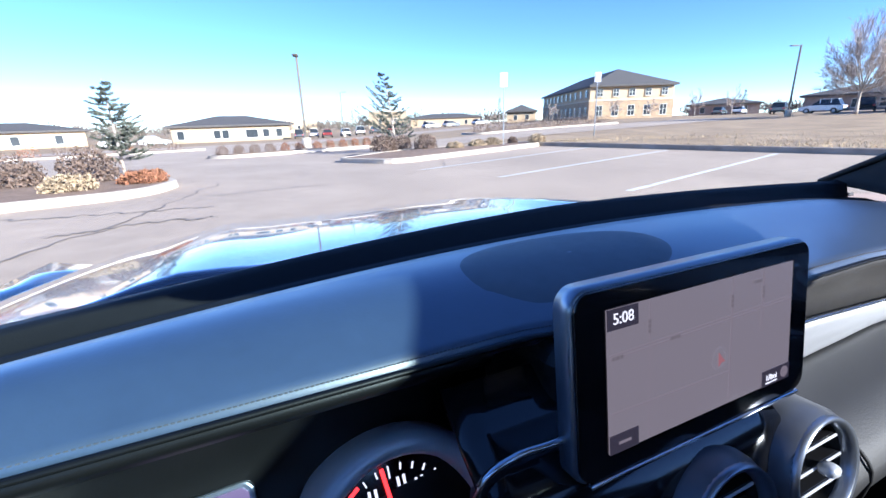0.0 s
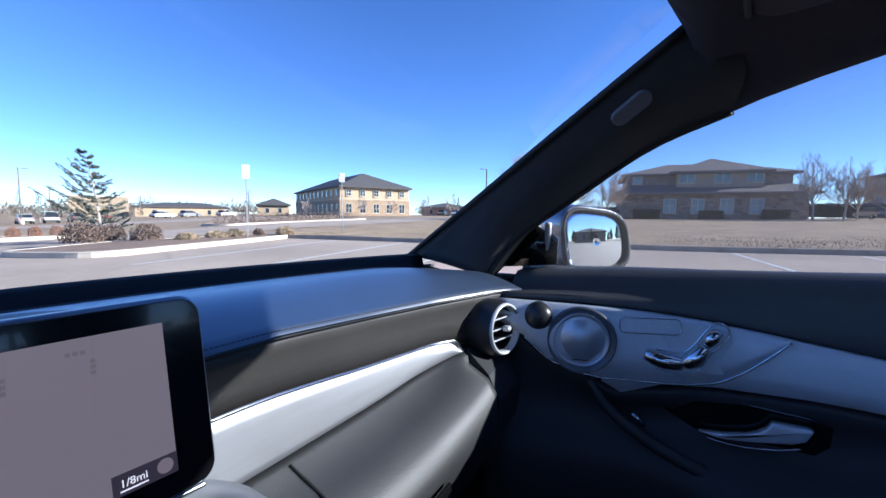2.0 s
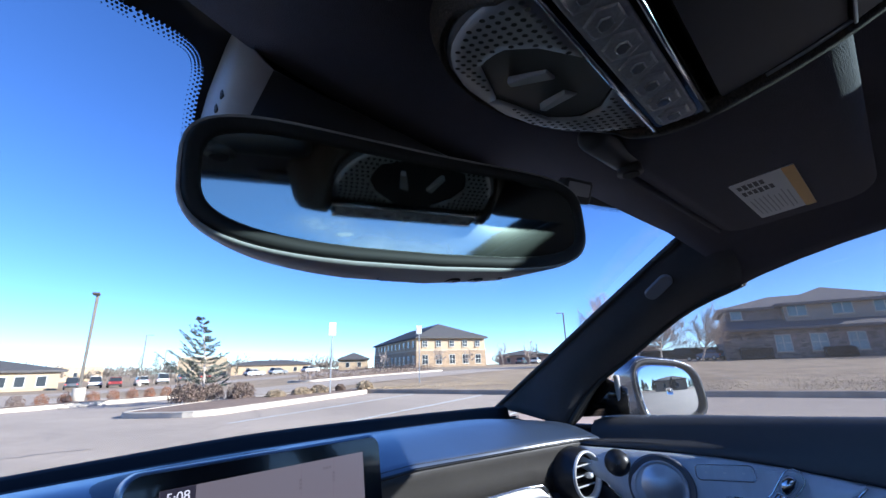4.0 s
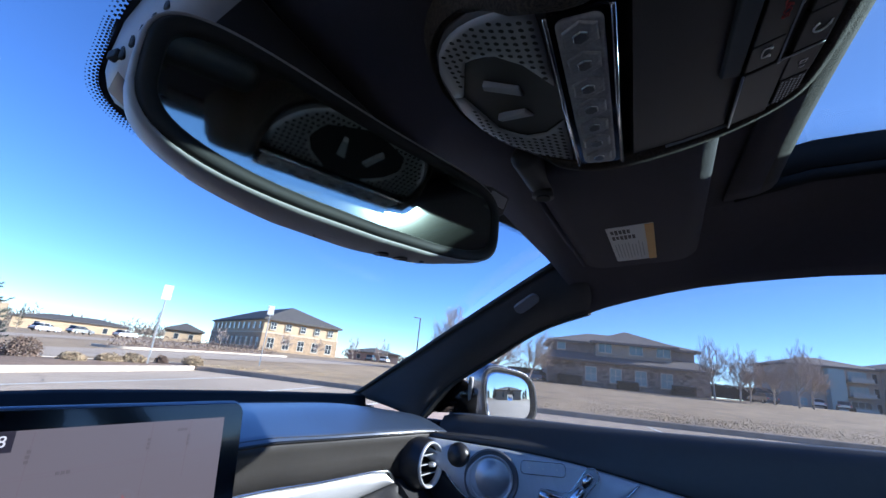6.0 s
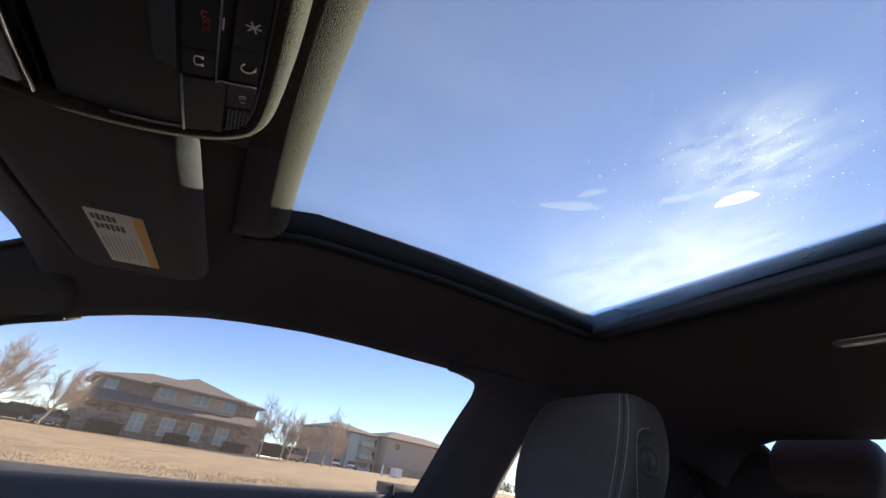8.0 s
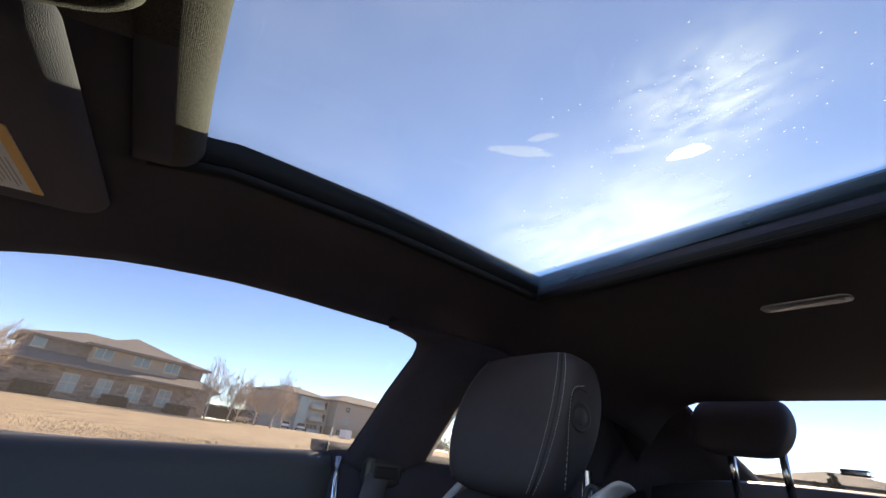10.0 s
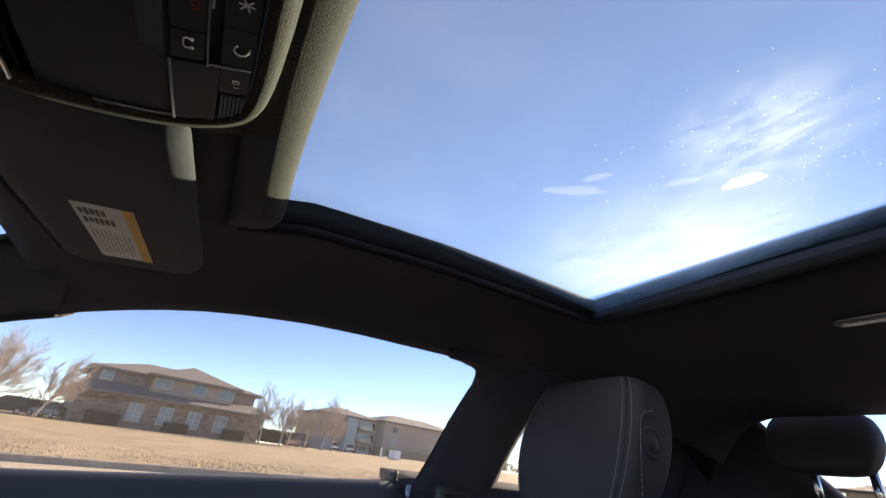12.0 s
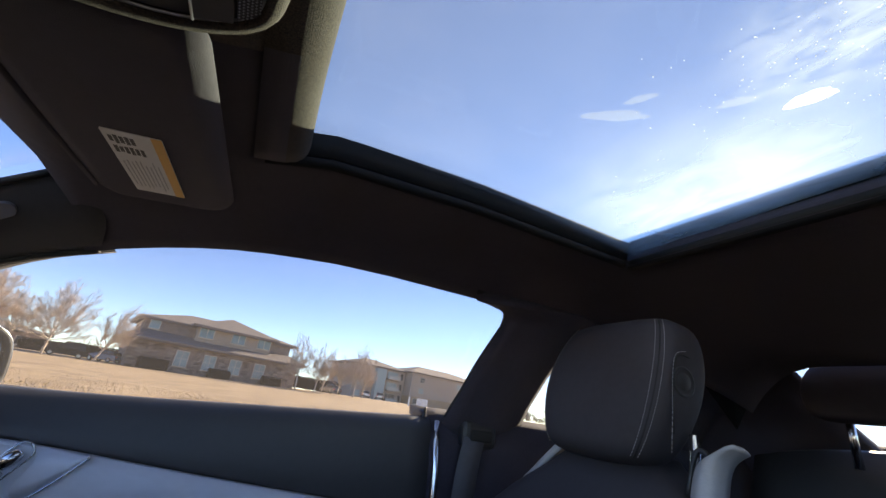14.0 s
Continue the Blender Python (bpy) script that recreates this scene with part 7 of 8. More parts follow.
def conifer(x, y, h, w, seed, material, label, lean=(0.0, 0.0), lift=0.1, dense=1.0, needle=0.16, sweep=(0.0, 0.0), name="spruce_tree"):
    """A spruce: tapered trunk, long boughs in whorls with rising tips, needles close along every bough and shoot."""
    rnd = random.Random(seed)
    root = thing(name, label, "tree", pose(x, y, ground_z(x, y) + lift))
    spine = lambda t: Vector((lean[0] * h * t * t, lean[1] * h * t * t, h * t))
    v, f = tube_data([spine(t) for t in (-0.03, 0.2, 0.5, 0.8, 1.0)], [0.020 * h, 0.016 * h, 0.011 * h, 0.006 * h, 0.002 * h], 8)
    data_part("trunk", v, f, M_BARK, root, smooth=True)
    limbs, vs, fs = [], [], []
    wind = Vector((sweep[0], sweep[1], 0))
    def fur(a, b, count, size):
        d = (b - a).normalized()
        for _ in range(count):
            q = a.lerp(b, rnd.random())
            dirv = (d * 0.75 + Vector((rnd.gauss(0, 0.5), rnd.gauss(0, 0.5), rnd.gauss(0.05, 0.4)))).normalized()
            e = dirv.cross(Vector((rnd.gauss(0, 1), rnd.gauss(0, 1), rnd.gauss(0, 1)))).normalized()
            s = size * rnd.uniform(0.5, 1.0)
            o = len(vs)
            vs.extend((tuple(q - e * s * 0.14), tuple(q + e * s * 0.14), tuple(q + dirv * s)))
            fs.append((o, o + 1, o + 2))
    size = needle * 0.55 * (h / 3.5) ** 0.6
    z = 0.13
    while z < 0.985:
        reach = w / 2 * max(0.05, (1 - z)) ** 0.75 * min(1.0, 0.55 + z * 1.6)
        for k in range(5 if z < 0.8 else 4):
            a = rnd.uniform(0, 6.28)
            d = Vector((math.cos(a), math.sin(a), 0))
            l = max(0.06 * w, reach * rnd.uniform(0.55, 1.15) * (1 + 0.35 * d.dot(wind)))
            base = spine(z + rnd.uniform(-0.012, 0.012))
            rise = rnd.uniform(0.12, 0.42) + 0.5 * max(0.0, d.dot(wind))
            pts = [base, base + d * l * 0.5 + Vector((0, 0, rise * 0.16 * l)), base + d * l + wind * 0.12 * l + Vector((0, 0, rise * l))]
            limbs.append(tube_data(pts, [0.005 * h * (1.1 - z), 0.0035 * h * (1.1 - z), 0.001 * h], 4))
            bough = [pts[0].lerp(pts[1], 0.25), pts[1], pts[2]]
            for p, q in zip(bough, bough[1:]):
                fur(p, q, int(30 * dense * (q - p).length / (0.14 * h) + 6), size)
            for _ in range(int((5 + 9 * l / w) * dense)):
                t = rnd.uniform(0.2, 0.95)
                p = pts[0].lerp(pts[1], t * 2) if t < 0.5 else pts[1].lerp(pts[2], t * 2 - 1)
                side = Vector((-d.y, d.x, 0)) * rnd.choice((-1, 1))
                sd = (d * 0.8 + side * rnd.uniform(0.4, 0.9) + Vector((0, 0, rise * 0.6 + rnd.uniform(-0.05, 0.1)))).normalized()
                fur(p, p + sd * l * rnd.uniform(0.16, 0.34) * (1.15 - t), int(12 * dense), size * 0.9)
        z += rnd.uniform(0.042, 0.062)
    lv, lf = joined(limbs)
    data_part("limbs", lv, lf, M_BARK, root)
    tagged(data_part("crown", vs, fs, material, root, "grey green needles"), kind="stuff")
    return root


def bare_tree(x, y, h, w, seed, label, lift=0.1, lean=(0.0, 0.0), limbs=14, fork=9, twig=7, fine_r=0.011, spread=74):
    """A leafless tree: short trunk, a vase of rising limbs that fork into side branches and a haze of fine twigs."""
    rnd = random.Random(seed)
    root = thing("bare_tree", label, "tree", pose(x, y, ground_z(x, y) + lift))
    big, fine = [], []
    tilt = Vector((lean[0], lean[1], 0))
    def bent(p, d, l, r0, r1, sides, curl):
        side = d.cross(Vector((rnd.gauss(0, 1), rnd.gauss(0, 1), rnd.gauss(0, 1)))).normalized()
        pts = [p, p + d * l * 0.35 + side * l * curl * 0.6, p + d * l * 0.7 + side * l * curl + Vector((0, 0, l * 0.03)) + tilt * l * 0.05, p + d * l + Vector((0, 0, l * 0.07)) + tilt * l * 0.16]
        return pts, tube_data(pts, [r0, r0 * 0.75 + r1 * 0.25, r0 * 0.4 + r1 * 0.6, r1], sides)
    def on(pts, t):
        k = min(2, int(t * 3))
        return pts[k].lerp(pts[k + 1], t * 3 - k), (pts[k + 1] - pts[k]).normalized()
    def off(d, lo, hi):
        side = d.cross(Vector((rnd.gauss(0, 1), rnd.gauss(0, 1), rnd.gauss(0, 1)))).normalized()
        a = radians(rnd.uniform(lo, hi))
        return (d * math.cos(a) + side * math.sin(a) + Vector((0, 0, 0.16)) + tilt * 0.22).normalized()
    foot = h * 0.17
    axis = (Vector((0, 0, 1)) + tilt * 0.9).normalized()
    trunk, tube0 = bent(Vector((0, 0, -0.15)), axis, foot + 0.15 + h * 0.12, 0.017 * h, 0.011 * h, 8, 0.03)
    big.append(tube0)
    for k in range(limbs):
        phi = radians(spread * ((k + 0.5) / limbs) ** 0.8)
        a = k * 2.39996 + rnd.uniform(-0.4, 0.4)
        d = (Vector((math.sin(phi) * math.cos(a), math.sin(phi) * math.sin(a), math.cos(phi))) + tilt * 0.7).normalized()
        p, _ = on(trunk, 0.55 + 0.44 * rnd.random())
        # length up to the edge of an oval crown
        l = h * 0.68 / math.sqrt(math.cos(phi) ** 2 + (math.sin(phi) * 1.36 * h / w) ** 2) * rnd.uniform(0.72, 0.90)
        pts, t0 = bent(p, d, l, 0.0056 * h, 0.0012 * h, 5, 0.05)
        big.append(t0)
        for j in range(fork):
            t = 0.18 + 0.8 * (j + rnd.random()) / fork
            q, qd = on(pts, min(0.99, t))
            l2 = l * (0.50 - 0.24 * t) * rnd.uniform(0.75, 1.2)
            pts2, t1 = bent(q, off(qd, 18, 44), l2, 0.0025 * h * (1.15 - t), fine_r * 0.9, 4, 0.07)
            big.append(t1)
            for i in range(twig):
                u = 0.15 + 0.84 * (i + rnd.random()) / twig
                c, cd = on(pts2, min(0.99, u))
                l3 = max(0.075 * h, l2 * (0.72 - 0.3 * u)) * rnd.uniform(0.7, 1.25)
                pts3, t2 = bent(c, off(cd, 12, 42), l3, fine_r, fine_r * 0.55, 3, 0.06)
                fine.append(t2)
                for _ in range(4):
                    g, gd = on(pts3, rnd.uniform(0.15, 0.95))
                    gd = off(gd, 10, 45)
                    fine.append(tube_data([g, g + gd * l3 * rnd.uniform(0.3, 0.6)], [fine_r * 0.8, fine_r * 0.45], 3))
    v, f = joined(big)
    data_part("trunk", v, f, M_BARK, root, smooth=True)
    v, f = joined(fine)
    tagged(data_part("twigs", v, f, M_TWIG, root, "fine bare twigs"), kind="stuff")
    return root


conifer(*polar(-13.6, 17.2), 2.75, 2.5, 11, M_NEEDLE, "grey green spruce above brown shrubs on a planted island", dense=1.5, needle=0.24)
conifer(*polar(16.8, 20.3), 3.25, 3.4, 23, M_NEEDLE, "sparse wind-bent spruce on a planted island", lean=(-0.11, 0.0), dense=1.3, needle=0.22, sweep=(-0.55, 0.1))
for k, (u, v, w, h, mt, lab) in enumerate(((-1.9, 13.4, 1.1, 0.62, M_SHRUB, "round brown leafless shrub"), (-0.6, 13.3, 1.2, 0.7, M_SHRUB, "round brown leafless shrub"), (-0.9, 11.2, 0.9, 0.3, M_SHRUB_Y, "low straw coloured grass clump"), (-3.6, 13.9, 1.5, 0.45, M_SHRUB_R, "low spreading rust red shrub"), (-5.6, 13.9, 1.6, 0.5, M_SHRUB_R, "low spreading rust red shrub"), (-7.5, 14.1, 1.6, 0.5, M_SHRUB_R, "low spreading rust red shrub"), (-2.6, 11.6, 0.7, 0.25, M_SHRUB_Y, "low straw coloured grass clump"), (0.35, 11.7, 0.95, 0.26, M_SHRUB_R, "low spreading rust red shrub"))):
    shrub(*lot(u, v), w, h, mt, lab, 40 + k)
for k, (az, r, w, h, mt, lab) in enumerate(((15.3, 18.3, 1.15, 0.62, M_SHRUB, "round brown leafless shrub under the spruce"), (17.6, 18.8, 0.9, 0.55, M_SHRUB, "round brown leafless shrub under the spruce"), (20.7, 17.8, 0.95, 0.55, M_SHRUB, "round brown leafless shrub"), (24.5, 16.6, 0.7, 0.25, M_SHRUB_Y, "low straw coloured grass clump"), (27.5, 17.2, 0.7, 0.25, M_SHRUB_Y, "low straw coloured grass clump"), (29.6, 17.6, 0.75, 0.28, M_SHRUB_Y, "low straw coloured grass clump"), (32.2, 18.2, 0.4, 0.25, M_SHRUB, "small round brown shrub"), (35.3, 18.1, 0.7, 0.32, M_SHRUB_Y, "low straw coloured grass clump"))):
    shrub(*polar(az, r), w, h, mt, lab, 60 + k)
for k in range(11):
    u = 4.4 + k * 0.8 + (0.25 if k > 5 else 0)
    shrub(*lot(u, 24.4), 0.62 if k < 4 else 0.52, 0.45, M_SHRUB if k < 4 else M_SHRUB_R, "round brown shrub in a row" if k < 4 else "round rust red shrub in a row", 80 + k, n=1000)
for k in range(12):
    shrub(*lot(-15 + k * 1.75, 41.2), 1.3, 0.75, M_SHRUB if k % 3 else M_SHRUB_R, "brown shrub in a far row", 100 + k, n=260)
for k in range(11):
    shrub(*lot(26 + k * 1.9, 28.2), 1.7, 0.85, M_SHRUB, "dark brown shrub in a far row", 120 + k, n=260)
for k in range(9):
    shrub(*lot(-29 + k * 2.3, 25.2), 1.8, 0.6, M_SHRUB_R, "rust red shrub in a row", 140 + k, n=320)


# ---- lamps and signs ----
def street_lamp(az, r, h, arm_dir):
    x, y = polar(az, r)
    root = thing("street_lamp", "tall dark square parking lot lamp post", "street lamp", pose(x, y, ground_z(x, y) + 0.1), "lot lamps")
    part("base", cyl_bm(0.28, 0.28, 0.7, (0, 0, 0.3), 20), M_CONCRETE, root, "round concrete base", True)
    part("post", box_bm((0.13, 0.13, h), (0, 0, h / 2 + 0.4), 0.01), M_POLE, root, "dark metal post")
    a = Vector((arm_dir[0], arm_dir[1], 0)).normalized()
    rot = Matrix.Rotation(math.atan2(a.y, a.x), 4, "Z")
    part("arm", box_bm((0.5, 0.06, 0.06), (0, 0, 0), 0.01, rot=rot), M_POLE, root, m=pose(a.x * 0.25, a.y * 0.25, h + 0.32))
    part("lamp_head", box_bm((0.6, 0.32, 0.1), (0, 0, 0), 0.02, rot=rot), M_POLE, root, "flat lamp head", m=pose(a.x * 0.7, a.y * 0.7, h + 0.34))
    return root


street_lamp(6.0, 29.5, 5.1, (-0.2, -1))
street_lamp(11.1, 78, 7.0, (1, 0))
street_lamp(62.2, 58, 6.4, (-1, 0.5))
street_lamp(13.2, 120, 6.5, (1, 0))


def lot_sign(az, r, h, w, hh, double):
    x, y = polar(az, r)
    root = thing("lot_sign", "white parking sign plate on a galvanised post", "sign", pose(x, y, ground_z(x, y) + 0.12, 0, 0, -az - 4), "lot signs")
    part("post", box_bm((0.05, 0.05, h), (0, 0, h / 2 - 0.1), 0.006), M_SIGNPOST, root, "grey metal post")
    part("plate", box_bm((w, 0.012, hh), (0, -0.035, h - hh / 2 - 0.05), 0.004), M_SIGN, root, "white plate")
    if double:
        part("plate", box_bm((w * 0.9, 0.012, hh * 0.9), (0.02, 0.035, h - hh / 2 - 0.05), 0.004, rot=Matrix.Rotation(radians(40), 4, "Z")), M_SIGN, root, "white plate")
    for zz in (0.15, hh - 0.08):
        part("bolt", cyl_bm(0.008, 0.008, 0.012, (0, -0.043, h - hh - 0.05 + zz), 8, Matrix.Rotation(radians(90), 4, "X")), M_SIGNPOST, root)
    return root


lot_sign(30.9, 17.2, 2.72, 0.27, 0.50, True)
lot_sign(42.5, 22.5, 2.95, 0.30, 0.45, True)


# ---- buildings ----
def hip_roof(name, a, b, c, d, z, rise, over, material, parent, ridge=None):
    """A hip roof over the rectangle a, b, c, d (plan points in order; a-b the front)."""
    P = [Vector((*p, 0)) for p in (a, b, c, d)]
    ctr = sum(P, Vector()) / 4
    E = [p + (p - ctr).normalized() * over * 1.4 for p in P]
    s, l = (E[3] - E[0]), (E[1] - E[0])
    k = min(s.length, l.length) / 2
    if l.length >= s.length:
        m0, m1 = (E[0] + E[3]) / 2, (E[1] + E[2]) / 2
    else:
        m0, m1 = (E[0] + E[1]) / 2, (E[3] + E[2]) / 2
    dr = (m1 - m0).normalized()
    r0, r1 = m0 + dr * k, m1 - dr * k
    if (r1 - r0).dot(dr) < 0.2:
        r0, r1 = (m0 + m1) / 2 - dr * 0.1, (m0 + m1) / 2 + dr * 0.1
    zz = lambda p, h: (p.x, p.y, h)
    vs = [zz(e, z) for e in E] + [zz(r0, z + rise), zz(r1, z + rise)] + [zz(e, z - 0.35) for e in E]
    if l.length >= s.length:
        fs = [(0, 1, 5, 4), (2, 3, 4, 5), (1, 2, 5), (3, 0, 4)]
    else:
        fs = [(0, 1, 4), (1, 2, 5, 4), (2, 3, 5), (3, 0, 4, 5)]
    fs += [(6, 7, 1, 0), (7, 8, 2, 1), (8, 9, 3, 2), (9, 6, 0, 3), (9, 8, 7, 6)]
    return data_part(name, vs, fs, material, parent, "hipped shingle roof")


def wall_block(name, a, b, c, d, z0, z1, material, parent, label=""):
    vs = [(*p, z0) for p in (a, b, c, d)] + [(*p, z1) for p in (a, b, c, d)]
    fs = [(0, 1, 5, 4), (1, 2, 6, 5), (2, 3, 7, 6), (3, 0, 4, 7), (4, 5, 6, 7), (3, 2, 1, 0)]
    return data_part(name, vs, fs, material, parent, label)


def facade_window(parent, a, b, t, z, w, h, pane, mull=1, bars=1):
    """A framed window proud of the wall from a to b (plan), centred at t of its length and height z."""
    A, B = Vector((*a, 0)), Vector((*b, 0))
    d = (B - A).normalized()
    n = Vector((d.y, -d.x, 0))
    c = A.lerp(B, t) + n * 0.03
    m = facing((c.x, c.y, z), n)
    win = part("window", box_bm((w, h, 0.06), (0, 0, -0.01)), M_WINFRAME, parent, m=m)
    for i in range(mull + 1):
        for j in range(bars + 1):
            pw, ph = (w - 0.1 * (mull + 2)) / (mull + 1), (h - 0.1 * (bars + 2)) / (bars + 1)
            part("pane", box_bm((pw, ph, 0.04), (-w / 2 + 0.1 + pw / 2 + i * (pw + 0.1), -h / 2 + 0.1 + ph / 2 + j * (ph + 0.1), 0.006)), pane, win)
    part("sill", box_bm((w + 0.2, 0.14, 0.16), (0, -h / 2 - 0.07, 0.02)), M_TRIM, win)
    return win


def office_a():
    root = thing("office_building", "two storey tan stone office with a dark hip roof", "building")
    C, R = Vector(polar(42.5, 98)), Vector(polar(51.8, 105))
    f = (R - C).normalized()
    s = Vector((-f.y, f.x))
    a, b = C, R
    d = C + s * 42
    c = R + s * 42
    z0, z1 = -0.5, 7.4
    wall_block("wall", a, b, c, d, z0, 4.6, M_STONE, root, "tan stone lower storey")
    g = 0.15
    wall_block("upper_wall", a + s * g + f * g, b + s * g - f * g, c - f * g, d + f * g, 4.6, z1, M_STUCCO, root, "tan stucco upper storey")
    wall_block("band_course", a - s * 0.12 - f * 0.12, b - s * 0.12 + f * 0.12, c + f * 0.12, d - f * 0.12, 4.45, 4.75, M_TRIM, root)
    hip_roof("roof", a, b, c, d, z1 + 0.2, 3.9, 0.7, M_SHINGLE, root)
    for k in range(5):
        facade_window(root, a, b, 0.12 + 0.19 * k, 6.1, 1.3, 1.5, M_PANE)
        facade_window(root, a, b, 0.12 + 0.19 * k, 2.5, 1.5, 2.2, M_PANE)
    for k in range(11):
        facade_window(root, d, a, 0.05 + 0.09 * k, 6.1, 1.3, 1.5, M_PANE)
        facade_window(root, d, a, 0.05 + 0.09 * k, 2.5, 1.5, 2.0, M_PANE)


office_a()


def office_b():
    root = thing("office_building", "brown stone two storey office with stepped hip roofs", "building")
    u, v = Vector((math.cos(LOT), math.sin(LOT))), Vector((-math.sin(LOT), math.cos(LOT)))
    L0 = Vector((69.8, 12.9))
    z0 = 0.3
    P = lambda du, dv: L0 + u * du - v * dv
    wall_block("wall", P(0, 0), P(0, 23.7), P(18, 23.7), P(18, 0), z0, 4.7, M_STONE_D, root, "brown stone lower storey")
    # skirt roof over the lower storey
    a = [P(-1.1, -1.1), P(-1.1, 24.8), P(19, 24.8), P(19, -1.1)]
    i = [P(2.4, 0.9), P(2.4, 22.7), P(16, 22.7), P(16, 0.9)]
    vs = [(*p, 4.75) for p in a] + [(*p, 6.05) for p in i] + [(*p, 4.45) for p in a]
    fs = [(0, 1, 5, 4), (1, 2, 6, 5), (2, 3, 7, 6), (3, 0, 4, 7), (8, 9, 1, 0), (9, 10, 2, 1), (10, 11, 3, 2), (11, 8, 0, 3), (11, 10, 9, 8)]
    data_part("skirt_roof", vs, fs, M_SHINGLE_B, root, "sloping brown shingle skirt roof")
    wall_block("upper_wall", P(2.5, 1.0), P(2.5, 22.6), P(16, 22.6), P(16, 1.0), 5.0, 7.9, M_STONE_D, root, "brown upper storey")
    hip_roof("roof", P(2.5, 1.0), P(2.5, 22.6), P(16, 22.6), P(16, 1.0), 7.8, 2.1, 0.8, M_SHINGLE_B, root)
    wall_block("bay_wall", P(1.2, 7.6), P(1.2, 18.8), P(12, 18.8), P(12, 7.6), 5.2, 7.9, M_STUCCO_B, root, "tan projecting upper bay")
    hip_roof("bay_roof", P(1.2, 7.6), P(1.2, 18.8), P(14, 18.8), P(14, 7.6), 7.95, 2.5, 1.0, M_SHINGLE_B, root)
    for t in (0.28, 0.435, 0.59, 0.745):
        facade_window(root, P(0, 0), P(0, 23.7), t, 2.75, 1.75, 2.2, M_PANE_L, 1, 1)
    for t in (0.125, 0.54, 0.9):
        facade_window(root, P(1.2, 7.6), P(1.2, 18.8), t, 6.95, 2.1, 1.5, M_PANE_T, 1, 0)
    facade_window(root, P(2.5, 1.0), P(2.5, 22.6), 0.06, 6.9, 1.4, 1.3, M_PANE_L, 0, 0)
    # stones of the front wall, nearest face only
    rnd = random.Random(8)
    rock = []
    for sz in ((0.7, 0.28), (0.5, 0.22), (0.9, 0.3)):
        me = bpy.data.meshes.new("stone")
        bm = box_bm((sz[0], sz[1], 0.09), (0, 0, 0), 0.03, 1)
        bm.to_mesh(me)
        bm.free()
        me.materials.append(M_STONE_D2)
        rock.append(me)
    for k in range(260):
        dv, z = rnd.uniform(0.4, 23.3), rnd.uniform(0.9, 4.2)
        if any(abs(dv - 23.7 * t) < 1.35 for t in (0.28, 0.435, 0.59, 0.745)) and 1.4 < z < 4.05:
            continue
        ob = new("stone", rnd.choice(rock))
        p = P(-0.02, dv)
        ob.matrix_basis = facing((p.x, p.y, z), -Vector((u.x, u.y, 0)))
        ob.parent = root


M_STUCCO_B = mat("grey_tan_stucco", (0.36, 0.30, 0.24), 0.85, vary=0.08, scale=0.8, bump=0.3, bscale=40)
M_STONE_D2 = mat("brown_facing_stone", (0.235, 0.178, 0.148), 0.88, vary=0.3, scale=2, bump=0.6, bscale=9, objvar=0.9, second=(0.34, 0.275, 0.23))
office_b()


def apartments_c():
    root = thing("apartment_building", "three storey tan apartment block with balconies", "building")
    u, v = Vector((math.cos(LOT), math.sin(LOT))), Vector((-math.sin(LOT), math.cos(LOT)))
    C = Vector((116.5, -47.5))
    P = lambda du, dv: C + u * du - v * dv
    z0, z1 = 0.4, 10.2
    wall_block("wall", P(0, 0), P(0, 30), P(18, 30), P(18, 0), z0, z1, M_STUCCO2, root, "pale tan stucco wall")
    wall_block("wing_wall", P(3.5, -17), P(3.5, 0), P(18, 0), P(18, -17), z0, z1 - 0.3, M_STUCCO2, root, "pale tan stucco wing")
    hip_roof("roof", P(0, 0), P(0, 30), P(18, 30), P(18, 0), z1 + 0.2, 2.6, 0.8, M_SHINGLE_B, root)
    hip_roof("wing_roof", P(3.5, -17), P(3.5, 0), P(18, 0), P(18, -17), z1, 2.2, 0.8, M_SHINGLE_B, root)
    wall_block("stone_base", P(-0.15, -0.15), P(-0.15, 30.2), P(18, 30.2), P(18, -0.15), z0, 3.6, M_STONE, root, "tan stone base storey")
    for fl, z in enumerate((2.4, 5.4, 8.4)):
        for t in ((0.13, 0.62) if fl else (0.07, 0.6)):
            facade_window(root, P(-0.16 if fl == 0 else 0, 0), P(-0.16 if fl == 0 else 0, 30), t, z, 1.8, 1.5, M_PANE_L if (fl + int(t * 10)) % 3 else M_PANE)
        facade_window(root, P(3.5, -17), P(3.5, 0), 0.12, z, 1.6, 1.6, M_PANE_L)
        facade_window(root, P(3.5, -17), P(3.5, 0), 0.745, z - 0.1, 3.6, 2.3, M_PANE if fl == 0 else M_PANE_L, 2, 0)
        facade_window(root, P(3.5, -17), P(3.5, 0), 0.93, z, 1.0, 2.0, M_PANE, 0, 0)
        c = P(2.6, -4.5)
        bal = part("balcony", box_bm((4.2, 1.6, 0.25), (0, 0, 0)), M_TRIM, root, "balcony slab", m=facing((c.x, c.y, z - 1.2), (0, 0, 1), up=(u.x, u.y, 0)))
        for k in range(11):
            part("baluster", box_bm((0.05, 0.05, 1.0), (-2.0 + k * 0.4, -0.75, 0.55)), M_WINFRAME, bal)
        part("rail_panel", box_bm((4.1, 0.03, 0.72), (0, -0.78, 0.5)), M_WINFRAME, bal)
        part("handrail", box_bm((4.2, 0.07, 0.07), (0, -0.75, 1.05)), M_WINFRAME, bal)
    wall_block("stair_tower", P(2.0, -10.5), P(2.0, -7.5), P(6, -7.5), P(6, -10.5), z0, 9.6, M_PANE_L, root, "glazed pale stair tower")


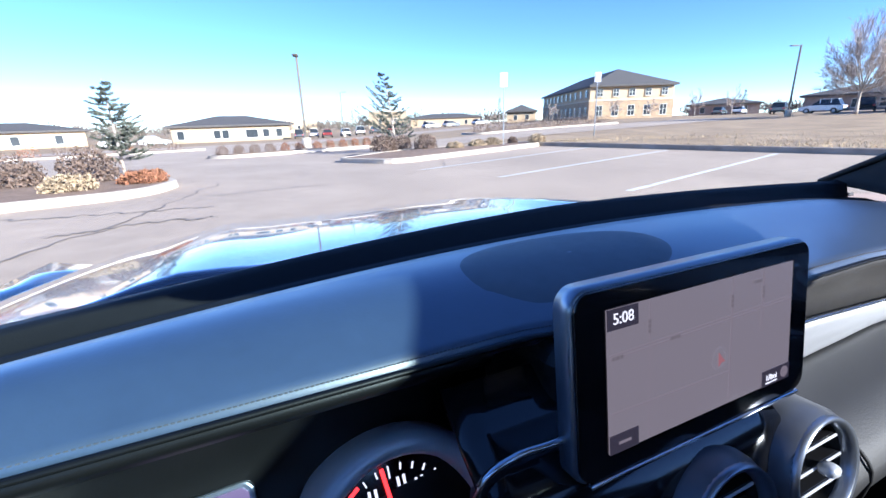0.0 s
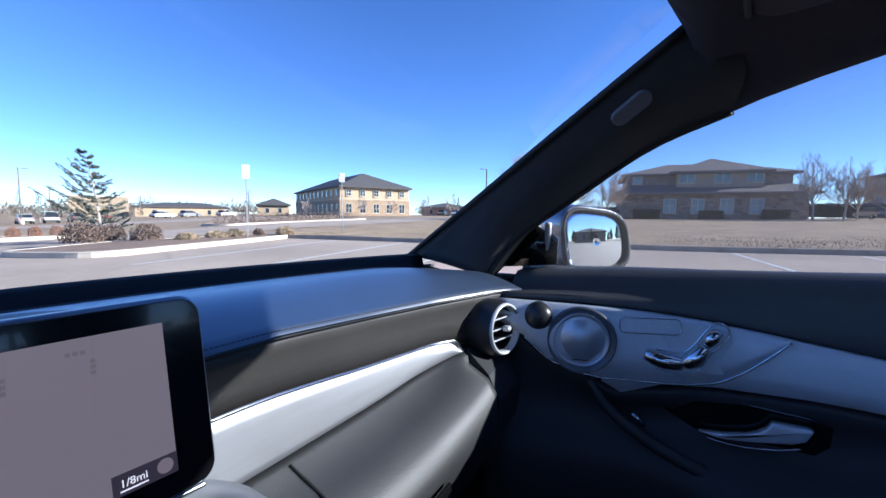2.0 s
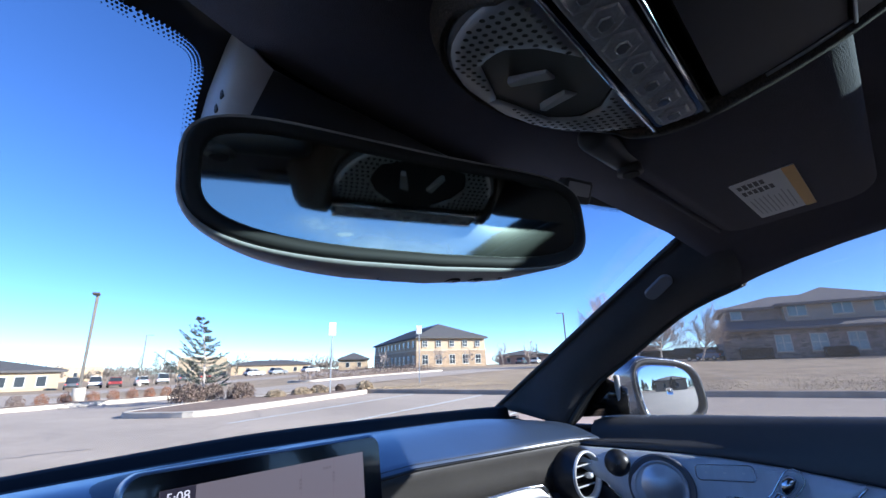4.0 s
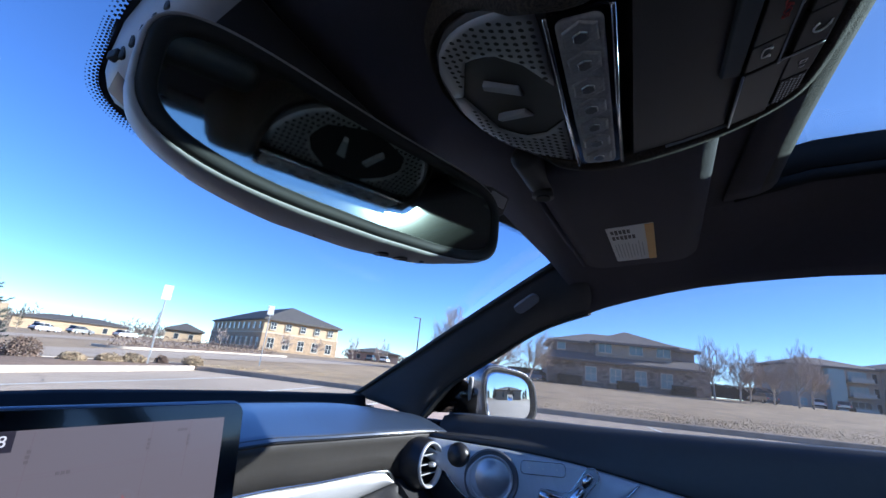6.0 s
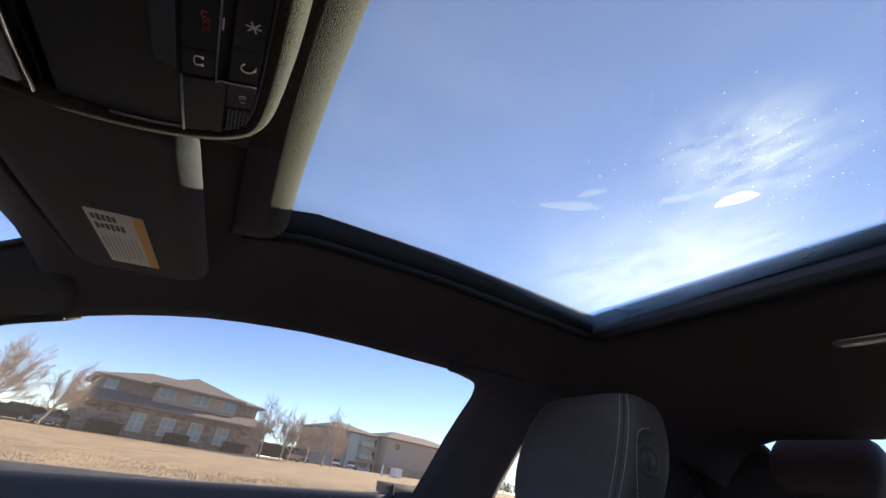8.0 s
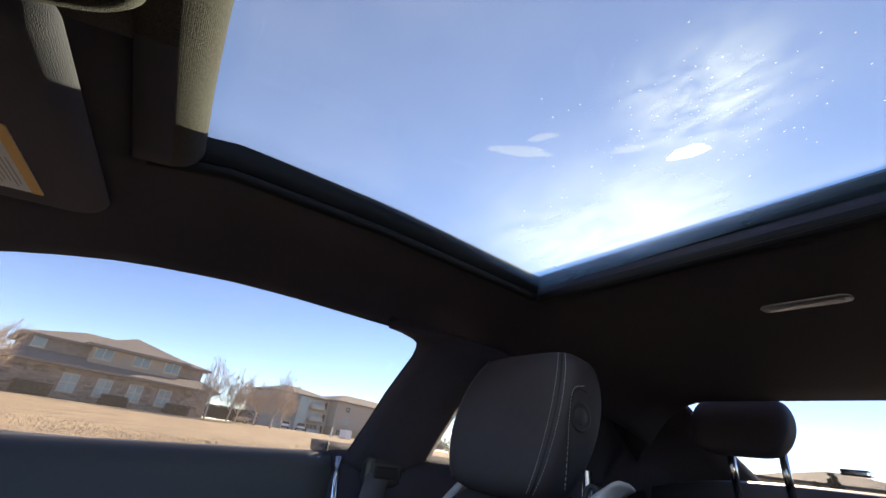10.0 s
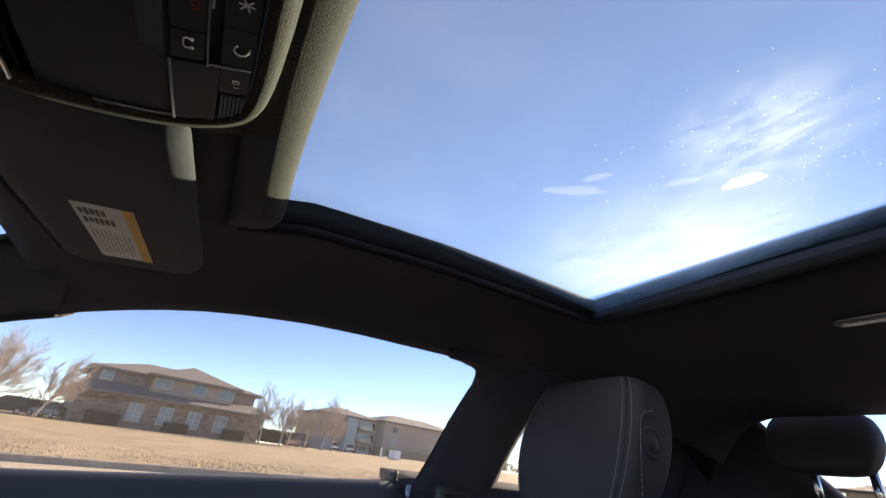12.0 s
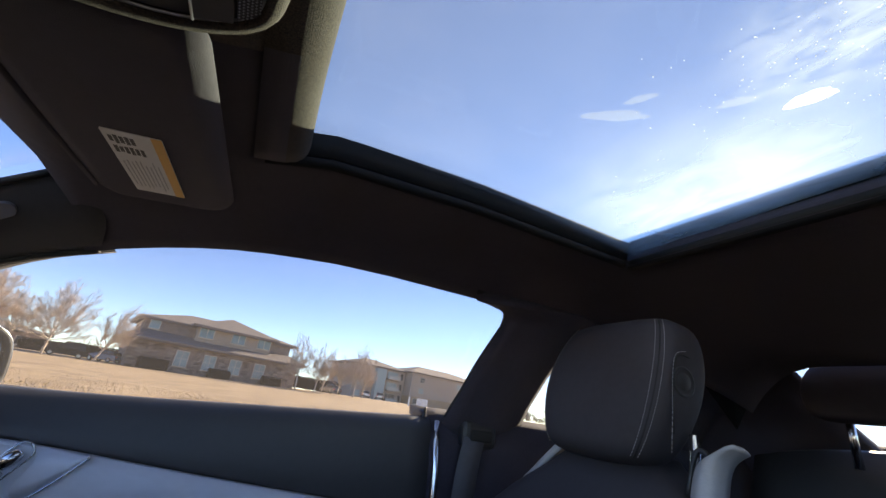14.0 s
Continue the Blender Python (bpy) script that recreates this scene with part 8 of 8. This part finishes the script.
M_STUCCO2 = mat("apartment_stucco", (0.39, 0.32, 0.265), 0.85, vary=0.06, scale=0.4)
apartments_c()


def low_office(az0, az1, r, h, rise, wall, label, windows, rot=None, roof=M_SHINGLE):
    root = thing("low_building", label, "building")
    a, b = Vector(polar(az0, r)), Vector(polar(az1, r))
    n = Vector((a - b).normalized())
    back = Vector((-(b - a).y, (b - a).x)).normalized()
    if back.dot(a) < 0:
        back = -back
    c, d = b + back * 16, a + back * 16
    z = ground_z(*a)
    wall_block("wall", a, b, c, d, z - 1, z + h, wall, root)
    if rise:
        hip_roof("roof", a, b, c, d, z + h + 0.25, rise, 0.8, roof, root)
    else:
        wall_block("parapet", a - back * 0.2, b - back * 0.2, c, d, z + h, z + h + 0.4, M_TRIM, root)
    for t in windows:
        facade_window(root, a, b, t, z + h * 0.48, 1.3, 1.7, M_PANE, 0, 0)
    return root


low_office(-8.1, 4.6, 96, 2.9, 1.9, M_WHITE_WALL, "single storey cream office with a dark hip roof", (0.07, 0.36, 0.43, 0.63, 0.68, 0.78, 0.9))
low_office(-26, -15.5, 110, 2.9, 1.6, M_STUCCO, "single storey tan office with a dark hip roof", (0.2, 0.5, 0.8))
low_office(14.5, 19.5, 190, 7.0, 0, M_WHITE_WALL, "distant white flat roofed building", (0.3, 0.7))
low_office(-3, 8, 210, 5.0, 0, M_STUCCO, "distant tan flat roofed building", (0.2, 0.5, 0.8))
low_office(20, 29, 170, 3.2, 1.6, M_STUCCO, "distant tan office among trees", (0.2, 0.5, 0.8))
low_office(32.5, 36.2, 150, 3.4, 2.2, M_STUCCO, "distant tan office among trees", (0.3, 0.7))
low_office(53.5, 60, 150, 2.8, 1.7, M_STONE_D, "distant brown office with a dark hip roof", (0.2, 0.5, 0.8))
low_office(63.5, 73, 118, 3.0, 1.9, M_STONE_D, "single storey brown office behind parked cars", (0.2, 0.4, 0.6, 0.8))
low_office(100.5, 104.5, 125, 2.4, 0.9, M_STONE_D, "single storey brown building behind bare trees", (0.5,))
low_office(-60, -35, 120, 3.4, 2.0, M_STUCCO, "single storey tan office far off", (0.3, 0.7))
low_office(160, 172, 90, 4.0, 2.0, M_STUCCO, "distant tan building behind the lot", (0.3, 0.7))

# ---- trees round the field ----
bare_tree(*polar(67.3, 56), 8.9, 7.2, 1, "large leafless tree with a dense rounded crown", limbs=20, fork=11, twig=9, spread=88)
bare_tree(*polar(73.0, 60), 7.6, 7.0, 2, "leafless tree with a dense spreading crown at the field edge", limbs=18, fork=10, twig=8, lean=(0.03, -0.10), spread=86)
bare_tree(*polar(70.3, 66), 7.4, 6.0, 3, "leafless tree with a dense rounded crown at the field edge", limbs=15, fork=9, twig=8, spread=82)
bare_tree(*polar(77.1, 64), 7.6, 5.2, 4, "leaning leafless tree with a pale trunk", lean=(0.10, -0.40), limbs=14, fork=10, spread=68)
for k, (az, r, h, w) in enumerate(((97.9, 62, 7.8, 4.4), (100.2, 64, 7.2, 4.2), (101.1, 67, 6.6, 4.0), (103.1, 66, 6.4, 3.6), (105.1, 63, 7.4, 4.4), (106.2, 65, 6.6, 4.2))):
    bare_tree(*polar(az, r), h, w, 10 + k, "leafless upswept tree beside the office", lean=(0.0, 0.06) if k == 0 else (0.0, -0.05), twig=6, fine_r=0.0095, spread=62)
for k, (az, r, h) in enumerate(((54.0, 92, 4.5), (57.5, 95, 5.0), (45.5, 88, 4.0), (49.5, 90, 3.6), (38.2, 95, 3.8))):
    bare_tree(*polar(az, r), h, h * 0.7, 20 + k, "small leafless tree in front of an office", limbs=7, fork=6, twig=6, fine_r=0.02)
for k, (az, r, h) in enumerate(((12.4, 105, 5.5), (11.0, 130, 6.5), (20.5, 120, 5.0), (31.5, 105, 5.8), (58.5, 110, 4.8), (-12, 130, 6), (-18, 120, 5), (-30, 100, 6))):
    conifer(*polar(az, r), h, h * 0.5, 30 + k, M_NEEDLE_D, "dark green conifer far off", dense=0.5, needle=0.3)
for k, (az, r, h) in enumerate([(138 + 2.1 * j + (j * 7 % 5) * 0.3, 82 + (j * 5 % 4) * 4, 3.6 + (j * 3 % 5) * 0.5) for j in range(30)]):
    conifer(*polar(az, r), h, h * 0.75, 50 + k, M_NEEDLE_D, "dark conifer in the row behind the lot", dense=1.2, needle=0.6)


def far_woods():
    """Leafless woodland along the horizon: many small fans of twigs."""
    rnd = random.Random(77)
    pieces = []
    for k in range(1500):
        az = rnd.uniform(-70, 130)
        if 34 < az < 53 or 78 < az < 99 or 105 < az < 120:
            continue
        r = rnd.uniform(190, 330)
        x, y = polar(az, r)
        h = rnd.uniform(4.5, 9.5) * (0.75 + 0.5 * noise.noise((az * 0.25, 0, 0)))
        z = ground_z(x, y)
        vs, fs = [], []
        for j in range(46):
            a, t = rnd.uniform(0, 6.28), rnd.random() ** 0.6
            c = Vector((x + math.cos(a) * h * 0.45 * t, y + math.sin(a) * h * 0.45 * t, z + h * (0.25 + 0.72 * rnd.random() * math.sqrt(max(0.05, 1 - t * t)))))
            d = Vector((rnd.gauss(0, 0.5), rnd.gauss(0, 0.5), 1)).normalized()
            e = Vector((rnd.gauss(0, 1), rnd.gauss(0, 1), 0)).normalized()
            s = rnd.uniform(0.5, 1.3)
            o = len(vs)
            vs += [tuple(c - e * 0.24), tuple(c + e * 0.24), tuple(c + d * s * 1.2)]
            fs.append((o, o + 1, o + 2))
        tv, tf = tube_data([(x, y, z - 0.2), (x, y, z + h * 0.5)], [0.16, 0.06], 4)
        o = len(vs)
        vs += tv
        fs += [tuple(i + o for i in q) for q in tf]
        pieces.append((vs, fs))
    v, f = joined(pieces)
    tagged(data_part("far_woods", v, f, M_WOODS), "distant belt of bare brown winter trees", "woods", kind="stuff")


far_woods()


def clipped_hedge(p, along, length, deep, h, label, seed):
    """A long boxy hedge: a dense leaf crust over short stems."""
    rnd = random.Random(seed)
    root = thing("hedge", label, "hedge", pose(p.x, p.y, ground_z(p.x, p.y) + 0.08, 0, 0, math.degrees(math.atan2(along.y, along.x))), "clipped hedges")
    def place():
        q = [rnd.uniform(-1, 1), rnd.uniform(-1, 1), rnd.uniform(0.04, 1)]
        k = rnd.choice((0, 0, 1, 1, 1, 2, 2))
        q[k] = 1.0 if k == 2 else rnd.choice((-1, 1))
        b = 1 - 0.10 * rnd.random() + 0.06 * noise.noise(Vector(q) * 2.5 + Vector((seed, 0, 0)))
        return Vector((q[0] * length / 2 * b, q[1] * deep / 2 * b, q[2] * h * b))
    v, f = leaf_cloud(rnd, int(900 * length), place, 0.13)
    tagged(data_part("foliage", v, f, M_HEDGE, root), kind="stuff")
    core = box_bm((length * 0.9, deep * 0.84, h * 0.88), (0, 0, h * 0.45), 0.12, 3)
    part("inner_growth", core, M_HEDGE, root)
    return root


HU, HV = Vector((math.cos(LOT), math.sin(LOT))), Vector((-math.sin(LOT), math.cos(LOT)))
for k, (dv, ln, h) in enumerate(((3.3, 3.5, 1.35), (11.7, 2.9, 1.2), (19.4, 3.0, 1.25))):
    clipped_hedge(Vector((69.8, 12.9)) - HU * 1.6 - HV * dv, HV, ln, 1.3, h, "long clipped dark hedge against the office wall", 160 + k)
for k, (az, r, ln, h) in enumerate(((99.6, 92, 7.0, 2.2), (73.8, 86, 8.0, 1.6), (77.6, 86, 5.0, 1.9))):
    clipped_hedge(Vector(polar(az, r)), HV, ln, 1.8, h, "dark clipped hedge beside the car park", 170 + k)
bol = thing("bollard", "slim white post at the field edge", "bollard", pose(*polar(112.3, 60), ground_z(*polar(112.3, 60)) + 0.1))
part("post", cyl_bm(0.11, 0.10, 1.2, (0, 0, 0.6), 14), M_SIGN, bol)
part("cap", cyl_bm(0.12, 0.05, 0.07, (0, 0, 1.23), 14), M_SIGN, bol)
box = thing("utility_cabinet", "pale metal utility cabinet on the field", "utility cabinet", pose(*polar(114, 62), ground_z(*polar(114, 62)) + 0.1, 0, 0, 14))
part("cabinet", box_bm((1.3, 1.0, 1.15), (0, 0, 0.55), 0.03), M_SIGN, box, "pale steel cabinet")
part("plinth", box_bm((1.5, 1.2, 0.2), (0, 0, 0.0), 0.02), M_CONCRETE, box)


def parked_car(az, r, heading, col, tall):
    x, y = polar(az, r)
    root = thing("parked_car", f"{col} parked {'van' if tall > 1.7 else 'car'} in the lot", "car", pose(x, y, ground_z(x, y) + 0.01, 0, 0, heading), "parked cars")
    L, W = 4.6, 1.8
    prof = [(-L / 2, 0.35), (-L / 2, 0.85), (-L / 2 + 0.15, 0.95), (L / 2 - 1.2, 1.0), (L / 2 - 0.1, 0.8), (L / 2, 0.6), (L / 2, 0.35)]
    rows = [[(px, yy * (1 - 0.04 * (abs(yy) > 0.8)), pz) for px, pz in prof] for yy in (-W / 2, -W / 2 + 0.06, 0, W / 2 - 0.06, W / 2)]
    v, f = loft(rows)
    n = len(prof)
    f += [tuple(range(n)), tuple(range(5 * n - 1, 4 * n - 1, -1))]
    data_part("body", v, f, CAR_COLS[col], root)
    cab = [(-L / 2 + 0.3, 0.94), (-L / 2 + 0.75, tall), (L / 2 - 2.1, tall), (L / 2 - 1.25, 0.98)]
    rows = [[(px, s * (W / 2 - 0.1 - 0.16 * (pz > 1.1)), pz) for px, pz in cab] for s in (-1, 1)]
    v, f = loft(rows)
    f += [(0, 1, 2, 3), (7, 6, 5, 4)]
    data_part("cabin_glass", v, f, M_PANE, root, "dark glass cabin")
    part("roof_panel", box_bm((abs(cab[2][0] - cab[1][0]) + 0.1, W - 0.5, 0.05), ((cab[1][0] + cab[2][0]) / 2, 0, tall + 0.01), 0.02), CAR_COLS[col], root)
    for s in (-1, 1):
        for px in (-0.95, 0.15):
            part("window_post", box_bm((0.09, 0.03, tall - 0.95), (px, s * (W / 2 - 0.17), (tall + 0.95) / 2), 0.006, 1), CAR_COLS[col], root)
        part("head_lamp", box_bm((0.14, 0.34, 0.14), (L / 2 - 0.08, s * 0.66, 0.68), 0.03), M_SIGN, root, "pale head lamp")
        part("tail_lamp", box_bm((0.08, 0.26, 0.2), (-L / 2 + 0.02, s * 0.72, 0.78), 0.02), M_REDMARK, root, "red tail lamp")
    part("bumper", box_bm((0.16, W - 0.1, 0.22), (L / 2 - 0.02, 0, 0.42), 0.05), M_TYRE, root, "dark bumper")
    part("bumper", box_bm((0.16, W - 0.1, 0.22), (-L / 2 + 0.02, 0, 0.42), 0.05), M_TYRE, root, "dark bumper")
    for wx in (-1.4, 1.4):
        for wy in (-0.82, 0.82):
            w = part("wheel", cyl_bm(0.33, 0.33, 0.2, (wx, wy, 0.33), 18, Matrix.Rotation(radians(90), 4, "X")), M_TYRE, root, "black tyre")
            part("rim", cyl_bm(0.2, 0.2, 0.22, (wx, wy, 0.33), 14, Matrix.Rotation(radians(90), 4, "X")), M_SIGNPOST, w)
    return root


for az, r, hd, col, tall in ((61.6, 80, 20, "grey", 1.6), (64.9, 76, 98, "white", 1.75), (68.0, 78, 20, "black", 1.75), (70.0, 78, 20, "black", 1.5), (58.2, 105, 20, "white", 1.5), (56.4, 105, 20, "grey", 1.5), (74.75, 71, 104, "black", 1.85), (78.0, 75, 60, "blue", 1.45), (9.0, 88, 84, "red", 1.5), (11.3, 90, 84, "white", 1.5), (13.2, 90, 80, "white", 1.75), (15.1, 92, 84, "grey", 1.5), (17.2, 92, 80, "red", 1.5), (5.6, 92, 84, "grey", 1.8), (7.4, 92, 84, "white", 1.8), (22.5, 110, 14, "white", 1.5), (25.2, 112, 14, "silver", 1.5), (29, 112, 14, "white", 1.5), (-13.2, 86, 14, "white", 1.6), (-9.8, 86, 14, "silver", 1.6), (106.6, 100, -14, "white", 1.5), (108.4, 101, -14, "silver", 1.5), (102.2, 82, 20, "grey", 1.5)):
    parked_car(az, r, hd, col, tall)


def tufts():
    """Rough grass along the kerb of the field."""
    rnd = random.Random(31)
    vs, fs = [], []
    for _ in range(14000):
        u, v = 13.75 + abs(rnd.gauss(0, 4.0)), rnd.uniform(-14, 12)
        x, y = lot(u, v)
        h = rnd.uniform(0.03, 0.11)
        a = rnd.uniform(0, 6.28)
        o = len(vs)
        z = ground_z(x, y) + 0.10
        vs += [(x - 0.012 * math.cos(a), y - 0.012 * math.sin(a), z), (x + 0.012 * math.cos(a), y + 0.012 * math.sin(a), z), (x + rnd.gauss(0, 0.05), y + rnd.gauss(0, 0.05), z + h * 0.6 + 0.03)]
        fs.append((o, o + 1, o + 2))
    tagged(data_part("grass_tufts", vs, fs, M_BLADE), "rough dry grass blades along the kerb", "grass", kind="stuff")


tufts()
